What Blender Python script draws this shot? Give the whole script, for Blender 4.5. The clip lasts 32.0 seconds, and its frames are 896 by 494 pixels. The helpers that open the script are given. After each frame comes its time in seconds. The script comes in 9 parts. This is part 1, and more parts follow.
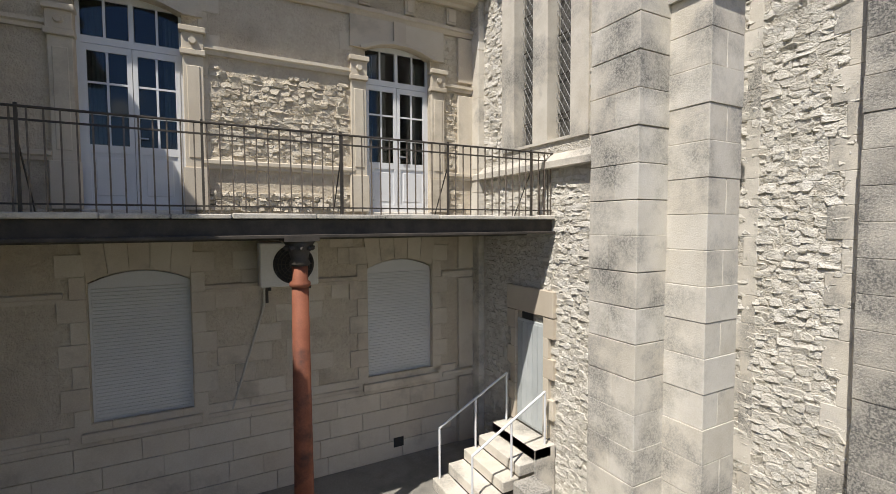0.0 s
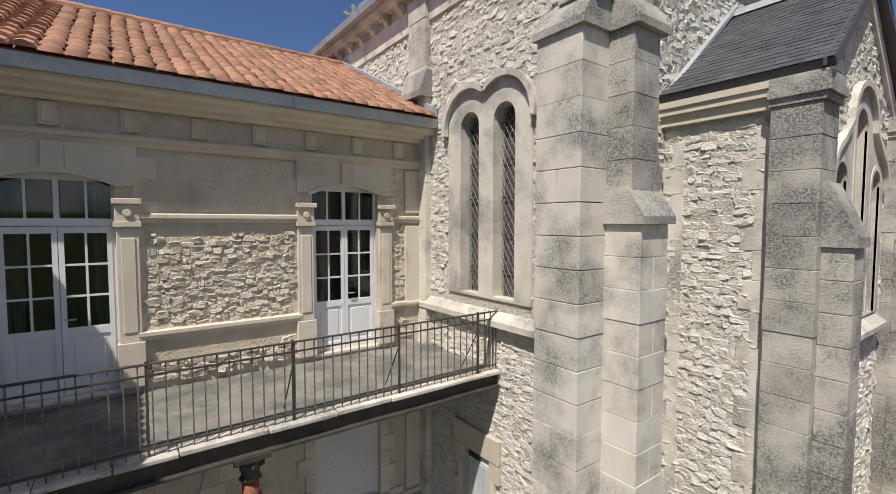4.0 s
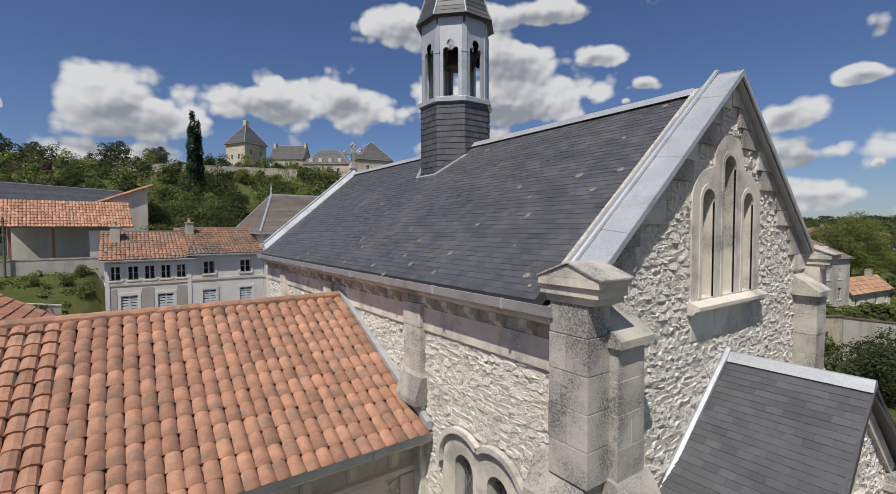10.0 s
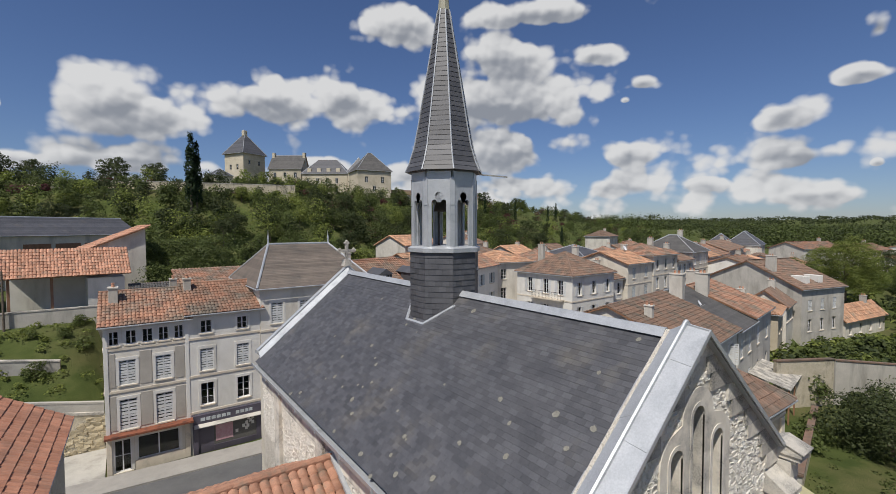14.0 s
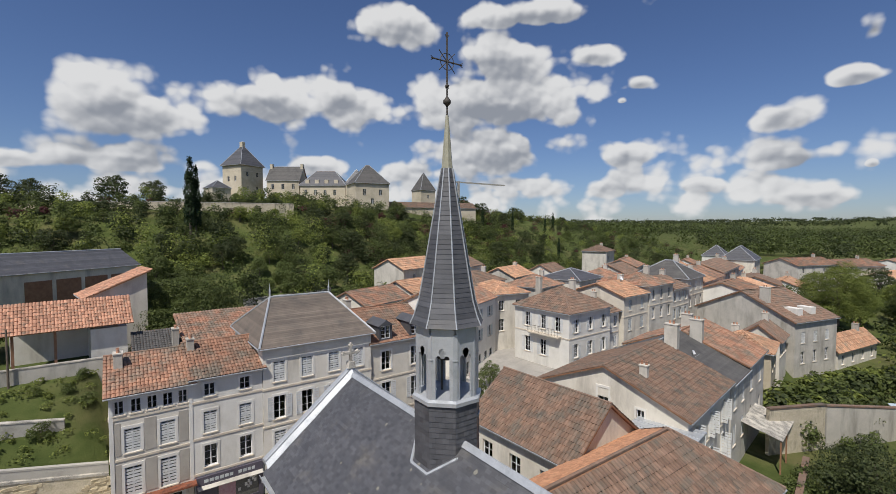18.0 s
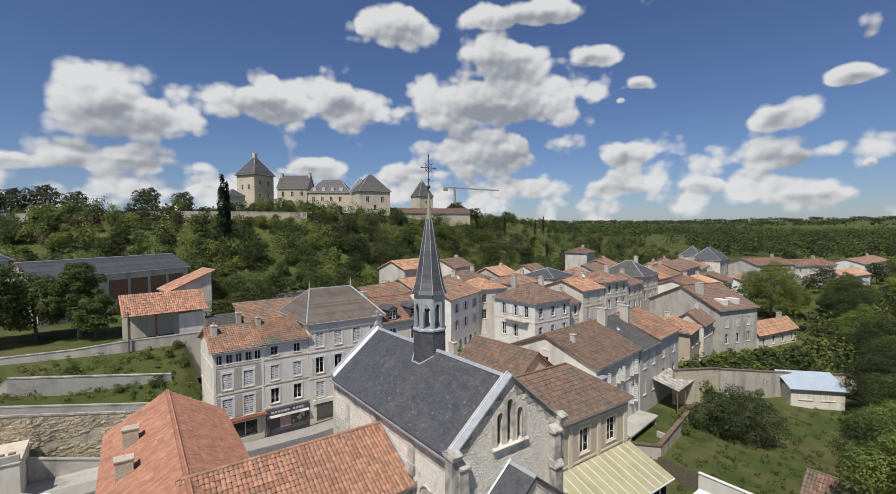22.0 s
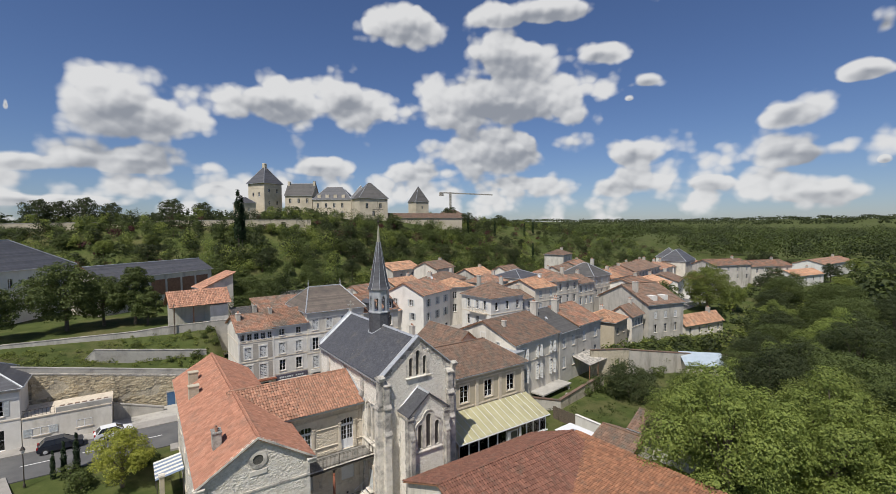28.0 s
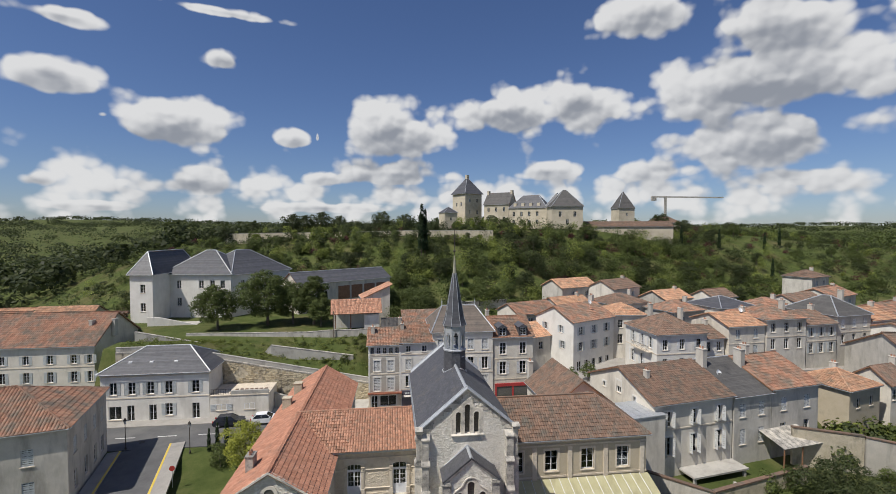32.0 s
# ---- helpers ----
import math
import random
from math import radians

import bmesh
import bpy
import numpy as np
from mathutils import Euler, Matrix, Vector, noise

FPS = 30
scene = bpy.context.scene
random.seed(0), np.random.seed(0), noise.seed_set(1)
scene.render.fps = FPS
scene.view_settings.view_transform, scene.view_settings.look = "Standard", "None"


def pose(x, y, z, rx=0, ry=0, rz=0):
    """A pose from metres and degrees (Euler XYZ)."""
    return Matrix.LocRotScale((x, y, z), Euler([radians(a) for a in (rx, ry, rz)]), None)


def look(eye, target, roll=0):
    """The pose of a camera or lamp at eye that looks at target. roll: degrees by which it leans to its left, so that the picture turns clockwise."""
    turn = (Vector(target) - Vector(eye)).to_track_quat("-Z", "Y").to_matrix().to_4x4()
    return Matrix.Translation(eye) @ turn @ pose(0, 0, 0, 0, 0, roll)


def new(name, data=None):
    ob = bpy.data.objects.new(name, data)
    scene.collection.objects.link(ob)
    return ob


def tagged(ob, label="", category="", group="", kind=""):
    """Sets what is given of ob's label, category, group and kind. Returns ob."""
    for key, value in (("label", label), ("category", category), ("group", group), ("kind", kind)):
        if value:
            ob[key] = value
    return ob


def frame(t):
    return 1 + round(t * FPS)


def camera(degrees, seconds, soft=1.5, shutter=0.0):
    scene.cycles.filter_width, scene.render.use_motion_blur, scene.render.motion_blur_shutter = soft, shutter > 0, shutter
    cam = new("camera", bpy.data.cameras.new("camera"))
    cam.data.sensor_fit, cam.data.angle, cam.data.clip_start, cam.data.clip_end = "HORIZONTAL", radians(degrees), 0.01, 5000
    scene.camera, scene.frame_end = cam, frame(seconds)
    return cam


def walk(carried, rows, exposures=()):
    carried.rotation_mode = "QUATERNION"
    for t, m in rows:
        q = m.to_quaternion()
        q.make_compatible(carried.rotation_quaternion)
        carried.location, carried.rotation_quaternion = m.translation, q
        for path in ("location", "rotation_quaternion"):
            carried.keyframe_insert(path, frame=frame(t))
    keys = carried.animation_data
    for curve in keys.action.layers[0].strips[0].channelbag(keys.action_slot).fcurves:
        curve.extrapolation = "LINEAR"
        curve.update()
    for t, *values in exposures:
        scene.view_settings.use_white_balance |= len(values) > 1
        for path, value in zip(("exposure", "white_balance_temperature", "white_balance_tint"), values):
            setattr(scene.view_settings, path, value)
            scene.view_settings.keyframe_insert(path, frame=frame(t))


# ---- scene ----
# ---- camera ----
cam = camera(89.39, 32.0, soft=0.78)
ROWS = [
    (0.0, -0.000, 0.000, 4.000, -28.229, -2.917, 0.235),
    (0.5, -0.036, 0.016, 4.231, -29.765, -2.929, 0.193),
    (1.0, -0.073, 0.007, 4.492, -32.087, -2.841, 0.109),
    (1.5, -0.110, -0.011, 4.803, -33.782, -2.799, 0.037),
    (2.0, -0.153, -0.003, 5.193, -34.962, -2.839, -0.033),
    (2.5, -0.214, 0.037, 5.564, -35.636, -3.015, -0.016),
    (3.0, -0.227, 0.057, 5.942, -35.908, -3.059, -0.021),
    (3.5, -0.213, 0.047, 6.272, -35.965, -3.137, -0.037),
    (5.5, -0.016, -0.074, 7.607, -35.552, -2.699, 0.054),
    (6.0, 0.027, -0.065, 8.074, -35.333, -2.452, 0.148),
    (6.5, 0.054, -0.049, 8.588, -35.242, -2.469, 0.164),
    (7.0, 0.031, -0.029, 9.228, -35.340, -2.492, 0.206),
    (7.5, 0.006, 0.019, 9.778, -35.386, -2.581, 0.166),
    (8.0, 0.011, 0.093, 10.323, -35.637, -2.534, 0.080),
    (8.5, 0.068, 0.117, 10.781, -35.604, -2.396, 0.081),
    (9.0, 0.047, 0.151, 11.364, -35.685, -2.332, 0.102),
    (9.5, 0.063, 0.167, 11.886, -35.649, -2.329, 0.166),
    (10.0, 0.108, 0.134, 12.467, -35.610, -2.313, 0.169),
    (10.5, 0.156, 0.123, 12.965, -35.576, -2.344, 0.139),
    (11.0, 0.203, 0.103, 13.548, -35.563, -2.347, 0.125),
    (11.5, 0.268, 0.074, 14.074, -35.546, -2.324, 0.153),
    (12.0, 0.321, 0.002, 14.643, -35.507, -2.326, 0.274),
    (12.5, 0.343, -0.029, 15.213, -35.502, -2.367, 0.302),
    (13.0, 0.355, -0.078, 15.796, -35.568, -2.473, 0.298),
    (13.5, 0.346, -0.105, 16.371, -35.658, -2.463, 0.290),
    (14.0, 0.290, -0.204, 16.969, -35.707, -2.432, 0.153),
    (14.5, 0.146, -0.294, 17.561, -35.895, -2.344, -0.078),
    (16.5, -0.026, -0.331, 20.016, -35.966, -2.411, -0.077),
    (17.0, -0.049, -0.382, 20.618, -35.987, -2.362, -0.071),
    (17.5, -0.042, -0.381, 21.200, -36.004, -2.343, 0.011),
    (18.0, -0.119, -0.466, 21.891, -36.059, -2.451, 0.060),
    (18.5, -1.155, -1.597, 23.217, -36.073, -2.183, 0.223),
    (19.0, -2.178, -2.952, 23.487, -36.156, -2.454, 0.107),
    (19.5, -3.059, -4.251, 23.390, -36.190, -2.313, 0.029),
    (20.0, -4.050, -5.815, 23.324, -36.226, -2.365, 0.118),
    (20.5, -5.062, -7.591, 23.318, -36.257, -2.347, 0.148),
    (21.0, -6.152, -9.744, 23.306, -36.142, -2.360, 0.197),
    (21.5, -7.327, -11.937, 23.284, -36.082, -2.373, 0.245),
    (22.0, -8.606, -14.232, 23.194, -36.150, -2.360, 0.284),
    (22.5, -9.654, -16.301, 23.187, -36.199, -2.341, 0.296),
    (23.0, -10.810, -18.553, 23.141, -36.197, -2.355, 0.301),
    (23.5, -11.950, -20.844, 23.095, -36.179, -2.399, 0.317),
    (24.0, -13.058, -23.178, 23.014, -36.163, -2.376, 0.335),
    (24.5, -13.843, -25.136, 23.025, -36.090, -2.370, 0.429),
    (25.0, -14.661, -26.990, 23.018, -36.103, -2.390, 0.399),
    (25.5, -15.258, -28.475, 23.102, -36.094, -2.461, 0.397),
    (27.5, -14.459, -31.994, 25.259, -35.289, -2.419, 0.427),
    (28.0, -13.398, -32.769, 25.381, -35.205, -2.491, 0.434),
    (28.5, -11.988, -33.320, 25.388, -34.801, -2.529, 0.549),
    (29.0, -10.171, -33.760, 25.500, -32.238, -2.475, 0.534),
    (29.5, -8.368, -33.981, 25.724, -27.332, -2.356, 0.597),
    (30.0, -6.449, -34.050, 26.083, -21.903, -2.161, 0.466),
    (30.5, -4.453, -33.966, 26.523, -16.670, -2.073, 0.308),
    (31.0, -2.315, -33.586, 27.011, -12.429, -1.955, 0.208),
    (31.5, -0.074, -33.156, 27.492, -9.612, -1.946, 0.163),
    (32.0, 2.472, -32.682, 28.003, -7.244, -1.983, 0.003),
]
EXPOSURES = [(0.0, 0.18), (3.5, 0.08), (6.0, -0.02), (9.0, -0.1), (13.0, -0.13), (18.0, -0.05), (32.0, -0.04)]
walk(cam, [(t, pose(x, y, z, 90 + pitch, roll, yaw)) for t, x, y, z, yaw, pitch, roll in ROWS], EXPOSURES)
# ---- daylight ----
SUN_DIR = Vector((-0.455, -0.275, 0.847)).normalized()
sun = new("sun", bpy.data.lights.new("sun", "SUN"))
sun.data.energy, sun.data.angle, sun.data.color = 4.9, radians(0.53), (1.0, 0.945, 0.865)
sun.matrix_world = look(SUN_DIR * 100, (0, 0, 0))

# fair-weather clouds: azimuth and elevation of the middle, half width, half height (degrees), thickness
CLOUDS_EAST = [
    (0.5, 12, 6.8, 3.8, 1),
    (14.8, 14.1, 5.8, 3.2, 1),
    (23.6, 14.6, 4.2, 3.5, 1),
    (0.8, 7, 9.2, 2, 0.9),
    (19.6, 7.2, 5, 1.7, 0.8),
    (31.7, 6.9, 5.7, 1.9, 0.8),
    (8.5, 4.8, 2, 0.9, 0.6),
    (41.8, 14.4, 12.2, 3.9, 1),
    (30.8, 23.2, 6, 2.9, 0.9),
    (46.6, 24.1, 10.5, 1.7, 0.9),
    (42.7, 19.6, 5.9, 3.1, 1),
    (54, 19.4, 2.8, 1.8, 0.8),
    (58.8, 16, 2.6, 1.3, 0.7),
    (56.9, 14.4, 1.2, 0.8, 0.5),
    (42.2, 9.1, 9.1, 4.1, 0.9),
    (57.5, 8.3, 3.8, 2.4, 0.8),
    (72.5, 10.9, 3, 2, 0.9),
    (72.9, 7, 4.8, 2.1, 0.9),
    (77.7, 13.8, 2.4, 1.2, 0.8),
]
CLOUDS_WEST = [
    (78.8, 17.4, 1.6, 1.9, 0.7),
    (79, 5.8, 0.9, 0.8, 0.6),
    (65.3, 4.5, 3.9, 1.5, 0.7),
    (74.8, 3, 6, 1.8, 0.7),
    (55.4, 4.6, 6.7, 2.7, 0.7),
    (44.4, 5.2, 7, 1.8, 0.6),
    (-33.6, 14.4, 3.5, 2, 0.9),
    (-18.9, 18.4, 2.8, 1.4, 0.8),
    (-23.6, 10.9, 6.9, 3.4, 0.9),
    (-11.4, 10.7, 2.5, 1.5, 0.7),
    (-29.8, 11.5, 1.1, 0.8, 0.5),
    (-32.9, 19.7, 4.2, 1.2, 0.7),
    (-19.8, 23.1, 8.9, 0.8, 0.6),
    (-35, 4.8, 2.3, 1.5, 0.7),
    (-22.4, 5.1, 8, 2.3, 0.8),
    (-7.7, 6.3, 4.7, 1.8, 0.7),
    (-30.8, 2.5, 6.6, 1.1, 0.6),
    (-7.9, 2.8, 16.2, 1.3, 0.6),
    (-8.7, 11.2, 0.4, 1.1, 0.6),
]
CLOUDS = CLOUDS_EAST + CLOUDS_WEST
world = bpy.data.worlds.new("sky")
scene.world = world
world.use_nodes = True
wt = world.node_tree
wt.nodes.clear()


def wmath(op, *vals):
    node = wt.nodes.new("ShaderNodeMath")
    node.operation = op
    for sock, v in zip(node.inputs, vals):
        if isinstance(v, (int, float)):
            sock.default_value = v
        else:
            wt.links.new(v, sock)
    return node.outputs[0]


def wnoise(vec, scale, detail, rough=0.55):
    node = wt.nodes.new("ShaderNodeTexNoise")
    node.inputs["Scale"].default_value, node.inputs["Detail"].default_value, node.inputs["Roughness"].default_value = scale, detail, rough
    wt.links.new(vec, node.inputs["Vector"])
    return node.outputs[0]


sky = wt.nodes.new("ShaderNodeTexSky")
sky.sky_type, sky.sun_disc = "NISHITA", False
sky.sun_elevation = math.asin(SUN_DIR.z)
sky.sun_rotation = math.atan2(SUN_DIR.x, SUN_DIR.y)
sky.altitude, sky.air_density, sky.dust_density, sky.ozone_density = 0, 1.0, 0.3, 3.0
co = wt.nodes.new("ShaderNodeTexCoord").outputs["Generated"]
sep = wt.nodes.new("ShaderNodeSeparateXYZ")
wt.links.new(co, sep.inputs[0])
az = wmath("MULTIPLY", wmath("ARCTAN2", sep.outputs[0], sep.outputs[1]), 180 / math.pi)
el = wmath("MULTIPLY", wmath("ARCSINE", sep.outputs[2]), 180 / math.pi)
cell = wt.nodes.new("ShaderNodeCombineXYZ")
wt.links.new(az, cell.inputs[0])
wt.links.new(wmath("MULTIPLY", el, 1.25), cell.inputs[1])


def billow(dx, dy):
    """Rounded heaps at three sizes, sampled a little to one side for the relief."""
    mv = wt.nodes.new("ShaderNodeVectorMath")
    mv.operation = "ADD"
    mv.inputs[1].default_value = (dx, dy, 0)
    wt.links.new(cell.outputs[0], mv.inputs[0])
    warp = wt.nodes.new("ShaderNodeTexNoise")
    warp.inputs["Scale"].default_value, warp.inputs["Detail"].default_value = 0.45, 2.5
    wt.links.new(mv.outputs[0], warp.inputs["Vector"])
    sc = wt.nodes.new("ShaderNodeVectorMath")
    sc.operation = "MULTIPLY_ADD"
    sc.inputs[1].default_value = (1.0, 1.0, 0)
    wt.links.new(warp.outputs["Color"], sc.inputs[0])
    wt.links.new(mv.outputs[0], sc.inputs[2])
    out = None
    for size, amp in ((0.17, 0.42), (0.40, 0.19), (0.95, 0.07)):
        vo = wt.nodes.new("ShaderNodeTexVoronoi")
        vo.voronoi_dimensions = "2D"
        vo.feature = "SMOOTH_F1"
        vo.inputs["Scale"].default_value, vo.inputs["Smoothness"].default_value = size, 0.55
        wt.links.new(sc.outputs[0], vo.inputs["Vector"])
        h = wmath("MULTIPLY", wmath("SUBTRACT", 0.22, wmath("POWER", vo.outputs["Distance"], 2.0)), amp * 2.6)
        out = h if out is None else wmath("ADD", out, h)
    return out


n2 = wnoise(co, 5.0, 3.0)
wisp = wmath("MULTIPLY", wmath("SUBTRACT", wnoise(co, 14.0, 6.0, 0.58), 0.5), 0.2)
heap, heap_up = billow(0, 0), billow(-0.35, 0.75)
field, shade = None, None
for a, e, w, h, s in CLOUDS:
    dx = wmath("DIVIDE", wmath("SUBTRACT", az, a), w * 1.08)
    dy = wmath("DIVIDE", wmath("SUBTRACT", el, e), h * 1.1)
    up = wmath("MAXIMUM", dy, wmath("MULTIPLY", dy, -1.5))
    d = wmath("SUBTRACT", s, wmath("SQRT", wmath("ADD", wmath("MULTIPLY", dx, dx), wmath("MULTIPLY", up, up))))
    low = wmath("SUBTRACT", d, dy)
    field = d if field is None else wmath("SMOOTH_MAX", field, d, 0.2)
    shade = low if shade is None else wmath("SMOOTH_MAX", shade, low, 0.2)
# thin low cloud towards the horizon, and the same broken cloud elsewhere
low_band = wmath("SUBTRACT", 0.11, wmath("ABSOLUTE", wmath("MULTIPLY", wmath("SUBTRACT", el, 4.2), 0.06)))
field = wmath("MAXIMUM", field, low_band)
far = wmath("SUBTRACT", wmath("MULTIPLY", n2, 2.2), 1.3)
out_w = wmath("GREATER_THAN", wmath("ABSOLUTE", wmath("SUBTRACT", az, 25)), 75.0)
field = wmath("MAXIMUM", field, wmath("SUBTRACT", wmath("MULTIPLY", wmath("ADD", far, 1.0), out_w), 1.0))
dens = wt.nodes.new("ShaderNodeMapRange")
dens.interpolation_type = "SMOOTHSTEP"
wt.links.new(wmath("ADD", wmath("ADD", field, heap), wisp), dens.inputs["Value"])
dens.inputs["From Min"].default_value, dens.inputs["From Max"].default_value = -0.02, 0.28
relief = wmath("MULTIPLY", wmath("SUBTRACT", heap_up, heap), 1.35)
grey = wt.nodes.new("ShaderNodeMapRange")
grey.interpolation_type = "SMOOTHSTEP"
wt.links.new(wmath("ADD", wmath("ADD", shade, relief), wisp), grey.inputs["Value"])
grey.inputs["From Min"].default_value, grey.inputs["From Max"].default_value = 0.0, 1.05
lit = wt.nodes.new("ShaderNodeMix")
lit.data_type = "RGBA"
lit.inputs[6].default_value, lit.inputs[7].default_value = (7.6, 7.6, 7.6, 1), (2.9, 3.1, 3.5, 1)
wt.links.new(grey.outputs[0], lit.inputs[0])
deep = wt.nodes.new("ShaderNodeMix")
deep.data_type, deep.blend_type = "RGBA", "MULTIPLY"
deep.inputs[0].default_value = 1.0
deep.inputs[7].default_value = (0.58, 0.64, 0.82, 1)
wt.links.new(sky.outputs[0], deep.inputs[6])
both = wt.nodes.new("ShaderNodeMix")
both.data_type = "RGBA"
wt.links.new(wmath("MULTIPLY", dens.outputs[0], 0.95), both.inputs[0])
wt.links.new(deep.outputs[2], both.inputs[6])
wt.links.new(lit.outputs[2], both.inputs[7])
w_out = wt.nodes.new("ShaderNodeOutputWorld")
w_back = wt.nodes.new("ShaderNodeBackground")
w_back.inputs["Strength"].default_value = 0.10
wt.links.new(both.outputs[2], w_back.inputs["Color"])
wt.links.new(w_back.outputs[0], w_out.inputs["Surface"])
# ---- materials ----
def nodes_of(name):
    m = bpy.data.materials.new(name)
    m.use_nodes = True
    t = m.node_tree
    return m, t, t.nodes["Principled BSDF"]


def ramp(t, src, stops):
    r = t.nodes.new("ShaderNodeValToRGB")
    while len(r.color_ramp.elements) < len(stops):
        r.color_ramp.elements.new(0.5)
    for e, (p, c) in zip(r.color_ramp.elements, stops):
        e.position, e.color = p, (*c, 1)
    t.links.new(src, r.inputs[0])
    return r.outputs[0]


def mixc(t, fac, a, b, how="MIX"):
    n = t.nodes.new("ShaderNodeMix")
    n.data_type, n.blend_type = "RGBA", how
    for sock, v in ((n.inputs[0], fac), (n.inputs[6], a), (n.inputs[7], b)):
        if isinstance(v, (int, float)):
            sock.default_value = v
        elif isinstance(v, tuple):
            sock.default_value = (*v, 1)
        else:
            t.links.new(v, sock)
    return n.outputs[2]


def noise_of(t, co, scale, detail=5, rough=0.6, stretch=None):
    n = t.nodes.new("ShaderNodeTexNoise")
    n.inputs["Scale"].default_value, n.inputs["Detail"].default_value, n.inputs["Roughness"].default_value = scale, detail, rough
    if stretch:
        mp = t.nodes.new("ShaderNodeMapping")
        mp.inputs["Scale"].default_value = stretch
        t.links.new(co, mp.inputs[0])
        co = mp.outputs[0]
    t.links.new(co, n.inputs["Vector"])
    return n.outputs[0]


def world_co(t):
    return t.nodes.new("ShaderNodeNewGeometry").outputs["Position"]


def bump_of(t, bsdf, height, strength=0.5, dist=0.02):
    b = t.nodes.new("ShaderNodeBump")
    b.inputs["Strength"].default_value, b.inputs["Distance"].default_value = strength, dist
    t.links.new(height, b.inputs["Height"])
    t.links.new(b.outputs[0], bsdf.inputs["Normal"])


def surf(name, a, b, scale=3.0, rough=0.85, grain=40.0, bump=0.35, dist=0.01, stain=None, stain_scale=0.35, stain_at=(0.5, 0.7), vary=0.0, island=0.0, metal=0.0, streak=None, spec=0.5, speck=None):
    """A worn surface: two colours in a coarse pattern, grain, stains with a shape of their own, and a change from piece to piece."""
    m, t, p = nodes_of(name)
    co = world_co(t)
    col = ramp(t, noise_of(t, co, scale), [(0.3, a), (0.7, b)])
    g = noise_of(t, co, grain, 3, 0.7)
    col = mixc(t, 0.35, col, ramp(t, g, [(0.3, (0.35, 0.35, 0.35)), (0.7, (0.65, 0.65, 0.65))]), "OVERLAY")
    if stain:
        s = noise_of(t, co, stain_scale, 7, 0.65, streak)
        f = ramp(t, s, [(stain_at[0], (0, 0, 0)), (stain_at[1], (1, 1, 1))])
        col = mixc(t, f, col, stain)
    if speck:
        dark, fine, wide, lo, hi = speck
        f = ramp(t, noise_of(t, co, fine, 4, 0.75), [(0.44, (0, 0, 0)), (0.56, (1, 1, 1))])
        k = ramp(t, noise_of(t, co, wide, 5, 0.6), [(lo, (0, 0, 0)), (hi, (1, 1, 1))])
        col = mixc(t, mixc(t, 1.0, k, mixc(t, 0.45, f, (1.0, 1.0, 1.0)), "MULTIPLY"), col, dark)
    if vary:
        o = t.nodes.new("ShaderNodeObjectInfo").outputs["Random"]
        col = mixc(t, vary, col, ramp(t, o, [(0.0, (0.25, 0.25, 0.25)), (1.0, (0.75, 0.75, 0.75))]), "OVERLAY")
    if island:
        o = t.nodes.new("ShaderNodeNewGeometry").outputs["Random Per Island"]
        col = mixc(t, island, col, ramp(t, o, [(0.0, (0.2, 0.2, 0.2)), (1.0, (0.8, 0.8, 0.8))]), "OVERLAY")
    t.links.new(col, p.inputs["Base Color"])
    p.inputs["Roughness"].default_value, p.inputs["Metallic"].default_value = rough, metal
    p.inputs["Specular IOR Level"].default_value = spec
    if bump:
        bump_of(t, p, g, bump, dist)
    return m


STONE = surf("limestone_ashlar", (0.62, 0.575, 0.495), (0.73, 0.685, 0.605), 2.5, 0.9, 55, 0.5, 0.012, vary=0.18, speck=((0.20, 0.195, 0.18), 38.0, 1.1, 0.45, 0.65))
STONE_D = surf("weathered_limestone", (0.50, 0.465, 0.405), (0.62, 0.58, 0.51), 3.2, 0.92, 45, 0.7, 0.02, vary=0.22, speck=((0.15, 0.147, 0.138), 34.0, 1.6, 0.36, 0.58))
DRESS = surf("dressed_limestone", (0.56, 0.49, 0.39), (0.66, 0.59, 0.48), 1.6, 0.9, 60, 0.3, 0.006, (0.36, 0.315, 0.245), 1.2, (0.55, 0.75), vary=0.15)
RUBBLE = surf("rubble_stone", (0.67, 0.63, 0.55), (0.82, 0.78, 0.70), 5.0, 0.95, 34, 1.0, 0.04, vary=0.12, island=0.15, speck=((0.32, 0.31, 0.275), 26.0, 1.2, 0.57, 0.78))
MORTAR = surf("lime_mortar", (0.60, 0.555, 0.475), (0.73, 0.685, 0.60), 6.0, 0.95, 20, 1.0, 0.09, speck=((0.40, 0.375, 0.325), 20.0, 1.1, 0.58, 0.8))
TILE = surf("terracotta_tile", (0.30, 0.15, 0.095), (0.43, 0.23, 0.15), 4.5, 0.85, 40, 0.4, 0.006, (0.20, 0.15, 0.11), 3.0, (0.5, 0.7), vary=0.45, island=0.45)
TILE_O = surf("old_brown_tile", (0.155, 0.095, 0.066), (0.235, 0.15, 0.108), 2.0, 0.9, 40, 0.4, 0.006, (0.12, 0.105, 0.085), 0.9, (0.45, 0.66), vary=0.3, island=0.32)
TILE_M = surf("mixed_tile", (0.25, 0.125, 0.08), (0.38, 0.21, 0.135), 1.2, 0.9, 40, 0.4, 0.006, (0.165, 0.135, 0.105), 0.6, (0.42, 0.62), vary=0.4, island=0.38)
TILE_P = surf("orange_tile", (0.38, 0.20, 0.12), (0.52, 0.31, 0.19), 1.5, 0.88, 40, 0.4, 0.006, (0.27, 0.20, 0.14), 0.8, (0.48, 0.68), vary=0.4, island=0.35)
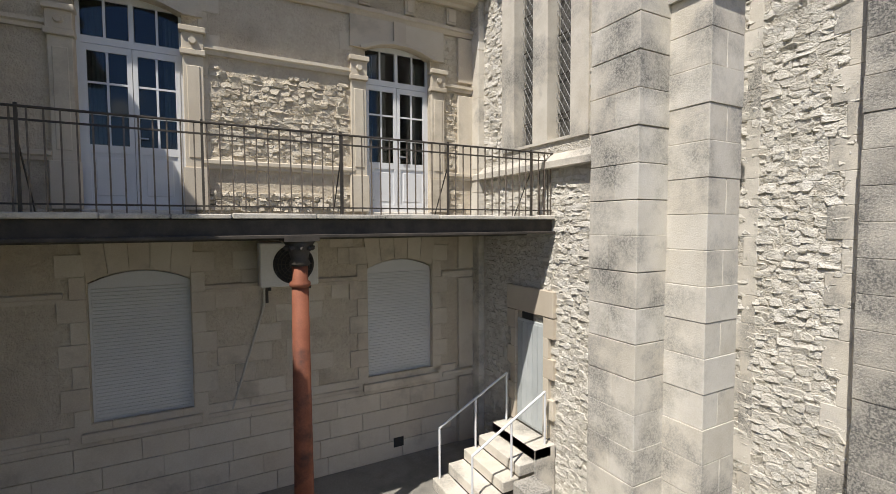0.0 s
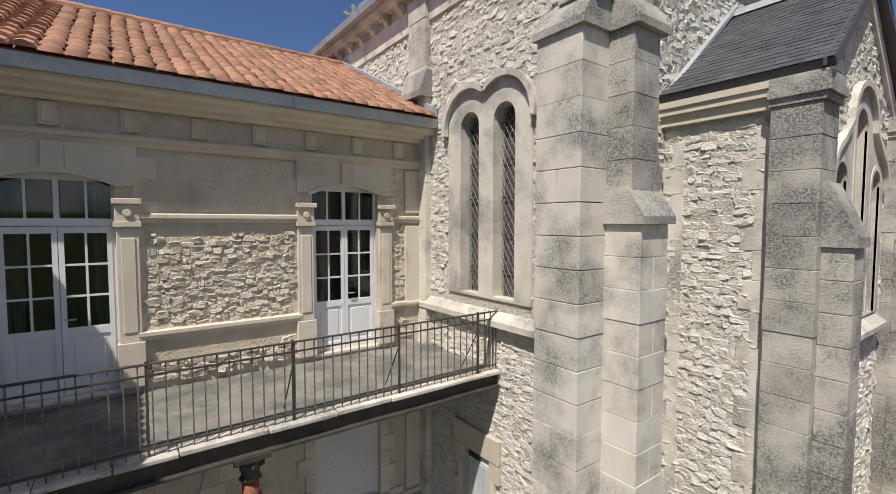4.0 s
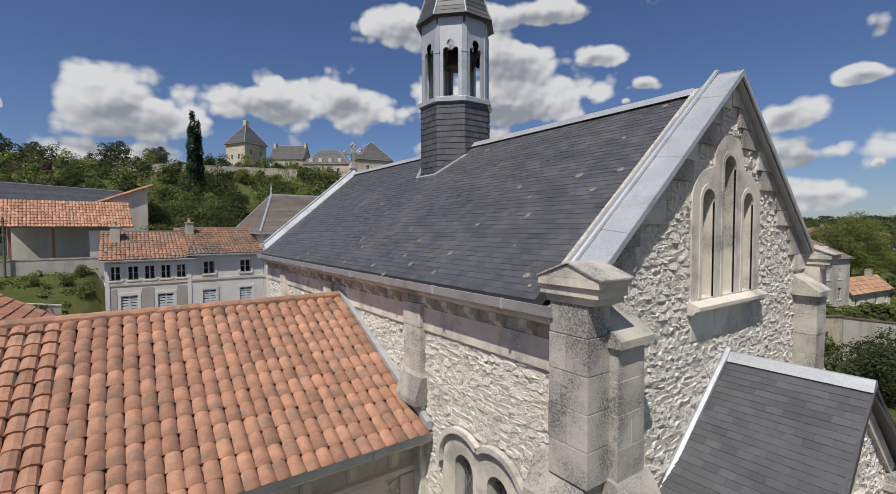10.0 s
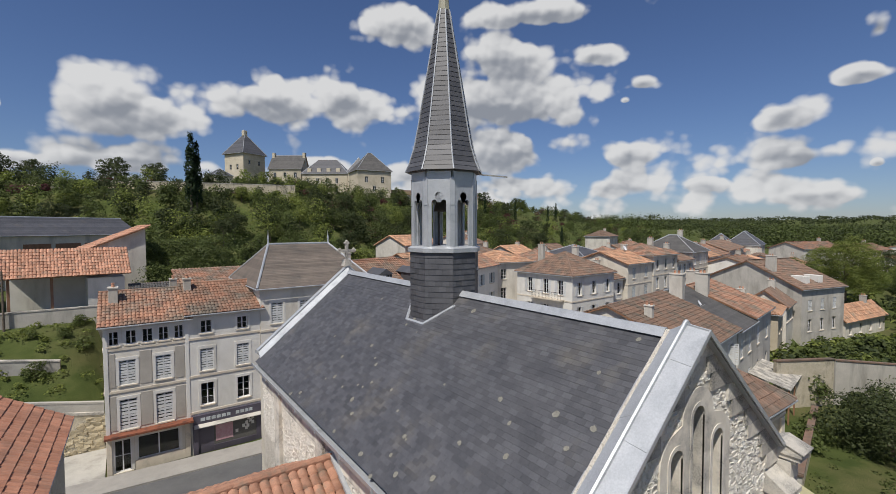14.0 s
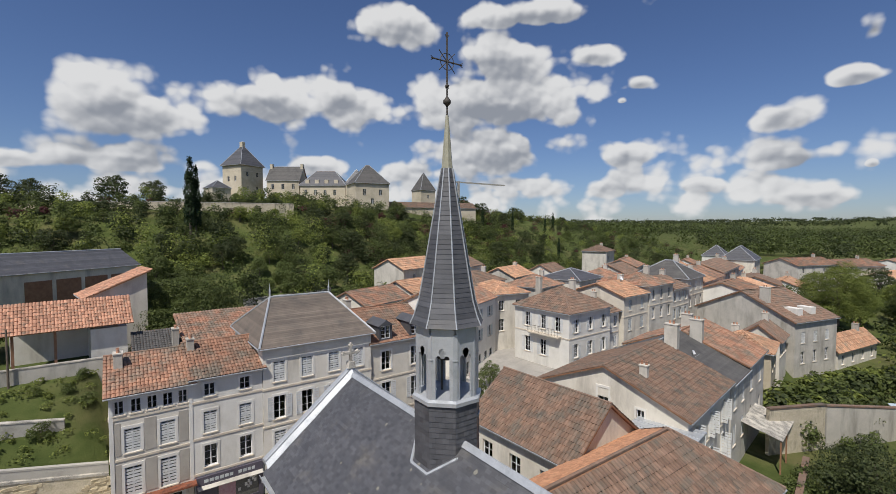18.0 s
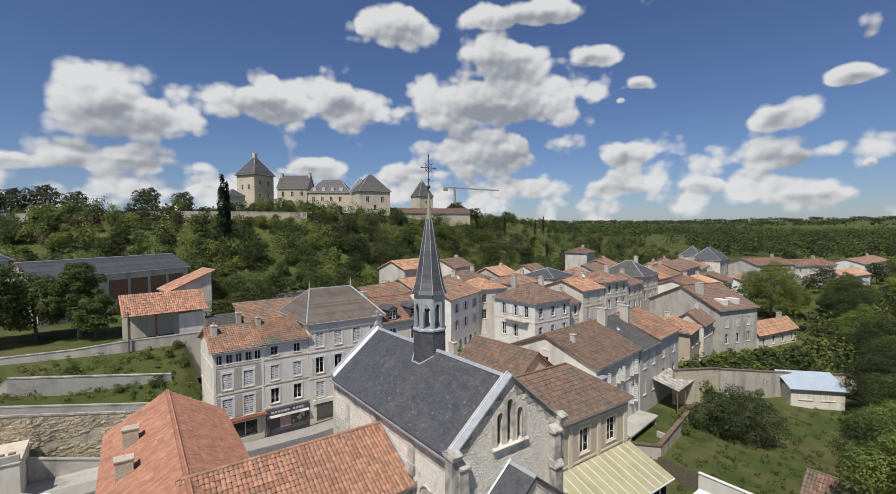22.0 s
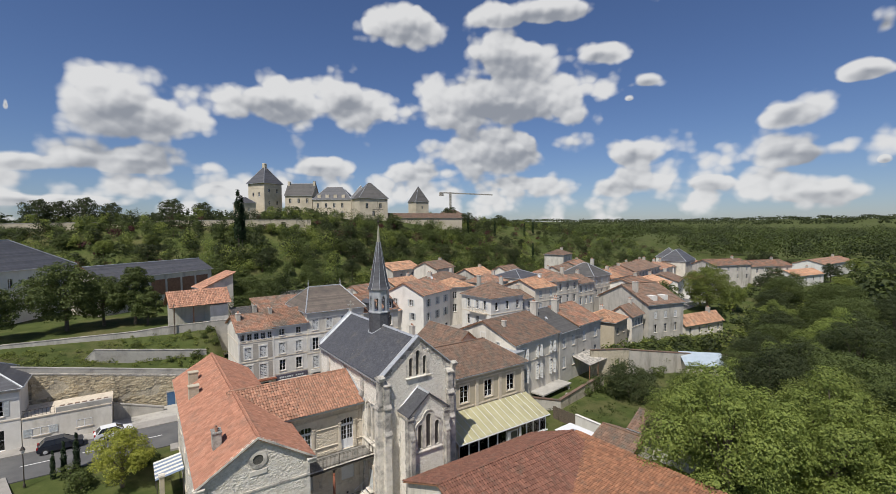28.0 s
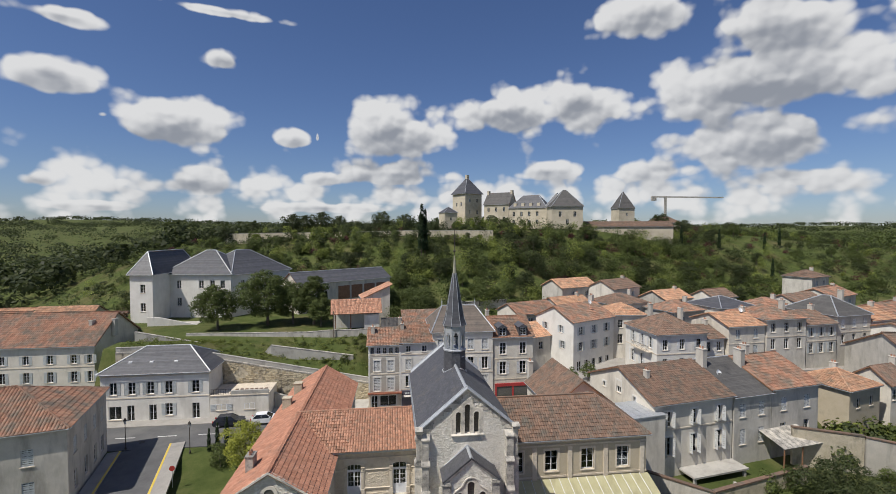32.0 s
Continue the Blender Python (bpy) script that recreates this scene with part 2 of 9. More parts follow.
TILE_RUST = surf("rust_tile", (0.20, 0.09, 0.05), (0.32, 0.155, 0.085), 3.0, 0.9, 40, 0.4, 0.006, (0.15, 0.09, 0.06), 1.4, (0.5, 0.72), vary=0.2, island=0.35)
TILE_R = surf("red_brown_tile", (0.15, 0.066, 0.045), (0.23, 0.105, 0.07), 3.0, 0.9, 40, 0.4, 0.006, (0.14, 0.085, 0.06), 1.4, (0.5, 0.72), vary=0.2, island=0.35)
TILE_L = surf("plain_red_tile", (0.30, 0.135, 0.085), (0.40, 0.20, 0.13), 2.0, 0.9, 40, 0.4, 0.006, (0.24, 0.14, 0.10), 0.7, (0.5, 0.75), vary=0.2, island=0.28)
TILE_B = surf("bright_orange_tile", (0.42, 0.20, 0.11), (0.52, 0.28, 0.16), 2.0, 0.88, 40, 0.4, 0.006, vary=0.2, island=0.3)
SLATE = surf("roof_slate", (0.060, 0.062, 0.070), (0.092, 0.093, 0.101), 1.2, 0.55, 30, 0.3, 0.004, (0.125, 0.115, 0.10), 0.8, (0.56, 0.82), island=0.35)
ZINC = surf("zinc", (0.40, 0.42, 0.44), (0.50, 0.52, 0.54), 2.0, 0.45, 30, 0.1, 0.002, (0.27, 0.29, 0.31), 1.3, (0.55, 0.75), metal=0.35)
WHITE = surf("white_paint", (0.70, 0.71, 0.72), (0.78, 0.79, 0.80), 2.0, 0.45, 60, 0.08, 0.002)
SHUTTER = surf("white_roller_shutter", (0.62, 0.62, 0.60), (0.68, 0.68, 0.66), 1.5, 0.5, 60, 0.05, 0.002)
RUST = surf("rusted_iron", (0.20, 0.065, 0.035), (0.30, 0.11, 0.06), 3.0, 0.75, 60, 0.4, 0.003, (0.09, 0.04, 0.03), 2.5, (0.5, 0.65), metal=0.2)
IRON = surf("dark_iron", (0.045, 0.04, 0.036), (0.10, 0.085, 0.07), 5.0, 0.7, 60, 0.3, 0.002, metal=0.3)
PLASTER = surf("cream_plaster", (0.58, 0.54, 0.46), (0.70, 0.66, 0.58), 0.6, 0.9, 30, 0.25, 0.006, (0.38, 0.35, 0.30), 0.6, (0.5, 0.75), vary=0.2, streak=(1, 1, 0.25))
PLASTER_W = surf("white_plaster", (0.63, 0.61, 0.56), (0.74, 0.72, 0.67), 0.6, 0.9, 30, 0.2, 0.005, (0.50, 0.48, 0.43), 0.6, (0.52, 0.78), vary=0.15, streak=(1, 1, 0.25))
PLASTER_G = surf("grey_plaster", (0.44, 0.415, 0.365), (0.56, 0.53, 0.47), 0.6, 0.92, 30, 0.3, 0.006, (0.27, 0.255, 0.22), 0.6, (0.48, 0.72), vary=0.2, streak=(1, 1, 0.25))
PLASTER_T = surf("tan_plaster", (0.42, 0.36, 0.26), (0.50, 0.44, 0.33), 0.6, 0.92, 30, 0.2, 0.005, (0.33, 0.29, 0.22), 0.6, (0.55, 0.75))
OLDWALL = surf("old_retaining_wall", (0.42, 0.37, 0.27), (0.56, 0.50, 0.385), 1.5, 0.95, 10, 1.0, 0.06, (0.15, 0.14, 0.115), 0.7, (0.54, 0.70), streak=(1, 1, 0.4))
CONCRETE = surf("concrete", (0.36, 0.345, 0.31), (0.46, 0.44, 0.40), 1.2, 0.92, 40, 0.3, 0.005, (0.22, 0.21, 0.185), 0.6, (0.5, 0.7))
ASPHALT = surf("asphalt", (0.085, 0.085, 0.087), (0.12, 0.12, 0.12), 0.5, 0.92, 60, 0.4, 0.004, (0.15, 0.148, 0.14), 0.2, (0.5, 0.75))
PAVE = surf("pavement_surface", (0.28, 0.265, 0.24), (0.36, 0.34, 0.31), 1.0, 0.92, 40, 0.3, 0.004, (0.2, 0.19, 0.175), 0.5, (0.5, 0.75))
PAINT_ROAD = surf("road_paint", (0.62, 0.62, 0.60), (0.72, 0.72, 0.70), 3, 0.8, 40, 0.2, 0.002)
GRASS = surf("grass", (0.05, 0.07, 0.02), (0.095, 0.115, 0.036), 0.4, 0.95, 12, 1.0, 0.08, (0.13, 0.115, 0.055), 0.10, (0.48, 0.72), spec=0.1)
BARK = surf("bark", (0.09, 0.07, 0.05), (0.16, 0.13, 0.10), 6, 0.95, 25, 0.8, 0.02)
WOOD = surf("brown_wood", (0.20, 0.10, 0.055), (0.30, 0.16, 0.09), 2, 0.75, 40, 0.3, 0.004)
GREYPAINT = surf("grey_blue_paint", (0.42, 0.45, 0.45), (0.52, 0.55, 0.55), 2, 0.65, 50, 0.1, 0.003, vary=0.3)
# near-black colour for the shade inside openings that are not cut
DARK = surf("opening_shade_black", (0.02, 0.02, 0.022), (0.03, 0.03, 0.03), 2, 0.8, 40, 0)


def leaf_mat(name, a, b):
    m, t, p = nodes_of(name)
    r = t.nodes.new("ShaderNodeNewGeometry").outputs["Random Per Island"]
    o = t.nodes.new("ShaderNodeObjectInfo").outputs["Random"]
    col = ramp(t, r, [(0.0, a), (1.0, b)])
    col = mixc(t, 0.35, col, ramp(t, o, [(0.0, (0.3, 0.3, 0.3)), (1.0, (0.7, 0.7, 0.7))]), "OVERLAY")
    t.links.new(col, p.inputs["Base Color"])
    p.inputs["Roughness"].default_value = 0.6
    p.inputs["Specular IOR Level"].default_value = 0.25
    tr = t.nodes.new("ShaderNodeBsdfTranslucent")
    t.links.new(col, tr.inputs[0])
    mx = t.nodes.new("ShaderNodeMixShader")
    mx.inputs[0].default_value = 0.38
    t.links.new(p.outputs[0], mx.inputs[1])
    t.links.new(tr.outputs[0], mx.inputs[2])
    t.links.new(mx.outputs[0], t.nodes["Material Output"].inputs["Surface"])
    return m


LEAF = leaf_mat("leaf_green", (0.066, 0.088, 0.026), (0.135, 0.168, 0.050))
LEAF_B = leaf_mat("leaf_yellow_green", (0.19, 0.21, 0.03), (0.38, 0.39, 0.075))
LEAF_N = leaf_mat("leaf_fresh_green", (0.14, 0.185, 0.042), (0.27, 0.32, 0.08))
LEAF_Y = leaf_mat("leaf_light_green", (0.125, 0.158, 0.034), (0.23, 0.265, 0.066))
LEAF_D = leaf_mat("leaf_dark_green", (0.036, 0.050, 0.020), (0.080, 0.098, 0.037))
LEAF_R = leaf_mat("leaf_purple", (0.06, 0.022, 0.025), (0.13, 0.05, 0.05))
CYPRESS = leaf_mat("cypress_needles", (0.014, 0.03, 0.012), (0.035, 0.06, 0.022))


def glass_mat(name, tint=(0.9, 0.95, 0.95)):
    m, t, p = nodes_of(name)
    tb = t.nodes.new("ShaderNodeBsdfTransparent")
    tb.inputs[0].default_value = (*tint, 1)
    gl = t.nodes.new("ShaderNodeBsdfGlossy")
    gl.inputs["Roughness"].default_value = 0.03
    fr = t.nodes.new("ShaderNodeFresnel")
    fr.inputs[0].default_value = 1.6
    mx = t.nodes.new("ShaderNodeMixShader")
    t.links.new(fr.outputs[0], mx.inputs[0])
    t.links.new(tb.outputs[0], mx.inputs[1])
    t.links.new(gl.outputs[0], mx.inputs[2])
    t.links.new(mx.outputs[0], t.nodes["Material Output"].inputs["Surface"])
    return m


GLASS = glass_mat("window_glass", (0.55, 0.6, 0.6))
# ---- builders ----
def part(name, bm, material, parent=None, label=""):
    me = bpy.data.meshes.new(name)
    bm.to_mesh(me)
    bm.free()
    me.materials.append(material)
    ob = new(name, me)
    ob.parent = parent
    if label:
        ob["label"] = label
    return ob


def share(name, me, parent, m):
    ob = new(name, me)
    ob.parent = parent
    ob.matrix_basis = m
    return ob


def thing(name, label, category, at=(0, 0, 0), rz=0, group="", kind=""):
    ob = new(name)
    ob.empty_display_size = 0.2
    ob.matrix_basis = pose(*at, 0, 0, rz)
    return tagged(ob, label, category, group, kind)


def mesh_from(name, verts, faces, material, smooth=False):
    me = bpy.data.meshes.new(name)
    me.from_pydata(verts, [], faces)
    me.materials.append(material)
    if smooth:
        me.shade_smooth()
    me.update()
    return me


def box(bm, x0, y0, z0, x1, y1, z1, bevel=0.0):
    vs = [bm.verts.new(v) for v in ((x0, y0, z0), (x1, y0, z0), (x1, y1, z0), (x0, y1, z0), (x0, y0, z1), (x1, y0, z1), (x1, y1, z1), (x0, y1, z1))]
    fs = [bm.faces.new([vs[i] for i in f]) for f in ((3, 2, 1, 0), (4, 5, 6, 7), (0, 1, 5, 4), (1, 2, 6, 5), (2, 3, 7, 6), (3, 0, 4, 7))]
    if bevel:
        es = list({e for f in fs for e in f.edges})
        bmesh.ops.bevel(bm, geom=es, offset=bevel, segments=1, affect="EDGES")
    return vs


def boxes(*specs, bevel=0.0):
    bm = bmesh.new()
    for s in specs:
        box(bm, *s, bevel=bevel)
    return bm


def prism(bm, poly, axis, a, b):
    """A flat polygon drawn out along an axis from a to b. axis x: (y, z) pairs; y: (x, z); z: (x, y)."""
    def at(u, v, w):
        return {"x": (w, u, v), "y": (u, w, v), "z": (u, v, w)}[axis]
    lo = [bm.verts.new(at(u, v, a)) for u, v in poly]
    hi = [bm.verts.new(at(u, v, b)) for u, v in poly]
    n = len(poly)
    bm.faces.new(lo[::-1])
    bm.faces.new(hi)
    for i in range(n):
        bm.faces.new((lo[i], lo[(i + 1) % n], hi[(i + 1) % n], hi[i]))
    bmesh.ops.recalc_face_normals(bm, faces=bm.faces)


def prisms(poly, axis, a, b):
    bm = bmesh.new()
    prism(bm, poly, axis, a, b)
    return bm


def tube(bm, p, q, r, r2=None, n=8):
    """A round bar from p to q."""
    p, q = Vector(p), Vector(q)
    d = q - p
    m = Matrix.Translation((p + q) / 2) @ d.to_track_quat("Z", "Y").to_matrix().to_4x4()
    bmesh.ops.create_cone(bm, cap_ends=True, segments=n, radius1=r, radius2=r if r2 is None else r2, depth=d.length, matrix=m)


def lathe(bm, prof, n=16, at=(0, 0, 0), turn=0.0, smooth=False):
    """Rings of a turned or many-sided body: (radius, height) pairs."""
    rings = []
    for r, z in prof:
        rings.append([bm.verts.new((at[0] + r * math.cos(turn + 2 * math.pi * i / n), at[1] + r * math.sin(turn + 2 * math.pi * i / n), at[2] + z)) for i in range(n)])
    for a, b in zip(rings, rings[1:]):
        for i in range(n):
            f = bm.faces.new((a[i], a[(i + 1) % n], b[(i + 1) % n], b[i]))
            f.smooth = smooth
    bm.faces.new(rings[0][::-1])
    bm.faces.new(rings[-1])


def panel(bm, m, length, height, holes, thick, top=None):
    """A wall of that thickness with rectangular openings; its outer face lies in the plane y = 0 of m, its body behind it."""
    us = sorted({0.0, length, *[h[0] for h in holes], *[h[2] for h in holes]})
    vs = sorted({0.0, height, *[h[1] for h in holes], *[h[3] for h in holes]})
    us = [u for u in us if 0 <= u <= length]
    vs = [v for v in vs if 0 <= v <= height]

    def solid(i, j):
        if not (0 <= i < len(us) - 1 and 0 <= j < len(vs) - 1):
            return False
        u, v = (us[i] + us[i + 1]) / 2, (vs[j] + vs[j + 1]) / 2
        return not any(h[0] < u < h[2] and h[1] < v < h[3] for h in holes)

    cache = {}

    def vert(i, j, k):
        key = (i, j, k)
        if key not in cache:
            cache[key] = bm.verts.new(m @ Vector((us[i], thick * k, vs[j])))
        return cache[key]

    for i in range(len(us) - 1):
        for j in range(len(vs) - 1):
            if not solid(i, j):
                continue
            bm.faces.new((vert(i, j, 0), vert(i + 1, j, 0), vert(i + 1, j + 1, 0), vert(i, j + 1, 0)))
            bm.faces.new((vert(i, j, 1), vert(i, j + 1, 1), vert(i + 1, j + 1, 1), vert(i + 1, j, 1)))
            if not solid(i - 1, j):
                bm.faces.new((vert(i, j, 0), vert(i, j + 1, 0), vert(i, j + 1, 1), vert(i, j, 1)))
            if not solid(i + 1, j):
                bm.faces.new((vert(i + 1, j, 0), vert(i + 1, j, 1), vert(i + 1, j + 1, 1), vert(i + 1, j + 1, 0)))
            if not solid(i, j - 1):
                bm.faces.new((vert(i, j, 0), vert(i, j, 1), vert(i + 1, j, 1), vert(i + 1, j, 0)))
            if not solid(i, j + 1):
                bm.faces.new((vert(i, j + 1, 0), vert(i + 1, j + 1, 0), vert(i + 1, j + 1, 1), vert(i, j + 1, 1)))


def inside(poly, u, v):
    odd = False
    for (a, b), (c, d) in zip(poly, poly[1:] + poly[:1]):
        if (b > v) != (d > v) and u < (c - a) * (v - b) / (d - b) + a:
            odd = not odd
    return odd


def slope_frame(pts):
    """Plane frame of a roof slope: the first edge is the eave; u along it, v up the slope, n outwards."""
    p = [Vector(q) for q in pts]
    u = (p[1] - p[0]).normalized()
    n = u.cross(p[2] - p[1]).normalized()
    if n.z < 0:
        n = -n
    v = n.cross(u)
    if v.z < 0:
        v = -v
    uv = [((q - p[0]).dot(u), (q - p[0]).dot(v)) for q in p]
    return p[0], u, v, n, uv


def deck(bm, pts, thick=0.1):
    o, u, v, n, uv = slope_frame(pts)
    top = [bm.verts.new(Vector(q) - n * 0.01) for q in pts]
    low = [bm.verts.new(Vector(q) - n * thick) for q in pts]
    bm.faces.new(top)
    bm.faces.new(low[::-1])
    for i in range(len(pts)):
        j = (i + 1) % len(pts)
        bm.faces.new((top[i], low[i], low[j], top[j]))
    bmesh.ops.recalc_face_normals(bm, faces=bm.faces)


TILE_ARC = [(-0.5, 0.0), (-0.36, 0.2), (0.0, 0.3), (0.36, 0.2), (0.5, 0.0)]


def tiles(pts, col=0.22, row=0.36, rng=None, wobble=0.012):
    """Half-round clay tiles over a slope, each a separate shell that laps the one below. Returns verts and faces."""
    rng = rng or random.Random(5)
    o, u, v, n, uv = slope_frame(pts)
    us, vs = [a for a, b in uv], [b for a, b in uv]
    verts, faces = [], []
    nc = max(1, round((max(us) - min(us)) / col))
    c = (max(us) - min(us)) / nc
    rows = int((max(vs) - min(vs)) / row + 0.9)
    for i in range(nc):
        uc = min(us) + (i + 0.5) * c
        for j in range(rows):
            v0 = j * row
            if not inside(uv, uc, v0 + row * 0.5):
                continue
            k = len(verts)
            dz, dx = rng.uniform(-wobble, wobble), rng.uniform(-wobble, wobble)
            for vv, lift, wide in ((v0 - 0.07, 0.045, 1.08), (v0 + row, 0.012, 0.9)):
                for a, b in TILE_ARC:
                    q = o + u * (uc + a * c * wide + dx) + v * vv + n * (b * c * wide + lift + dz)
                    verts.append(q[:])
            m = len(TILE_ARC)
            for a in range(m - 1):
                faces.append((k + a, k + a + 1, k + m + a + 1, k + m + a))
            faces.append(tuple(k + a for a in range(m))[::-1])
    return verts, faces


def courses(pts, row=0.16, lift=0.012, piece=0.0, rng=None):
    """Slates or flat tiles in lapped rows over a slope; with a piece width, every slate is a shell of its own."""
    rng = rng or random.Random(7)
    o, u, v, n, uv = slope_frame(pts)
    vs = [b for a, b in uv]
    verts, faces = [], []

    def span(h):
        xs = []
        for (a, b), (c, d) in zip(uv, uv[1:] + uv[:1]):
            if (b > h) != (d > h):
                xs.append(a + (c - a) * (h - b) / (d - b))
        return (min(xs), max(xs)) if len(xs) > 1 else None

    for j in range(int(max(vs) / row + 0.999)):
        v0, v1 = j * row, min((j + 1) * row + 0.03, max(vs) - 1e-4)
        s = span(min(v0 + row * 0.5, max(vs) - 1e-3))
        if not s:
            continue
        a, b = s
        cuts = [a]
        if piece:
            x = a + piece * (0.5 if j % 2 else 1.0)
            while x < b - piece * 0.3:
                cuts.append(x)
                x += piece
        cuts.append(b)
        for x0, x1 in zip(cuts, cuts[1:]):
            k = len(verts)
            d = rng.uniform(-0.003, 0.003) if piece else 0
            g = 0.004 if piece else 0
            for x, y, h in ((x0 + g, v0, lift + d), (x1 - g, v0, lift + d), (x1 - g, v1, 0.002), (x0 + g, v1, 0.002), (x0 + g, v0, 0), (x1 - g, v0, 0)):
                verts.append((o + u * x + v * y + n * h)[:])
            faces += [(k, k + 1, k + 2, k + 3), (k, k + 4, k + 5, k + 1)]
    return verts, faces


def roof_part(name, slopes, material, parent, how="tiles", label="", **kw):
    verts, faces = [], []
    for i, pts in enumerate(slopes):
        a, b = (tiles if how == "tiles" else courses)(pts, **kw)
        k = len(verts)
        verts += a
        faces += [tuple(x + k for x in f) for f in b]
    ob = new(name, mesh_from(name, verts, faces, material))
    ob.parent = parent
    if label:
        ob["label"] = label
    return ob


CACHE = {}


def cached(key, make):
    if key not in CACHE:
        CACHE[key] = make()
    return CACHE[key]


def to_mesh(name, bm, material):
    me = bpy.data.meshes.new(name)
    bm.to_mesh(me)
    bm.free()
    me.materials.append(material)
    return me


def win_frame(w, h, rows=3, mid=True, bar=0.05, glaz=0.025, depth=0.06):
    """A casement frame: outer bars, a middle post and glazing bars. Origin at the sill's middle, face to -y."""
    bm = bmesh.new()
    box(bm, -w / 2, 0, 0, -w / 2 + bar, depth, h)
    box(bm, w / 2 - bar, 0, 0, w / 2, depth, h)
    box(bm, -w / 2 + bar, 0, 0, w / 2 - bar, depth, bar)
    box(bm, -w / 2 + bar, 0, h - bar, w / 2 - bar, depth, h)
    if mid:
        box(bm, -bar * 0.7, -0.01, bar, bar * 0.7, depth, h - bar)
    for i in range(1, rows):
        z = h * i / rows
        for s in (-1, 1):
            x0, x1 = sorted((s * bar * 0.7, s * (w / 2 - bar)))
            box(bm, x0, 0.01, z - glaz / 2, x1, depth - 0.01, z + glaz / 2)
    return bm


def shutter_leaf(w, h):
    """A louvred shutter leaf: two stiles, three rails and slats."""
    bm = bmesh.new()
    box(bm, 0, 0, 0, 0.05, 0.035, h)
    box(bm, w - 0.05, 0, 0, w, 0.035, h)
    for z in (0, h * 0.48, h - 0.08):
        box(bm, 0.05, 0.003, z, w - 0.05, 0.032, z + 0.08)
    n = 8
    for i in range(n):
        z = 0.1 + (h - 0.2) * i / n
        box(bm, 0.05, 0.01, z, w - 0.05, 0.025, z + (h - 0.2) / n * 0.7)
    return bm


def window(parent, m, w, h, rows=3, shut="", frame_mat=None, shut_mat=None, sill=True, deep=0.16, name="window", surround=None):
    """A window in an opening: frame, pane, sill and shutter leaves. m: the sill's middle, in the wall's outer face."""
    fm, sm = frame_mat or WHITE, shut_mat or GREYPAINT
    key = ("wf", round(w, 2), round(h, 2), rows, fm.name)
    fr = share(name, cached(key, lambda: to_mesh("window_frame", win_frame(w, h, rows), fm)), parent, m @ pose(0, deep, 0))
    key = ("wp", round(w, 2), round(h, 2))
    pane = share("pane", cached(key, lambda: to_mesh("pane", boxes((-w / 2 + 0.03, 0.028, 0.03, w / 2 - 0.03, 0.034, h - 0.03)), GLASS)), fr, Matrix())
    if sill:
        share("window_sill", cached(("ws", round(w, 2)), lambda: to_mesh("window_sill", boxes((-w / 2 - 0.1, -0.07, -0.11, w / 2 + 0.1, deep, 0.0), bevel=0.012), DRESS)), fr, pose(0, -deep, -0.003))
    if surround:
        def make():
            bm = bmesh.new()
            e = 0.17
            box(bm, -w / 2 - e, -0.03, 0, -w / 2, 0.02, h)
            box(bm, w / 2, -0.03, 0, w / 2 + e, 0.02, h)
            box(bm, -w / 2 - e, -0.035, h, w / 2 + e, 0.02, h + e * 1.2)
            return to_mesh("surround", bm, surround)
        share("surround", cached(("sr", round(w, 2), round(h, 2), surround.name), make), fr, pose(0, -deep, 0))
    if shut:
        lw = w / 2
        me = cached(("sh", round(lw, 2), round(h, 2), sm.name), lambda: to_mesh("shutter", shutter_leaf(lw, h), sm))
        if shut == "open":
            share("shutter", me, fr, pose(-w / 2 - lw - 0.01, -deep - 0.042, 0))
            share("shutter", me, fr, pose(w / 2 + 0.01, -deep - 0.042, 0))
        elif shut == "shut":
            share("shutter", me, fr, pose(-w / 2, -deep + 0.03, 0))
            share("shutter", me, fr, pose(0.0, -deep + 0.03, 0))
        elif shut == "ajar":
            share("shutter", me, fr, pose(-w / 2, -deep - 0.01, 0, 0, 0, -100))
            share("shutter", me, fr, pose(w / 2, -deep - 0.05, 0, 0, 0, -80))
    return fr


def chimney(parent, x, y, z0, z1, w=0.55, d=0.9, mat_=None, pots=2):
    bm = boxes((x - w / 2, y - d / 2, z0, x + w / 2, y + d / 2, z1 - 0.16), (x - w / 2 - 0.05, y - d / 2 - 0.05, z1 - 0.16, x + w / 2 + 0.05, y + d / 2 + 0.05, z1 - 0.05), bevel=0.015)
    c = part("chimney", bm, mat_ or PLASTER_G, parent)
    for i in range(pots):
        b = bmesh.new()
        yy = y + (i - (pots - 1) / 2) * 0.36
        lathe(b, [(0.11, 0), (0.09, 0.22), (0.115, 0.24), (0.115, 0.28), (0.07, 0.28), (0.07, 0.1)], 10, (x, yy, z1 - 0.05))
        part("chimney_pot", b, TILE, c)
    return c


PLOTS = []


def on_plot(x, y, pad=1.5):
    """Whether a place lies on a house or within pad of one."""
    for px, py, rz, w, d in PLOTS:
        c, n = math.cos(radians(rz)), math.sin(radians(rz))
        u, v = (x - px) * c + (y - py) * n, (y - py) * c - (x - px) * n
        if -pad < u < w + pad and -pad < v < d + pad:
            return True
    return False


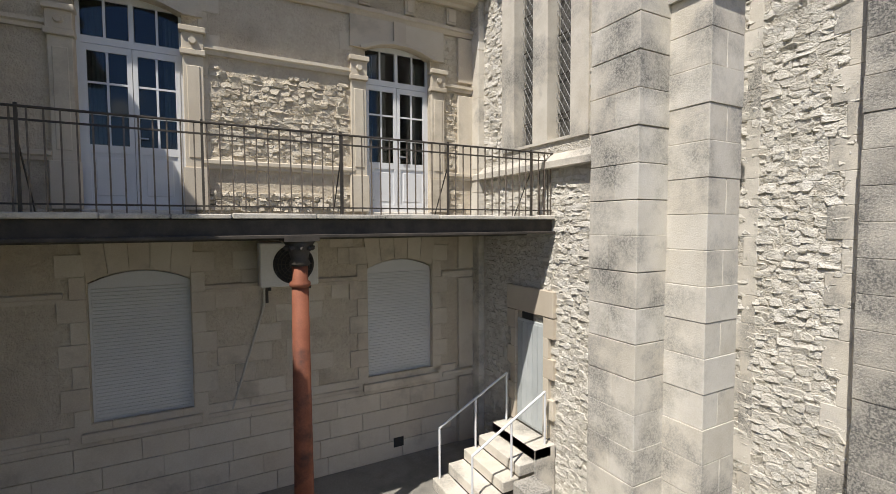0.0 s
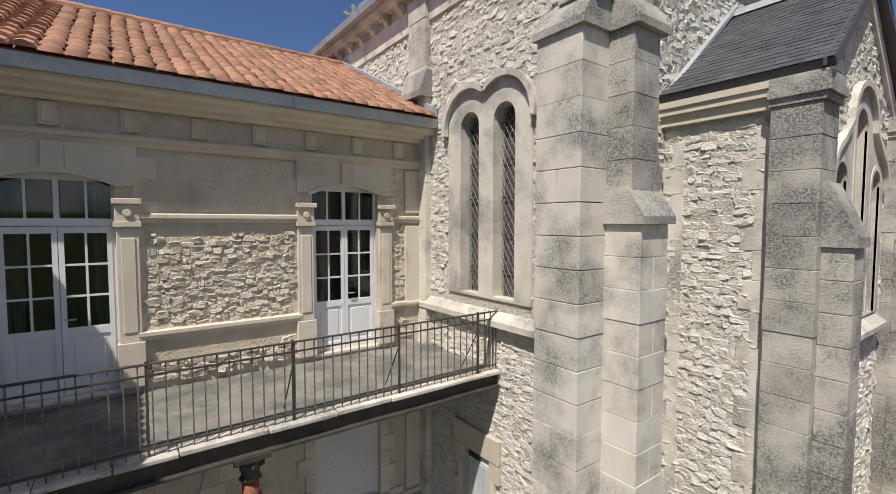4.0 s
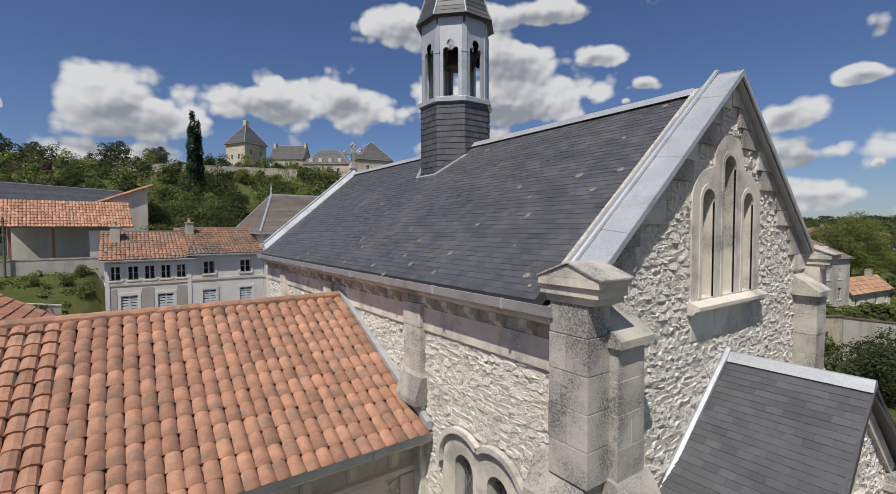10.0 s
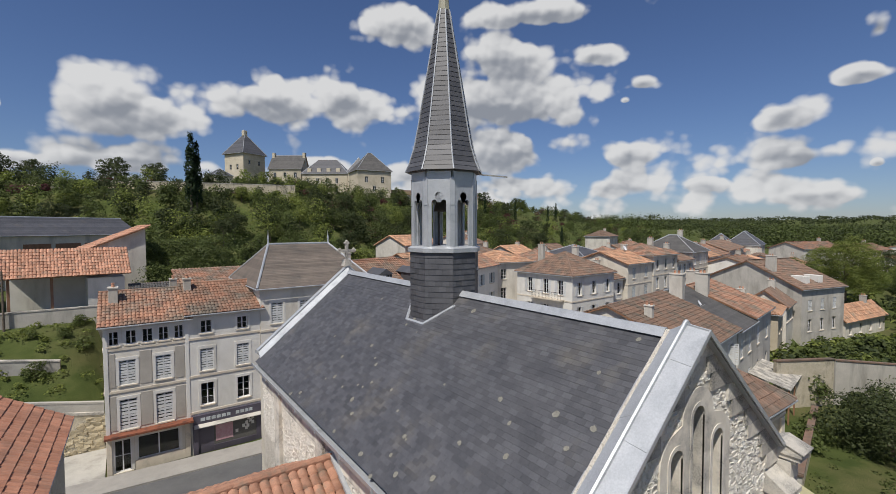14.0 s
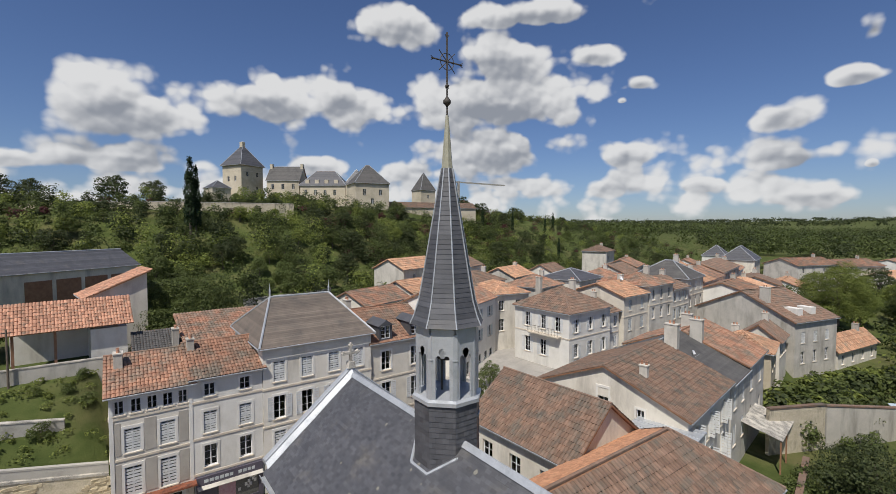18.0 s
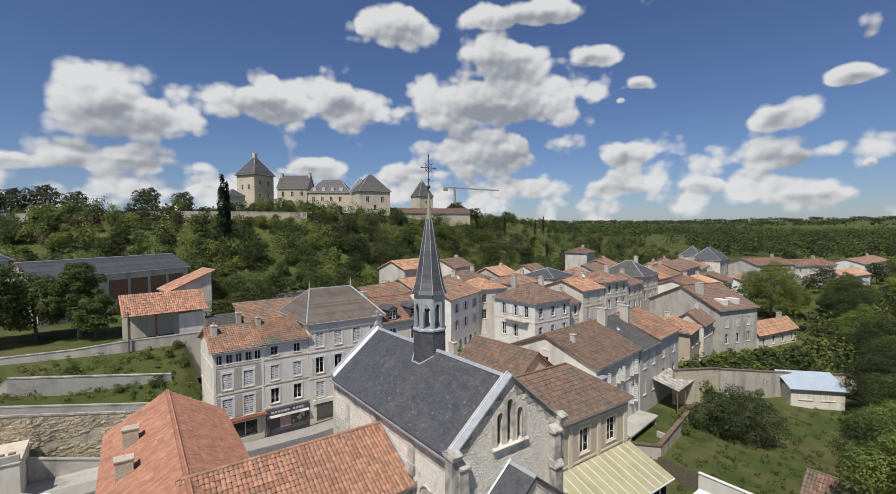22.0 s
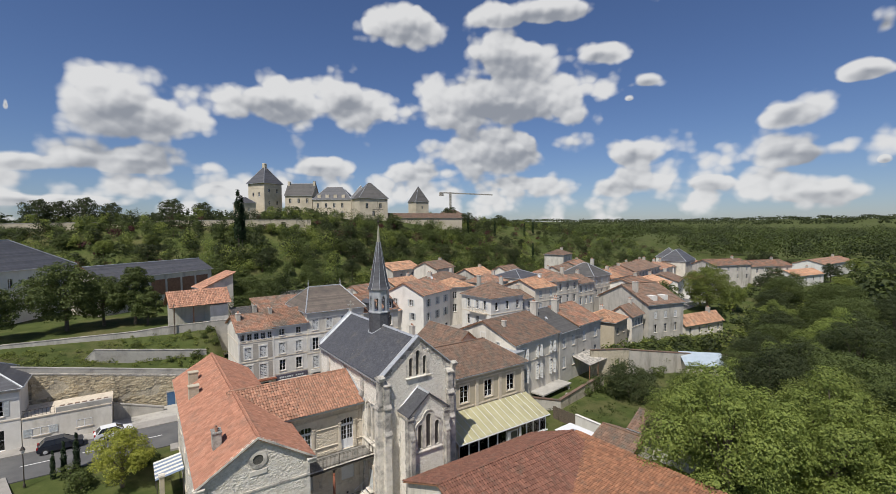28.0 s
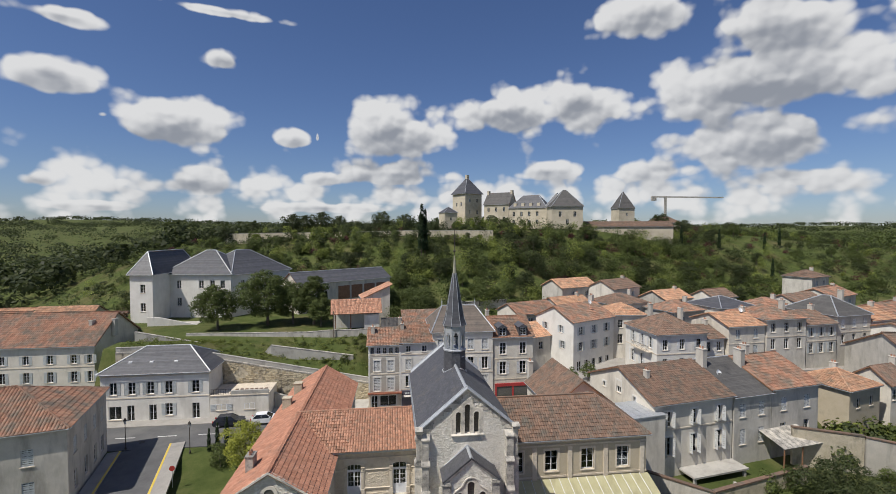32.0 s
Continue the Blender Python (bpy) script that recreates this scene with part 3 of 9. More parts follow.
def house(label, at, rz, w, d, h, roof="gable_x", rise=1.8, wins=(), wall=None, tile=None, over=0.3, chims=(), gutter=True, group="", band=(), surround=None, frame_mat=None, shut_mat=None, name="house", how="tiles", roof_label="", thick=0.35, skirt=1.0, cat="house", hip_in=None, tile_back=None):
    """A house: its front lies on local y = 0 and looks to -y. wins: (face, centres, sill, width, height, rows, shutters)."""
    wall, tile = wall or PLASTER, tile or TILE_O
    root = thing(name, label, cat, at, rz, group)
    PLOTS.append((at[0], at[1], rz, w, d))
    faces = {"f": (pose(0, 0, 0), w), "r": (pose(w, 0, 0, 0, 0, 90), d), "b": (pose(w, d, 0, 0, 0, 180), w), "l": (pose(0, d, 0, 0, 0, -90), d)}
    holes = {k: [] for k in faces}
    for face, centres, z, ww, wh, *_ in wins:
        for c in centres:
            holes[face].append((c - ww / 2, z + skirt, c + ww / 2, z + wh + skirt))
    bm = bmesh.new()
    for k, (m, length) in faces.items():
        inset = 0 if k in "fb" else 0.002
        g = 0.0 if k in "fb" else 0.012
        panel(bm, m @ pose(g, inset, -skirt), length - 2 * g, h + skirt, [(a - g, b0, c - g, d0) for a, b0, c, d0 in holes[k]], thick)
    e, t = over, rise
    k = t / (d / 2) if roof in ("gable_x", "hip_x") else t / (w / 2)
    if roof == "gable_x":
        lo = h - e * k
        slopes = [[(-e, -e, lo), (w + e, -e, lo), (w + e, d / 2, h + t), (-e, d / 2, h + t)], [(w + e, d + e, lo), (-e, d + e, lo), (-e, d / 2, h + t), (w + e, d / 2, h + t)]]
        prism(bm, [(0, h - 0.02), (d, h - 0.02), (d / 2, h + t - 0.12)], "x", 0.004, 0.3)
        prism(bm, [(0, h - 0.02), (d, h - 0.02), (d / 2, h + t - 0.12)], "x", w - 0.3, w - 0.004)
        ridge = [((-e, d / 2, h + t), (w + e, d / 2, h + t))]
    elif roof == "gable_y":
        lo = h - e * k
        slopes = [[(-e, d + e, lo), (-e, -e, lo), (w / 2, -e, h + t), (w / 2, d + e, h + t)], [(w + e, -e, lo), (w + e, d + e, lo), (w / 2, d + e, h + t), (w / 2, -e, h + t)]]
        prism(bm, [(0, h - 0.02), (w, h - 0.02), (w / 2, h + t - 0.12)], "y", 0.004, 0.3)
        prism(bm, [(0, h - 0.02), (w, h - 0.02), (w / 2, h + t - 0.12)], "y", d - 0.3, d - 0.004)
        ridge = [((w / 2, -e, h + t), (w / 2, d + e, h + t))]
    elif roof == "mono":
        lo, hi = h - e * t / d, h + t + e * t / d
        slopes = [[(-e, -e, lo), (w + e, -e, lo), (w + e, d + e, hi), (-e, d + e, hi)]]
        prism(bm, [(0, h - 0.02), (d, h - 0.02), (d, h + t - 0.12)], "x", 0.004, 0.3)
        prism(bm, [(0, h - 0.02), (d, h - 0.02), (d, h + t - 0.12)], "x", w - 0.3, w - 0.004)
        prism(bm, [(0.31, h - 0.02), (w - 0.31, h - 0.02), (w - 0.31, h + t - 0.15), (0.31, h + t - 0.15)], "y", d - 0.3, d - 0.01)
        ridge = []
    elif roof == "hip_r":
        lo = h - e * t / (d / 2)
        r0, r1 = (0.0, d / 2, h + t), (w - hip_in, d / 2, h + t)
        A, B, C, D = (0.0, -e, lo), (w + e, -e, lo), (w + e, d + e, lo), (0.0, d + e, lo)
        slopes = [[A, B, r1, r0], [C, D, r0, r1], [B, C, r1]]
        ridge = [(r0, r1), (B, r1), (C, r1)]
    elif roof == "hip" and hip_in:
        lo = h
        r0, r1 = (hip_in, d / 2, h + t), (w - hip_in, d / 2, h + t)
        A, B, C, D = (-e, -e, lo), (w + e, -e, lo), (w + e, d + e, lo), (-e, d + e, lo)
        slopes = [[A, B, r1, r0], [C, D, r0, r1], [B, C, r1], [D, A, r0]]
        ridge = [(r0, r1), (A, r0), (D, r0), (B, r1), (C, r1)]
    else:
        lo = h
        s = min(w, d) / 2
        if w >= d:
            r0, r1 = (s, d / 2, h + t), (w - s, d / 2, h + t)
        else:
            r0, r1 = (w / 2, s, h + t), (w / 2, d - s, h + t)
        A, B, C, D = (-e, -e, lo), (w + e, -e, lo), (w + e, d + e, lo), (-e, d + e, lo)
        slopes = [[A, B, r1, r0], [C, D, r0, r1], [B, C, r1], [D, A, r0]] if w >= d else [[D, A, r0, r1], [B, C, r1, r0], [A, B, r0], [C, D, r1]]
        ridge = [(r0, r1), (A, r0), (D, r0 if w >= d else r1), (B, r1 if w >= d else r0), (C, r1)]
    body = part("wall", bm, wall, root)
    bd = bmesh.new()
    for s in slopes:
        deck(bd, s, 0.12)
    part("roof_deck", bd, WOOD, root)
    wide = 1.0 if math.hypot(at[0], at[1]) < 48 else 1.3 if math.hypot(at[0], at[1]) < 90 else 2.0
    kw = {"col": 0.24 * wide, "row": 0.4 * wide} if how == "tiles" else {"row": 0.22 * wide}
    rf = roof_part("roof", slopes if not tile_back else [slopes[0], *slopes[2:]], tile, root, how, roof_label, **kw)
    rf["kind"] = "stuff"
    if tile_back:
        roof_part("rear_roof", [slopes[1]], tile_back, root, how, "newer orange tiles", **kw)["kind"] = "stuff"
    if ridge:
        br = bmesh.new()
        for p, q in ridge:
            p, q = Vector(p), Vector(q)
            if (q - p).length < 0.1:
                continue
            tube(br, p + Vector((0, 0, 0.03)), q + Vector((0, 0, 0.03)), 0.1, n=6)
        part("ridge_tiles", br, tile if how == "tiles" else ZINC, rf)
    if gutter:
        for s in slopes[: 2 if roof.startswith("gable") else 1 if roof == "mono" else 3 if roof == "hip_r" else 4]:
            p, q = Vector(s[0]), Vector(s[1])
            bg = bmesh.new()
            out = (q - p).normalized().cross(Vector((0, 0, 1))) * 0.06
            tube(bg, p + out - Vector((0, 0, 0.06)), q + out - Vector((0, 0, 0.06)), 0.055, n=6)
            part("gutter", bg, ZINC, root)
    for z in band:
        b = bmesh.new()
        box(b, -0.03, -0.05, z, w + 0.03, 0.0, z + 0.16)
        box(b, w, 0.0, z, w + 0.045, d, z + 0.16)
        box(b, -0.045, 0.0, z, 0, d, z + 0.16)
        part("string_course", b, DRESS, root)
    for face, centres, z, ww, wh, rows, shut in wins:
        m, _ = faces[face]
        for c in centres:
            window(root, m @ pose(c, 0, z), ww, wh, rows, shut, frame_mat, shut_mat, surround=surround)
    for c in chims:
        chimney(root, *c)
    return root
# ---- masonry builders ----
def stone_shape(rng, w, h, proud):
    """One rough stone: an uneven outline with a bulging face, in its own plane (u, v, out)."""
    ring = []
    for a, b in ((-0.5, -0.34), (-0.32, -0.5), (0.3, -0.5), (0.5, -0.3), (0.5, 0.36), (0.34, 0.5), (-0.3, 0.5), (-0.5, 0.32)):
        ring.append((w * (a + rng.uniform(-0.12, 0.12)), h * (b + rng.uniform(-0.14, 0.14))))
    verts = [(u, v, 0.0) for u, v in ring]
    tu, tv = rng.uniform(-0.16, 0.16), rng.uniform(-0.22, 0.22)
    k = rng.uniform(0.8, 0.93)
    verts += [(u * k, v * k, proud + tu * u + tv * v + rng.uniform(-0.012, 0.012)) for u, v in ring]
    n = len(ring)
    faces = [(i, (i + 1) % n, n + (i + 1) % n, n + i) for i in range(n)] + [tuple(range(n, 2 * n))]
    return verts, faces


def rubble(parent, o, u, out, u1, v1, ok, name="rubble_facing", apart=0, row=0.095, proud=0.014, seed=3, mat_=None):
    """Rough stones laid over a wall: o its lower corner, u along it, out its outward way; ok(u, v) tells where they lie."""
    rng = random.Random(seed)
    o, u, out = Vector(o), Vector(u), Vector(out)
    up = Vector((0, 0, 1))
    verts, faces, made = [], [], 0
    v = 0.0
    while v < v1:
        h = row * rng.uniform(0.75, 1.25)
        x = rng.uniform(-0.2, 0)
        while x < u1:
            w = row * rng.uniform(0.7, 2.6)
            cu, cv = x + w / 2, v + h / 2 + rng.uniform(-0.02, 0.02)
            if ok(cu, cv) and rng.random() < 0.94:
                a, b = stone_shape(rng, w * 1.1, h * 1.18, proud * rng.uniform(0.5, 1.5))
                c = o + u * cu + up * cv
                pts = [(c + u * p + up * q + out * (r - 0.004))[:] for p, q, r in a]
                if made < apart:
                    made += 1
                    ob = new("stone", mesh_from("stone", pts, b, mat_ or RUBBLE))
                    ob.parent = parent
                else:
                    k = len(verts)
                    verts += pts
                    faces += [tuple(i + k for i in f) for f in b]
            x += w
        v += h
    ob = new(name, mesh_from(name, verts, faces, mat_ or RUBBLE))
    ob.parent = parent
    ob["kind"] = "stuff"
    return ob


def block(parent, x0, y0, z0, x1, y1, z1, mat_, name="stone_block", gap=0.002, chip=0.006):
    """One squared stone with worn edges; alike stones share a mesh."""
    dims = (round(x1 - x0, 2), round(y1 - y0, 2), round(z1 - z0, 2))

    def make():
        return to_mesh(name, boxes((gap, gap, gap, dims[0] - gap, dims[1] - gap, dims[2] - gap), bevel=chip), mat_)
    return share(name, cached(("blk", dims, mat_.name, name, chip), make), parent, pose(x0, y0, z0))


def quoins(parent, x, y, z0, z1, dx, dy, mat_=None, course=0.34, long=0.46, short=0.26, proud=0.02):
    """Long and short corner stones up a corner at (x, y); dx, dy: the ways into the two walls."""
    z, i = z0, 0
    while z < z1 - 0.1:
        a, b = (long, short) if i % 2 else (short, long)
        xs, ys = sorted((x - dx * proud, x + dx * a)), sorted((y - dy * proud, y + dy * b))
        block(parent, xs[0], ys[0], z, xs[1], ys[1], min(z + course, z1), mat_ or STONE, "quoin")
        z += course
        i += 1


def pier(parent, x0, y0, x1, y1, z0, z1, mat_, course=0.42, split="x"):
    """Squared courses of a buttress: whole courses and halved ones in turn."""
    n = max(1, round((z1 - z0) / course))
    c = (z1 - z0) / n
    rng = random.Random(int(x0 * 100 + z0 * 7))
    for i in range(n):
        z = z0 + i * c
        d = rng.uniform(-0.006, 0.006)
        if i % 2 and split:
            if split == "x":
                m = x0 + (x1 - x0) * rng.uniform(0.4, 0.6)
                block(parent, x0 - d, y0 - d, z, m, y1, z + c, mat_)
                block(parent, m, y0 - d, z, x1, y1, z + c, mat_)
            else:
                m = y0 + (y1 - y0) * rng.uniform(0.4, 0.6)
                block(parent, x0 - d, y0 - d, z, x1, m, z + c, mat_)
                block(parent, x0 - d, m, z, x1, y1, z + c, mat_)
        else:
            block(parent, x0 - d, y0 - d, z, x1, y1, z + c, mat_)


def arch_pts(cx, spring, half, base, n=10, pointed=0.0):
    """Outline of a round-headed opening, from its lower left round to its lower right."""
    pts = [(cx - half, base)]
    for i in range(n + 1):
        a = math.pi - math.pi * i / n
        pts.append((cx + half * math.cos(a), spring + half * math.sin(a) * (1 + pointed)))
    pts.append((cx + half, base))
    return pts


def arch_band(bm, to3, cx, spring, r0, r1, d0, d1, base=None, n=14, a0=0.0, a1=math.pi):
    """A moulded band round an arch between two radii, and down its sides to a base; to3(u, v, out) places it."""
    path0, path1 = [], []
    if base is not None:
        path0.append((cx + r0, base)), path1.append((cx + r1, base))
    for i in range(n + 1):
        a = a0 + (a1 - a0) * i / n
        path0.append((cx + r0 * math.cos(a), spring + r0 * math.sin(a)))
        path1.append((cx + r1 * math.cos(a), spring + r1 * math.sin(a)))
    if base is not None:
        path0.append((cx - r0, base)), path1.append((cx - r1, base))
    rows = []
    for (a, b), (c, d) in zip(path0, path1):
        rows.append([bm.verts.new(to3(a, b, d0)), bm.verts.new(to3(a, b, d1)), bm.verts.new(to3(c, d, d1)), bm.verts.new(to3(c, d, d0))])
    for p, q in zip(rows, rows[1:]):
        for i in range(4):
            bm.faces.new((p[i], q[i], q[(i + 1) % 4], p[(i + 1) % 4]))
    bm.faces.new(rows[0][::-1])
    bm.faces.new(rows[-1])
    bmesh.ops.recalc_face_normals(bm, faces=bm.faces)


def wall_arches(bm, to3, outline, arches, thick):
    """A flat wall with round-headed openings: the outline and the arches' outlines in (u, v), drawn out by thick."""
    layers = []
    for d in (0.0, -thick):
        edges = []
        loops = []
        for poly in (outline, *arches):
            vs = [bm.verts.new(to3(u, v, d)) for u, v in poly]
            loops.append(vs)
            edges += [bm.edges.new((vs[i], vs[(i + 1) % len(vs)])) for i in range(len(vs))]
        bmesh.ops.triangle_fill(bm, use_beauty=True, use_dissolve=False, edges=edges)
        layers.append(loops)
    for a, b in zip(*layers):
        for i in range(len(a)):
            j = (i + 1) % len(a)
            bm.faces.new((a[i], a[j], b[j], b[i]))
    bmesh.ops.recalc_face_normals(bm, faces=bm.faces)


def lancet(parent, to3, cx, spring, half, base, deep=0.22, grille=False, sides=1):
    """A leaded lancet window set deep in its opening: glass, iron bars and, where there is one, a wire guard."""
    poly = arch_pts(cx, spring, half + 0.02, base - 0.02, 10)
    bm = bmesh.new()
    lo = [bm.verts.new(to3(u, v, -deep)) for u, v in poly]
    hi = [bm.verts.new(to3(u, v, -deep - 0.02)) for u, v in poly]
    bm.faces.new(lo), bm.faces.new(hi[::-1])
    for i in range(len(lo)):
        bm.faces.new((lo[i], lo[(i + 1) % len(lo)], hi[(i + 1) % len(lo)], hi[i]))
    bmesh.ops.recalc_face_normals(bm, faces=bm.faces)
    glass = part("leaded_glass", bm, LEADGLASS, parent)
    bars = bmesh.new()
    z = base + 0.45
    while z < spring + half * 0.6:
        a = half if z < spring else math.sqrt(max(0.0, half * half - (z - spring) ** 2))
        tube(bars, to3(cx - a, z, -deep + 0.05), to3(cx + a, z, -deep + 0.05), 0.012, n=5)
        z += 0.62
    part("saddle_bar_set", bars, IRON, parent)
    if grille:
        g = bmesh.new()
        s = 0.115
        top = spring + half
        k = -60
        while k < 90:
            for sgn in (1, -1):
                p = None
                run = []
                for i in range(61):
                    v = base + (top - base) * i / 60
                    uu = cx + sgn * ((v - base) * 0.62 + k * s)
                    a = half if v < spring else math.sqrt(max(0.0, half * half - (v - spring) ** 2))
                    if abs(uu - cx) <= a:
                        run.append((uu, v))
                if len(run) > 1:
                    tube(g, to3(*run[0], -deep + 0.09), to3(*run[-1], -deep + 0.09), 0.004, n=3)
            k += 1
        part("wire_guard", g, WIRE, parent)


LEADGLASS = surf("leaded_glass", (0.075, 0.073, 0.068), (0.13, 0.125, 0.115), 14.0, 0.25, 30, 0.3, 0.004)
WIRE = surf("galvanised_wire", (0.30, 0.30, 0.29), (0.38, 0.38, 0.37), 9.0, 0.5, 60, 0, metal=0.5)
# ---- ground ----
def sstep(a, b, x):
    t = min(1.0, max(0.0, (x - a) / (b - a)))
    return t * t * (3 - 2 * t)


def lerp_table(tab, x):
    if x <= tab[0][0]:
        return tab[0][1]
    for (a, p), (b, q) in zip(tab, tab[1:]):
        if x <= b:
            return p + (q - p) * (x - a) / (b - a)
    return tab[-1][1]


HILL_FOOT = [(-400, 150), (-120, 120), (-70, 92), (-10, 66), (30, 66), (60, 84), (100, 98), (200, 112), (400, 160), (900, 260)]
HILL_TOP = [(-400, 10), (-150, 16), (-60, 24), (0, 27), (40, 29), (100, 29.5), (180, 26), (260, 20), (360, 13), (900, 8)]
STREET = [(-60, 0.5), (-10, 0.2), (8, 0.25), (26, 1.6), (46, 3.2), (70, 3.4), (100, 2.4), (300, 1.5)]


def street_z(x):
    return lerp_table(STREET, x)


def ret_top(x):
    """Top of the old retaining wall along the ramp."""
    return min(9.9, 3.5 - 0.2 * x)


def land(x, y):
    """Height of the ground."""
    foot, top = lerp_table(HILL_FOOT, x), lerp_table(HILL_TOP, x)
    base = -0.62 + (street_z(x) + 0.55) * sstep(22, 27, y)
    h = base + (top - base) * sstep(foot, foot + 72, y)
    m = sstep(0.5, -2.0, x) * sstep(-130, -80, x) * max(sstep(-44.5, -42, x), sstep(55, 60, y) * sstep(-62, -57, x))
    if y > 43.4 and m > 0:
        behind = lerp_table([(43.4, ret_top(x) - 0.25), (47, max(6.0, ret_top(x) - 0.2)), (47.6, max(6.9, ret_top(x) - 0.1)), (51, 8.5), (53, 9.2), (90, 9.6)], y)
        h = max(h, behind * m + h * (1 - m))
    h += max(0.0, 9.3 - h) * sstep(12, 16, x) * sstep(42, 36, x) * sstep(80, 83, y)
    h -= 1.6 * sstep(36, 60, x) * sstep(16, 8, y)
    r = math.hypot(x, y)
    if r > 380:
        far = noise.noise((x / 420, y / 420, 3.1)) * 16 + noise.noise((x / 1100, y / 1100, 9.1)) * 24
        west = sstep(250, -500, x)
        h += sstep(380, 1500, r) * (far * (0.35 + 0.65 * west) + 14 * west + 6)
        h += 48 * sstep(1800, 3800, r)
    h -= 14 * sstep(-75, -190, x) * (1 - sstep(500, 1200, r))
    return h


def ground_sheet():
    ax = sorted({*range(-240, 301, 6), *range(-60, 14, 2), *range(-900, 1200, 60), *range(-4800, 4801, 240)})
    ay = sorted({*range(-120, 301, 6), *range(20, 62, 1), 43.35, 43.45, *range(-600, 1200, 60), *range(-4800, 4801, 240)})
    verts = [(x, y, land(x, y)) for y in ay for x in ax]
    n = len(ax)
    faces = [(j * n + i, j * n + i + 1, (j + 1) * n + i + 1, (j + 1) * n + i) for j in range(len(ay) - 1) for i in range(n - 1)]
    ob = new("ground", mesh_from("ground", verts, faces, GRASS, True))
    return tagged(ob, "green grassy ground rising to a wooded hill", "ground", kind="structure")


ground_sheet()


def strip(name, line, w0, w1, lift, mat_, label, category, kind="structure", step=2.0, thick=0.15):
    """A surface laid along a line of plan points, from w0 to w1 across it, following the street's height."""
    pts = []
    for (x0, y0), (x1, y1) in zip(line, line[1:]):
        n = max(1, int(math.hypot(x1 - x0, y1 - y0) / step))
        pts += [(x0 + (x1 - x0) * i / n, y0 + (y1 - y0) * i / n) for i in range(n)]
    pts.append(line[-1])
    verts, faces = [], []
    for i, (x, y) in enumerate(pts):
        a, b = pts[max(0, i - 1)], pts[min(len(pts) - 1, i + 1)]
        d = Vector((b[0] - a[0], b[1] - a[1])).normalized()
        nx, ny = -d.y, d.x
        z = street_z(x) + lift
        for w, dz in ((w0, 0), (w1, 0), (w1, -thick), (w0, -thick)):
            verts.append((x + nx * w, y + ny * w, z + dz))
    for i in range(len(pts) - 1):
        k = i * 4
        for a, b in ((0, 1), (1, 2), (2, 3), (3, 0)):
            faces.append((k + a, k + 4 + a, k + 4 + b, k + b)[::-1])
    ob = new(name, mesh_from(name, verts, faces, mat_))
    return tagged(ob, label, category, kind=kind)


ROAD = [(-75, 31.5), (-45, 31.8), (-10, 32.0), (10, 31.0), (26, 31.0), (46, 33.0), (70, 34.6), (100, 36.5), (150, 44), (230, 60)]
strip("road", ROAD, -3.6, 3.4, 0.03, ASPHALT, "grey asphalt street between the houses", "road")
strip("pavement", ROAD, 3.4, 5.6, 0.15, PAVE, "pale pavement in front of the house fronts", "pavement", thick=0.3)
strip("pavement", ROAD[2:], -5.2, -3.6, 0.15, PAVE, "pale pavement beside the street", "pavement", thick=0.3)
strip("yards", ROAD[4:], -7.5, 24, -0.03, PAVE, "worn paved yards between the town houses", "pavement", thick=0.2)
strip("square", [(26.5, 39.5), (47, 41.5)], -4.5, 4.5, 0.0, ASPHALT, "small asphalt square between the houses", "road", thick=0.25)
SIDE = [(-28.6, 28.6), (-25.8, 18), (-17.8, -12), (-13, -30)]
strip("side_road", SIDE, -2.6, 2.6, 0.036, ASPHALT, "grey asphalt side street", "road")
strip("pavement", SIDE, -4.1, -2.6, 0.15, PAVE, "narrow pavement at the corner house", "pavement", thick=0.3)
strip("pavement", SIDE, 2.6, 4.4, 0.15, PAVE, "narrow pavement with a yellow kerb line", "pavement", thick=0.3)
tagged(new("forecourt", to_mesh("forecourt", boxes((-16.0, 36.9, -0.2, -1.1, 42.5, 0.26)), CONCRETE)), "worn concrete forecourt below the old wall", "pavement", kind="structure")
YELLOW = surf("yellow_line", (0.55, 0.40, 0.06), (0.65, 0.48, 0.09), 3, 0.8, 40, 0.2, 0.002)
strip("kerb_line", SIDE[:3], 2.62, 2.84, 0.16, YELLOW, "worn yellow painted line along the kerb", "road marking", thick=0.02)
strip("kerb_line", SIDE[:3], -2.84, -2.62, 0.16, YELLOW, "worn yellow painted line along the kerb", "road marking", thick=0.02)
for i in range(16):
    x = -60 + i * 5.2
    y = lerp_table(ROAD, x)
    strip("lane_dash", [(x, y), (x + 2.4, y)], -0.07, 0.07, 0.045, PAINT_ROAD, "white dash of the street's centre line", "road marking", thick=0.012)
for x, y, r in ((-12.5, 30.6, 0.38), (-30.0, 30.4, 0.35), (-6, 33.0, 0.35)):
    bm = bmesh.new()
    bmesh.ops.create_cone(bm, cap_ends=True, segments=18, radius1=r, radius2=r, depth=0.03, matrix=pose(x, y, street_z(x) + 0.04))
    tagged(part("manhole_cover", bm, IRON), "round cast iron manhole cover in the asphalt", "manhole cover")
# ---- the chapel ----
CX, X0, X1, YF, YR, EAVE, RIDGE = 8.72, 4.88, 12.56, 3.75, 19.35, 11.5, 14.95
GND = -0.4
chapel = thing("chapel", "small pale limestone chapel with a steep slate roof and slate spire", "chapel", (0, 0, GND))


def ch(name, bm, mat_, label="", parent=None):
    """A part of the chapel, given in world places."""
    bmesh.ops.translate(bm, verts=bm.verts, vec=(0, 0, -GND))
    return part(name, bm, mat_, parent or chapel, label)


def side3(u, v, out):
    return Vector((X0 - out, u, v))


def front3(u, v, out):
    return Vector((u, YF - out, v))


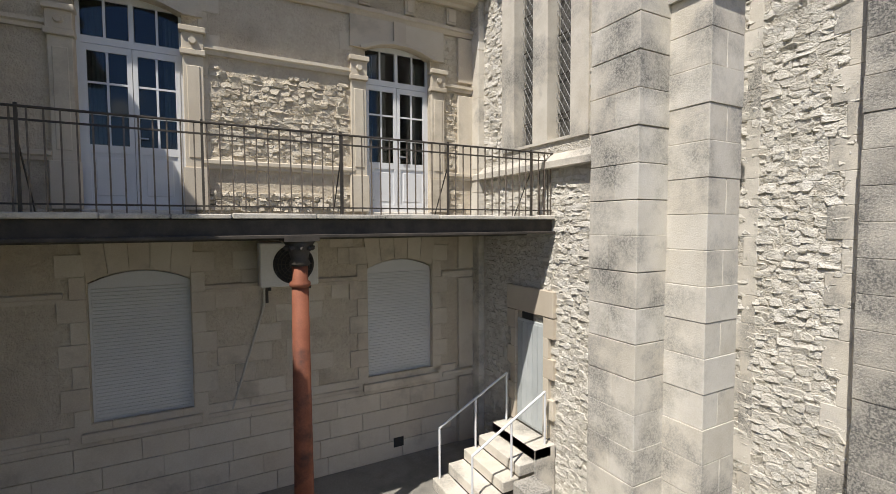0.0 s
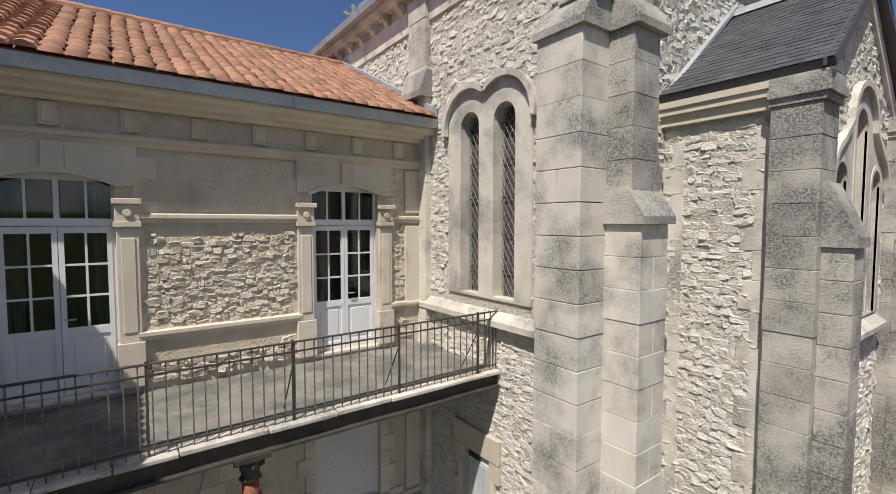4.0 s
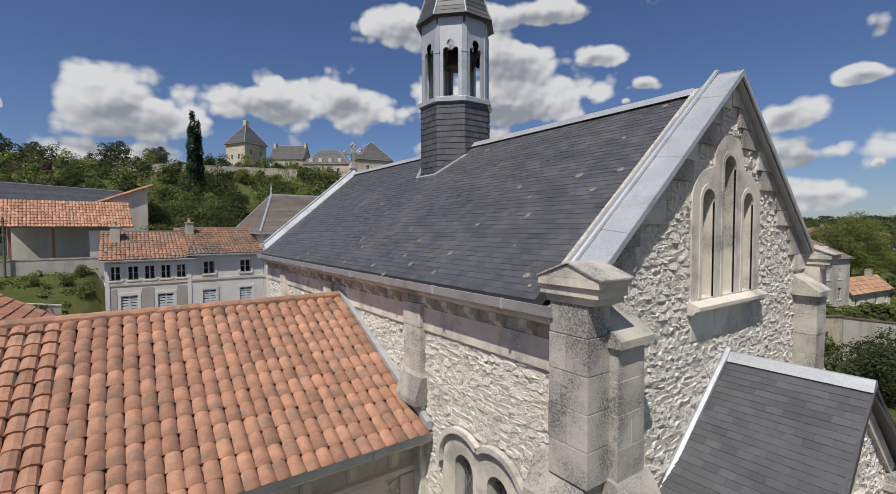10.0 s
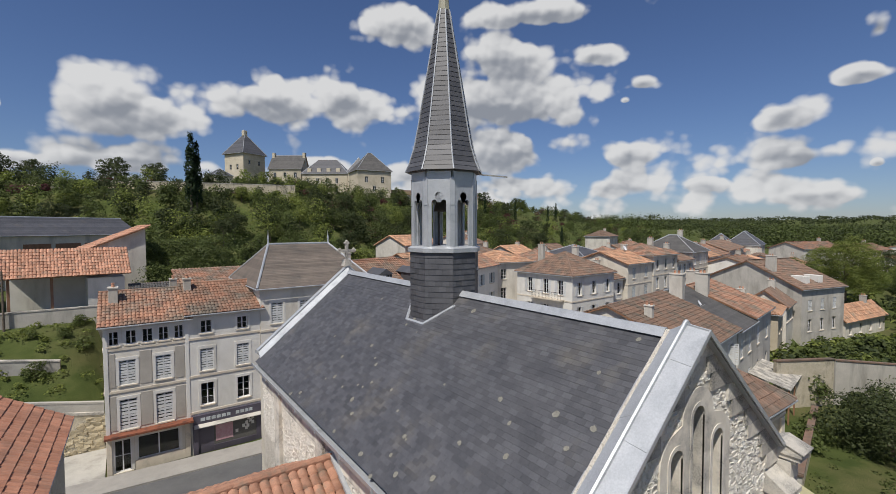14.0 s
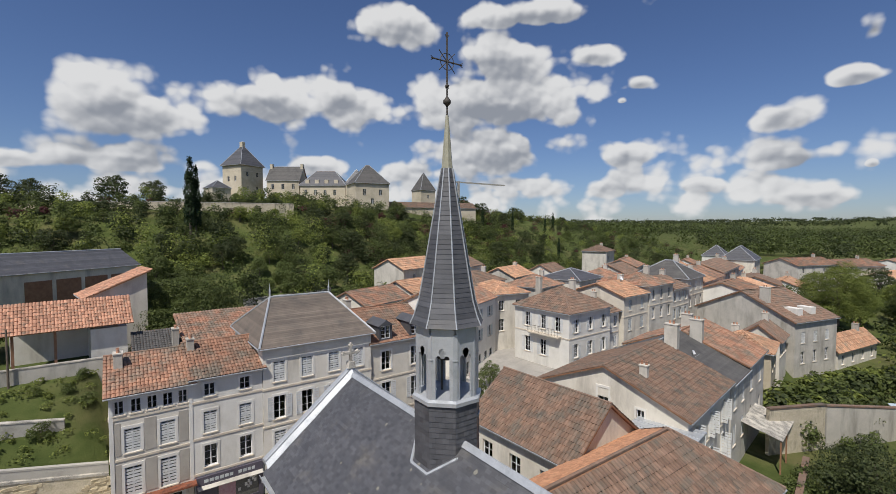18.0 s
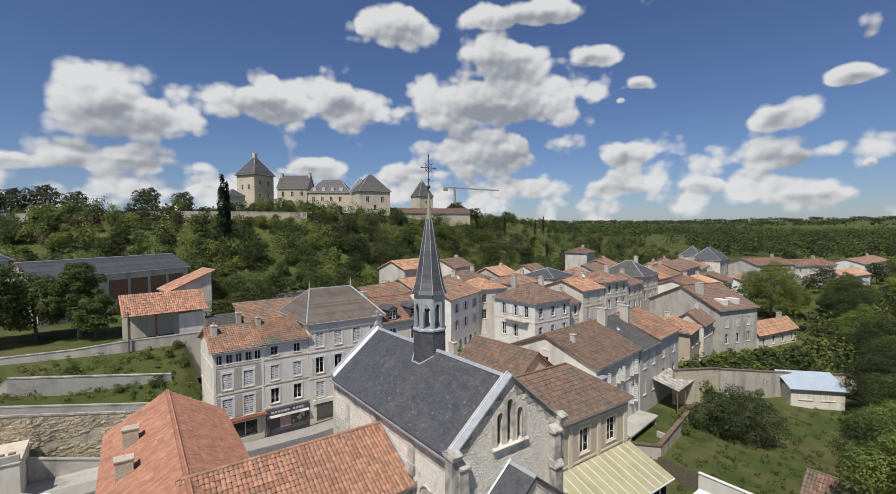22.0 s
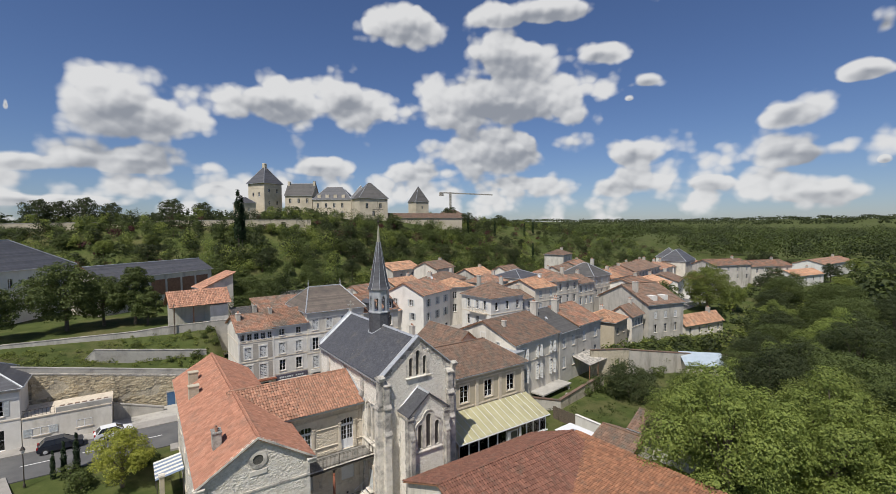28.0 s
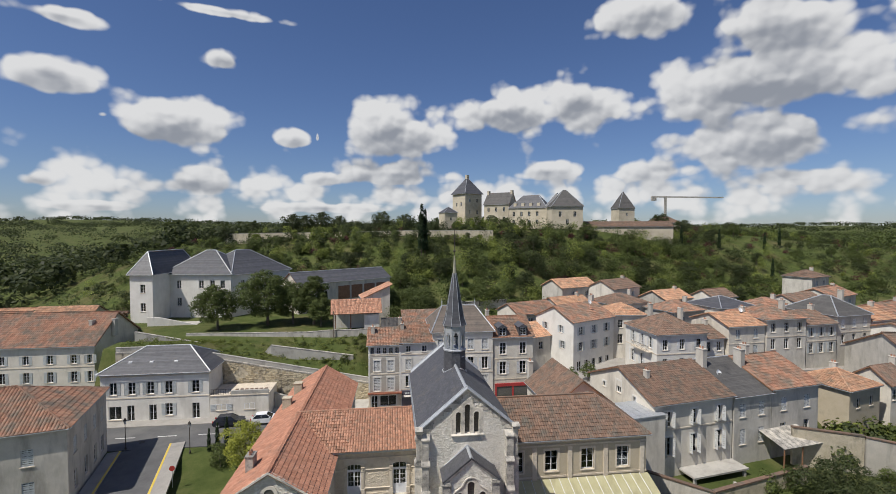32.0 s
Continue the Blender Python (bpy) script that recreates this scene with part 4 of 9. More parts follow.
# side wall with its paired lancets, gable wall with its triple lancet
LANC = [(6.30, 8.24, 0.27), (5.42, 8.24, 0.27)]
bm = bmesh.new()
wall_arches(bm, side3, [(YF + 0.6, GND - 1), (YR - 0.01, GND - 1), (YR - 0.01, EAVE - 0.1), (YF + 0.6, EAVE - 0.1)], [arch_pts(c, s, r, 5.3) for c, s, r in LANC], 0.6)
side_wall = ch("side_wall", bm, MORTAR)
GLANC = [(CX, 13.50, 0.235, 11.3), (CX - 0.76, 12.90, 0.225, 11.3), (CX + 0.76, 12.90, 0.225, 11.3)]
bm = bmesh.new()
wall_arches(bm, front3, [(X0, GND - 1), (X1, GND - 1), (X1, 11.82), (CX, RIDGE + 0.07), (X0, 11.82)], [arch_pts(c, s, r, b) for c, s, r, b in GLANC], 0.6)
gable_wall = ch("gable_wall", bm, MORTAR)
bm = boxes((X1 - 0.6, YF + 0.6, GND - 1, X1, YR - 0.01, EAVE - 0.1))
ch("side_wall", bm, MORTAR)
bm = bmesh.new()
prism(bm, [(X0, GND - 1), (X1, GND - 1), (X1, EAVE + 0.1), (CX, RIDGE + 0.1), (X0, EAVE + 0.1)], "y", YR, YR + 0.5)
ch("rear_gable_wall", bm, PLASTER)

# slate roof
R1 = [(X0 - 0.3, YR, EAVE - 0.0), (X0 - 0.3, YF + 0.62, EAVE - 0.0), (CX, YF + 0.62, RIDGE), (CX, YR, RIDGE)]
R2 = [(X1 + 0.3, YF + 0.62, EAVE), (X1 + 0.3, YR, EAVE), (CX, YR, RIDGE), (CX, YF + 0.62, RIDGE)]
bm = bmesh.new()
deck(bm, R1, 0.14), deck(bm, R2, 0.14)
ch("roof_deck", bm, SLATE)
roof = roof_part("slate_roof", [R1, R2], SLATE, chapel, "courses", "dark grey slates with pale lichen spots", row=0.125, lift=0.009, piece=0.22)
roof.location.z = -GND
roof["kind"] = "stuff"
bm = bmesh.new()
prism(bm, [(CX - 0.16, RIDGE - 0.06), (CX + 0.16, RIDGE - 0.06), (CX + 0.03, RIDGE + 0.09), (CX - 0.03, RIDGE + 0.09)], "y", YF + 0.6, YR)
ch("ridge_capping", bm, ZINC)
# lichen spots on the lower slope
rng = random.Random(8)
verts, faces = [], []
o, u, v, n, uv = slope_frame(R1)
for i in range(48):
    q = o + u * rng.uniform(3, 14.8) + v * (5.4 * rng.random() ** 1.6) + n * 0.02
    r = rng.uniform(0.025, 0.08)
    k = len(verts)
    for j in range(7):
        a = 2 * math.pi * j / 7
        verts.append((q + u * r * math.cos(a) * rng.uniform(0.7, 1.2) + v * r * math.sin(a) * rng.uniform(0.7, 1.2))[:])
    faces.append(tuple(range(k, k + 7)))
LICHEN = surf("pale_lichen", (0.17, 0.165, 0.14), (0.26, 0.25, 0.21), 20, 0.95, 60, 0.4, 0.004)
lich = new("lichen", mesh_from("lichen", verts, faces, LICHEN))
lich.parent, lich.location.z, lich["kind"] = chapel, -GND, "stuff"

# gable copings: zinc sheets in lengths along the rake, a roll at their head, dressed stones under them
RAKE = 0.833


def coping_sheet(name, parent, xa, xb, ya, da, yb, db, top, mat_, thick=0.035):
    """One length of sheet lying on the rake from xa to xb; (y, drop) of its two edges."""
    bm = bmesh.new()
    vs = []
    for x in (xa, xb):
        for y, d in ((ya, da), (yb, db)):
            z = top - RAKE * abs(x - CX) + d
            vs.append((bm.verts.new((x, y, z)), bm.verts.new((x, y, z - thick))))
    a, b, c, e = vs
    for f in ((a[0], b[0], e[0], c[0]), (a[1], c[1], e[1], b[1]), (a[0], c[0], c[1], a[1]), (b[0], b[1], e[1], e[0]), (a[0], a[1], b[1], b[0]), (c[0], e[0], e[1], c[1])):
        bm.faces.new(f)
    bmesh.ops.recalc_face_normals(bm, faces=bm.faces)
    return ch(name, bm, mat_, parent=parent)


def coping(nm, top, half, front, roll, back, drop, lengths):
    bm = bmesh.new()
    prism(bm, [(CX - half, top - RAKE * half - 0.17), (CX, top - 0.17), (CX + half, top - RAKE * half - 0.17), (CX + half, top - RAKE * half - 0.07), (CX, top - 0.07), (CX - half, top - RAKE * half - 0.07)], "y", front + 0.03, roll)
    cop = ch(nm, bm, ZINC, "folded pale zinc sheets with lapped joints")
    for s in (-1, 1):
        for i in range(lengths):
            a, b = CX + s * half * (1 - i / lengths), CX + s * half * (1 - (i + 1) / lengths)
            lift = 0.012 * (i % 2)
            coping_sheet("zinc_sheet", cop, a, b + s * -0.02, front, -0.055 + lift, roll, lift, top, ZINC)
        for i in range(lengths - 1):
            a, b = CX + s * half * (1 - i / (lengths - 1)), CX + s * half * (1 - (i + 1) / (lengths - 1))
            coping_sheet("zinc_flashing", cop, a, b, roll, -0.01 + 0.01 * (i % 2), back, drop + 0.01 * (i % 2), top, ZINC)
        bm = bmesh.new()
        tube(bm, (CX + s * half, roll, top - RAKE * half + 0.03), (CX, roll, top + 0.03), 0.042, n=8)
        ch("coping_roll", bm, ZINC, parent=cop)
        coping_sheet("drip_edge", cop, CX + s * (half + 0.02), CX, front - 0.015, -0.05, front + 0.012, -0.05, top, ZINC, 0.11)


coping("front_coping", 15.20, 3.96, 3.55, 3.98, 4.40, -0.25, 6)
coping("rear_coping", 15.20, 3.98, 19.95, 19.5, 19.2, -0.22, 6)
# toothed ashlars under the front rake
rng = random.Random(14)
for s in (-1, 1):
    z, i = 11.55, 0
    while z < 14.75:
        h = rng.uniform(0.30, 0.37)
        r0, r1 = 15.05 - z, 15.05 - z - h
        d0, d1 = min(3.8, r0 / RAKE), max(0.03, r1 / RAKE)
        inner = max(0.02, d0 - (0.92 if i % 2 else 0.66))
        bm = bmesh.new()
        prism(bm, [(CX + s * d0, z + 0.004), (CX + s * inner, z + 0.004), (CX + s * inner, z + h - 0.004), (CX + s * max(d1, inner + 0.01), z + h - 0.004)], "y", YF - 0.045 - rng.uniform(0, 0.012), YF + 0.2)
        ch("rake_stone", bm, STONE_D if i % 3 else STONE)
        z += h
        i += 1
# stone cross on the rear gable
bm = bmesh.new()
q = RIDGE + 0.36
prism(bm, [(-0.2, q - 0.1), (0.2, q - 0.1), (0.13, q + 0.2), (-0.13, q + 0.2)], "y", YR + 0.08, YR + 0.42)
box(bm, -0.06, YR + 0.18, q + 0.2, 0.06, YR + 0.32, q + 0.95)
box(bm, -0.34, YR + 0.18, q + 0.55, -0.06, YR + 0.32, q + 0.67)
box(bm, 0.06, YR + 0.18, q + 0.55, 0.34, YR + 0.32, q + 0.67)
for a, b in ((-0.34, 0.61), (0.34, 0.61), (0, 0.97)):
    for du, dv in ((-0.07, 0), (0.07, 0), (0, 0.07), (0, -0.05)):
        bmesh.ops.create_icosphere(bm, subdivisions=1, radius=0.075, matrix=pose(a + du, YR + 0.25, q + b + dv))
bmesh.ops.translate(bm, verts=bm.verts, vec=(CX, 0, 0))
ch("stone_cross", bm, STONE_D, "lichen-covered stone cross")

# eave: dressed frieze, brackets, cornice, zinc gutter
bm = boxes((X0 - 0.05, YF + 0.35, 10.50, X0 + 0.01, YR, 10.94))
ch("frieze", bm, STONE)
bm = bmesh.new()
prism(bm, [(X0 + 0.01, 11.18), (X0 - 0.17, 11.18), (X0 - 0.22, 11.24), (X0 - 0.27, 11.25), (X0 - 0.27, 11.335), (X0 + 0.01, 11.335)], "y", YF + 0.25, YR)
ch("cornice", bm, STONE)
bm = bmesh.new()
prism(bm, [(X0 - 0.18, 11.34), (X0 - 0.43, 11.34), (X0 - 0.46, 11.48), (X0 - 0.43, 11.48), (X0 - 0.40, 11.37), (X0 - 0.18, 11.37)], "y", YF + 0.22, YR - 0.05)
gut = ch("gutter", bm, ZINC)
for i in range(9):
    y = YF + 1.1 + i * 1.75
    ch("gutter_joint", boxes((X0 - 0.468, y, 11.338, X0 - 0.425, y + 0.045, 11.487)), ZINC, parent=gut)
me = None
n = 23
for i in range(n):
    y = YF + 0.95 + (YR - YF - 1.3) * i / (n - 1)
    if me is None:
        bm = bmesh.new()
        prism(bm, [(0, 0), (-0.05, 0.0), (-0.10, 0.06), (-0.12, 0.10), (-0.20, 0.12), (-0.20, 0.235), (0, 0.235)], "y", -0.075, 0.075)
        me = to_mesh("bracket", bm, STONE)
    share("bracket", me, chapel, pose(X0 - 0.003, y, 10.945 - GND))
for y0, y1, z0 in ((7.56, 8.18, GND), (12.2, 12.78, GND), (16.6, 17.2, GND)):
    pier(chapel, X0 - 0.14, y0, X0 + 0.02, y1, 0.0, 11.0 - GND, STONE, 0.45, "")
    if y0 < 8:
        bm = bmesh.new()
        prism(bm, [(X0 + 0.01, 9.02), (X0 - 0.30, 9.02), (X0 - 0.30, 9.14), (X0 - 0.14, 9.55), (X0 + 0.01, 9.55)], "y", y0 - 0.06, y1 + 0.06)
        ch("weathering", bm, STONE_D)

# window dressings of the side wall
twin = [(LANC[0][0] + 0.62, 5.28)]
mid_y = (LANC[0][0] + LANC[1][0]) / 2
cut = math.acos((LANC[0][0] - mid_y) / 0.62)
for i in range(11):
    a = (math.pi - cut) * i / 10
    twin.append((LANC[0][0] + 0.62 * math.cos(a), 8.24 + 0.62 * math.sin(a)))
for i in range(1, 11):
    a = cut + (math.pi - cut) * i / 10
    twin.append((LANC[1][0] + 0.62 * math.cos(a), 8.24 + 0.62 * math.sin(a)))
twin.append((LANC[1][0] - 0.62, 5.28))
bm = bmesh.new()
wall_arches(bm, lambda u, v, out: side3(u, v, out + 0.035), twin, [arch_pts(c, s, r - 0.014, 5.325) for c, s, r in LANC], 0.235)
ch("window_surround", bm, STONE, "smooth pale stone round the paired lancets")
bm = bmesh.new()
m = (LANC[0][0] + LANC[1][0]) / 2
h = (LANC[0][0] - LANC[1][0]) / 2
lim = math.acos(min(1, h / 0.69))
arch_band(bm, side3, LANC[0][0], 8.24, 0.64, 0.74, 0.03, 0.13, None, 12, -0.12, math.pi - lim)
arch_band(bm, side3, LANC[1][0], 8.24, 0.64, 0.74, 0.03, 0.13, None, 12, lim, math.pi + 0.12)
ch("hood_mould", bm, STONE)
bm = bmesh.new()
prism(bm, [(X0 + 0.3, 4.86), (X0 - 0.16, 4.86), (X0 - 0.16, 4.96), (X0 - 0.05, 5.06), (X0 + 0.3, 5.3)], "y", 4.36, 7.83)
ch("window_ledge", bm, STONE)
for c, s, r in LANC:
    w = thing("lancet_window", "", "")
    w.parent = chapel
    w.location.z = -GND
    lancet(w, side3, c, s, r, 5.3, 0.24, True)
# gable window dressings: one dressed panel stepping over the three lights
def stepped(lights, c, side, mid):
    """Outline of a dressed panel round a tall middle light and two lower ones."""
    (cx, sp, r, b), (lx, ls, lr, _), (rx, rs, rr_, _) = lights
    pts = [(lx - lr - side, b - 0.02)]
    R = lr + side
    n = 10
    cut_l = None
    for i in range(n + 1):
        a = math.pi - 1.25 * i / n
        pts.append((lx + R * math.cos(a), ls + R * math.sin(a)))
    M = r + mid
    for i in range(n + 1):
        a = math.pi - math.pi * i / n
        x, z = cx + M * math.cos(a), sp + M * math.sin(a)
        pts.append((x, z))
    for i in range(n + 1):
        a = 1.25 - 1.25 * i / n
        pts.append((rx + R * math.cos(a), rs + R * math.sin(a)))
    pts.append((rx + R, b - 0.02))
    return pts


def dressed_panel(name, to3, lights, side, mid, out, deep, hood, splay=0.07):
    bm = bmesh.new()
    outline = stepped(lights, CX, side, mid)
    wall_arches(bm, lambda u, v, o: to3(u, v, o + out), outline, [arch_pts(c, s_, r - 0.012, b + 0.012) for c, s_, r, b in lights], deep + out)
    pan = ch(name, bm, STONE, "smooth pale stone round three lancets")
    for c, s_, r, b in lights:
        bm = bmesh.new()
        arch_band(bm, to3, c, s_, r - 0.012, r + splay, out - 0.03, out + 0.012, b + 0.01)
        ch("roll_mould", bm, STONE, parent=pan)
    if hood:
        bm = bmesh.new()
        k = outline[1:-1]
        ring = []
        for i, (u, v) in enumerate(k):
            p, q = k[max(0, i - 1)], k[min(len(k) - 1, i + 1)]
            d = Vector((q[0] - p[0], q[1] - p[1])).normalized()
            nx, nz = -d.y, d.x
            ring.append([bm.verts.new(to3(u + nx * g, v + nz * g, o)) for g, o in ((0.0, 0.0), (0.0, 0.10), (0.085, 0.10), (0.085, 0.0))])
        for p, q in zip(ring, ring[1:]):
            for i in range(4):
                bm.faces.new((p[i], q[i], q[(i + 1) % 4], p[(i + 1) % 4]))
        bm.faces.new(ring[0][::-1]), bm.faces.new(ring[-1])
        bmesh.ops.recalc_face_normals(bm, faces=bm.faces)
        ch("hood_mould", bm, STONE, parent=pan)
    return pan


dressed_panel("gable_window_surround", front3, GLANC, 0.30, 0.34, 0.035, 0.32, False)
for c, s, r, b in GLANC:
    w = thing("gable_window", "", "")
    w.parent = chapel
    w.location.z = -GND
    lancet(w, front3, c, s, r, b, 0.30)
bm = bmesh.new()
prism(bm, [(YF + 0.1, 11.08), (YF - 0.10, 11.08), (YF - 0.14, 11.14), (YF - 0.20, 11.16), (YF - 0.20, 11.22), (YF - 0.03, 11.29), (YF + 0.1, 11.3)], "x", CX - 1.34, CX + 1.34)
ch("gable_sill", bm, STONE)
for xa, xb in ((-1.24, -0.45), (-0.44, 0.42), (0.43, 1.24)):
    ch("apron_stone", boxes((CX + xa, YF - 0.02, 10.62, CX + xb, YF + 0.05, 11.08), bevel=0.01), STONE)
# corner buttresses, stage by stage
for sgn in (1, -1):
    def mx(a, b):
        return (a, b) if sgn == 1 else (2 * CX - b, 2 * CX - a)
    for xa, ya, yb, z0, z1 in ((4.38, 3.56, 4.30, GND, 8.95), (4.48, 3.44, 4.04, 9.35, 11.62)):
        p, q = mx(xa, X0 + 0.05)
        pier(chapel, p, ya, q, yb, z0 - GND, z1 - GND, STONE_D if z0 > 5 else STONE, 0.42, "y")
    p, q = mx(4.40, X0)
    bm = bmesh.new()
    slope = [(4.33, 8.95), (X0, 8.95), (X0, 9.5), (4.53, 9.36), (4.33, 9.05)]
    prism(bm, [(x if sgn == 1 else 2 * CX - x, z) for x, z in slope], "y", 3.50, 4.34)
    ch("weathering", bm, STONE_D)
    for y0, z0, z1, mt in ((3.06, GND, 6.55, STONE), (3.20, 6.95, 8.95, STONE_D), (3.32, 9.35, 11.02, STONE_D)):
        p, q = mx(4.90, 5.52 if z0 < 6 else 5.48)
        pier(chapel, p, y0, q, YF + 0.02, z0 - GND, z1 - GND, mt, 0.42, "x")
    for y0, y1, z in ((3.0, 3.2, 6.55), (3.12, 3.32, 8.95), (3.25, 3.70, 11.02)):
        p, q = mx(4.88, 5.56)
        bm = bmesh.new()
        prism(bm, [(y0, z), (YF + 0.05, z), (YF + 0.05, z + 0.5), (y1, z + 0.42), (y0, z + 0.1)], "x", p - 0.03, q + 0.03)
        ch("weathering", bm, STONE_D)
    p, q = mx(4.37, 5.0)
    bm = bmesh.new()
    box(bm, p + 0.10, 3.36, 11.56, q - 0.02, 4.08, 11.66)
    box(bm, p + 0.04, 3.26, 11.66, q - 0.01, 4.12, 11.78)
    box(bm, p, 3.22, 11.78, q, 4.12, 11.88)
    prism(bm, [(3.22, 11.884), (4.10, 11.884), (3.66, 12.04)], "x", p + 0.005, q - 0.005)
    ch("corner_cap", bm, STONE)
    bm = bmesh.new()
    for ya, yb in ((3.18, 3.66), (4.14, 3.66)):
        vs = [bm.verts.new(c) for c in ((p - 0.02, ya, 11.87), (q, ya, 11.87), (q, yb, 12.055), (p - 0.02, yb, 12.055))]
        lo = [bm.verts.new(v.co + Vector((0, 0, 0.02))) for v in vs]
        bm.faces.new(vs), bm.faces.new(lo[::-1])
        for i in range(4):
            bm.faces.new((vs[i], lo[i], lo[(i + 1) % 4], vs[(i + 1) % 4]))
    bmesh.ops.recalc_face_normals(bm, faces=bm.faces)
    ch("cap_sheet", bm, STONE_D)
quoins(chapel, X1, YF, 0.0, 11.0 - GND, -1, 1, STONE)

# porch-like projection of the front, gabled, with a triple lancet
PX0, PX1, PY, PE, PR = 6.62, 10.82, 1.93, 8.42, 10.13


def porch3(u, v, out):
    return Vector((u, PY - out, v))


PL = [(CX, 7.95, 0.30, 5.1), (CX - 0.92, 7.15, 0.26, 5.1), (CX + 0.92, 7.15, 0.26, 5.1)]
bm = bmesh.new()
wall_arches(bm, porch3, [(PX0, GND - 1), (PX1, GND - 1), (PX1, PE), (CX, PR + 0.02), (PX0, PE)], [arch_pts(c, s, r, b) for c, s, r, b in PL], 0.5)
ch("porch_front", bm, MORTAR)
bm = boxes((PX0, PY + 0.5, GND - 1, PX0 + 0.45, YF, PE - 0.1))
ch("porch_side", bm, MORTAR)
bm = boxes((PX1 - 0.45, PY + 0.5, GND - 1, PX1, YF, PE - 0.1))
ch("porch_side", bm, MORTAR)
S1 = [(PX0 - 0.22, YF - 0.01, PE + 0.03), (PX0 - 0.22, PY - 0.26, PE + 0.03), (CX, PY - 0.16, PR + 0.08), (CX, YF - 0.01, PR + 0.08)]
S2 = [(PX1 + 0.22, PY - 0.26, PE + 0.03), (PX1 + 0.22, YF - 0.01, PE + 0.03), (CX, YF - 0.01, PR + 0.08), (CX, PY - 0.16, PR + 0.08)]
bm = bmesh.new()
deck(bm, S1, 0.12), deck(bm, S2, 0.12)
ch("porch_roof_deck", bm, SLATE)
pr = roof_part("porch_slating", [S1, S2], SLATE, chapel, "courses", row=0.125, lift=0.010, piece=0.22)
pr.location.z, pr["kind"] = -GND, "stuff"
bm = bmesh.new()
prism(bm, [(CX - 0.14, PR + 0.02), (CX + 0.14, PR + 0.02), (CX + 0.03, PR + 0.17), (CX - 0.03, PR + 0.17)], "y", PY - 0.18, YF)
ch("porch_ridge", bm, ZINC)
# verge of the porch: zinc edge over a dressed raking course
for s in (-1, 1):
    bm = bmesh.new()
    xe = CX + s * (CX - PX0 + 0.24)
    prism(bm, [(xe, PE - 0.06), (CX, PR + 0.02), (CX, PR + 0.10), (xe, PE + 0.03)], "y", PY - 0.19, PY - 0.155)
    ch("verge_edge", bm, SLATE)
    bm = bmesh.new()
    xe = CX + s * (CX - PX0 + 0.1)
    prism(bm, [(xe, PE - 0.42), (CX, PR - 0.34), (CX, PR - 0.04), (xe, PE - 0.14)], "y", PY - 0.06, PY + 0.05)
    ch("raking_course", bm, STONE)
bm = bmesh.new()
for sx, a in ((1, S1), (-1, S2)):
    x = PX0 - 0.16 if sx == 1 else PX1 + 0.16
    p, q = Vector((x, YF - 0.06, PE + 0.0)), Vector((CX, YF - 0.06, PR + 0.2))
    tube(bm, p, q, 0.06, n=6)
ch("flashing", bm, ZINC)
for xa, xb in ((PX0 - 0.16, PX0 + 0.02), (PX1 - 0.02, PX1 + 0.16)):
    bm = bmesh.new()
    box(bm, xa + 0.06, 2.32, PE - 0.42, xb, YF, PE - 0.27)
    box(bm, xa + 0.0, 2.32, PE - 0.27, xb, YF, PE - 0.17)
    box(bm, xa - 0.03, 2.32, PE - 0.17, xb, YF, PE - 0.08)
    ch("porch_cornice", bm, DRESS)
for c, s, r, b in PL:
    w = thing("porch_window", "", "")
    w.parent = chapel
    w.location.z = -GND
    lancet(w, porch3, c, s, r, b, 0.22)
dressed_panel("porch_window_surround", porch3, PL, 0.22, 0.30, 0.03, 0.26, True)
bm = bmesh.new()
prism(bm, [(PY + 0.1, 4.84), (PY - 0.16, 4.84), (PY - 0.16, 4.92), (PY - 0.02, 5.05), (PY + 0.1, 5.1)], "x", CX - 1.45, CX + 1.45)
ch("porch_sill", bm, STONE)
for s in (1, -1):
    def mx(a, b):
        return (a, b) if s == 1 else (2 * CX - b, 2 * CX - a)
    p, q = mx(6.44, 7.06)
    pier(chapel, p, 1.77, q, 2.3, 0.0, 8.0 - GND, STONE_D, 0.4, "x")
    bm = boxes((p - 0.025, 1.73, 8.0, q + 0.01, 2.31, 8.09), (p - 0.06, 1.69, 8.09, q + 0.02, 2.315, 8.2), (p - 0.03, 1.72, 8.2, q + 0.01, 2.31, 8.34))
    ch("porch_cap", bm, STONE_D)
    p, q = mx(6.60, 7.02)
    pier(chapel, p, 1.46, q, 1.78, 0.0, 6.28 - GND, STONE_D, 0.4, "")
    bm = bmesh.new()
    prism(bm, [(1.42, 6.28), (1.79, 6.28), (1.79, 7.05), (1.72, 7.05), (1.42, 6.4)], "x", p - 0.03, q + 0.03)
    ch("weathering", bm, STONE_D)
quoins(chapel, PX0, YF - 0.30, 0.2, 7.75 - GND, 1, 1, STONE, 0.4, 0.3, 0.16)
quoins(chapel, PX0, 2.3, 0.2, 7.8 - GND, 1, 1, STONE, 0.4, 0.36, 0.2)

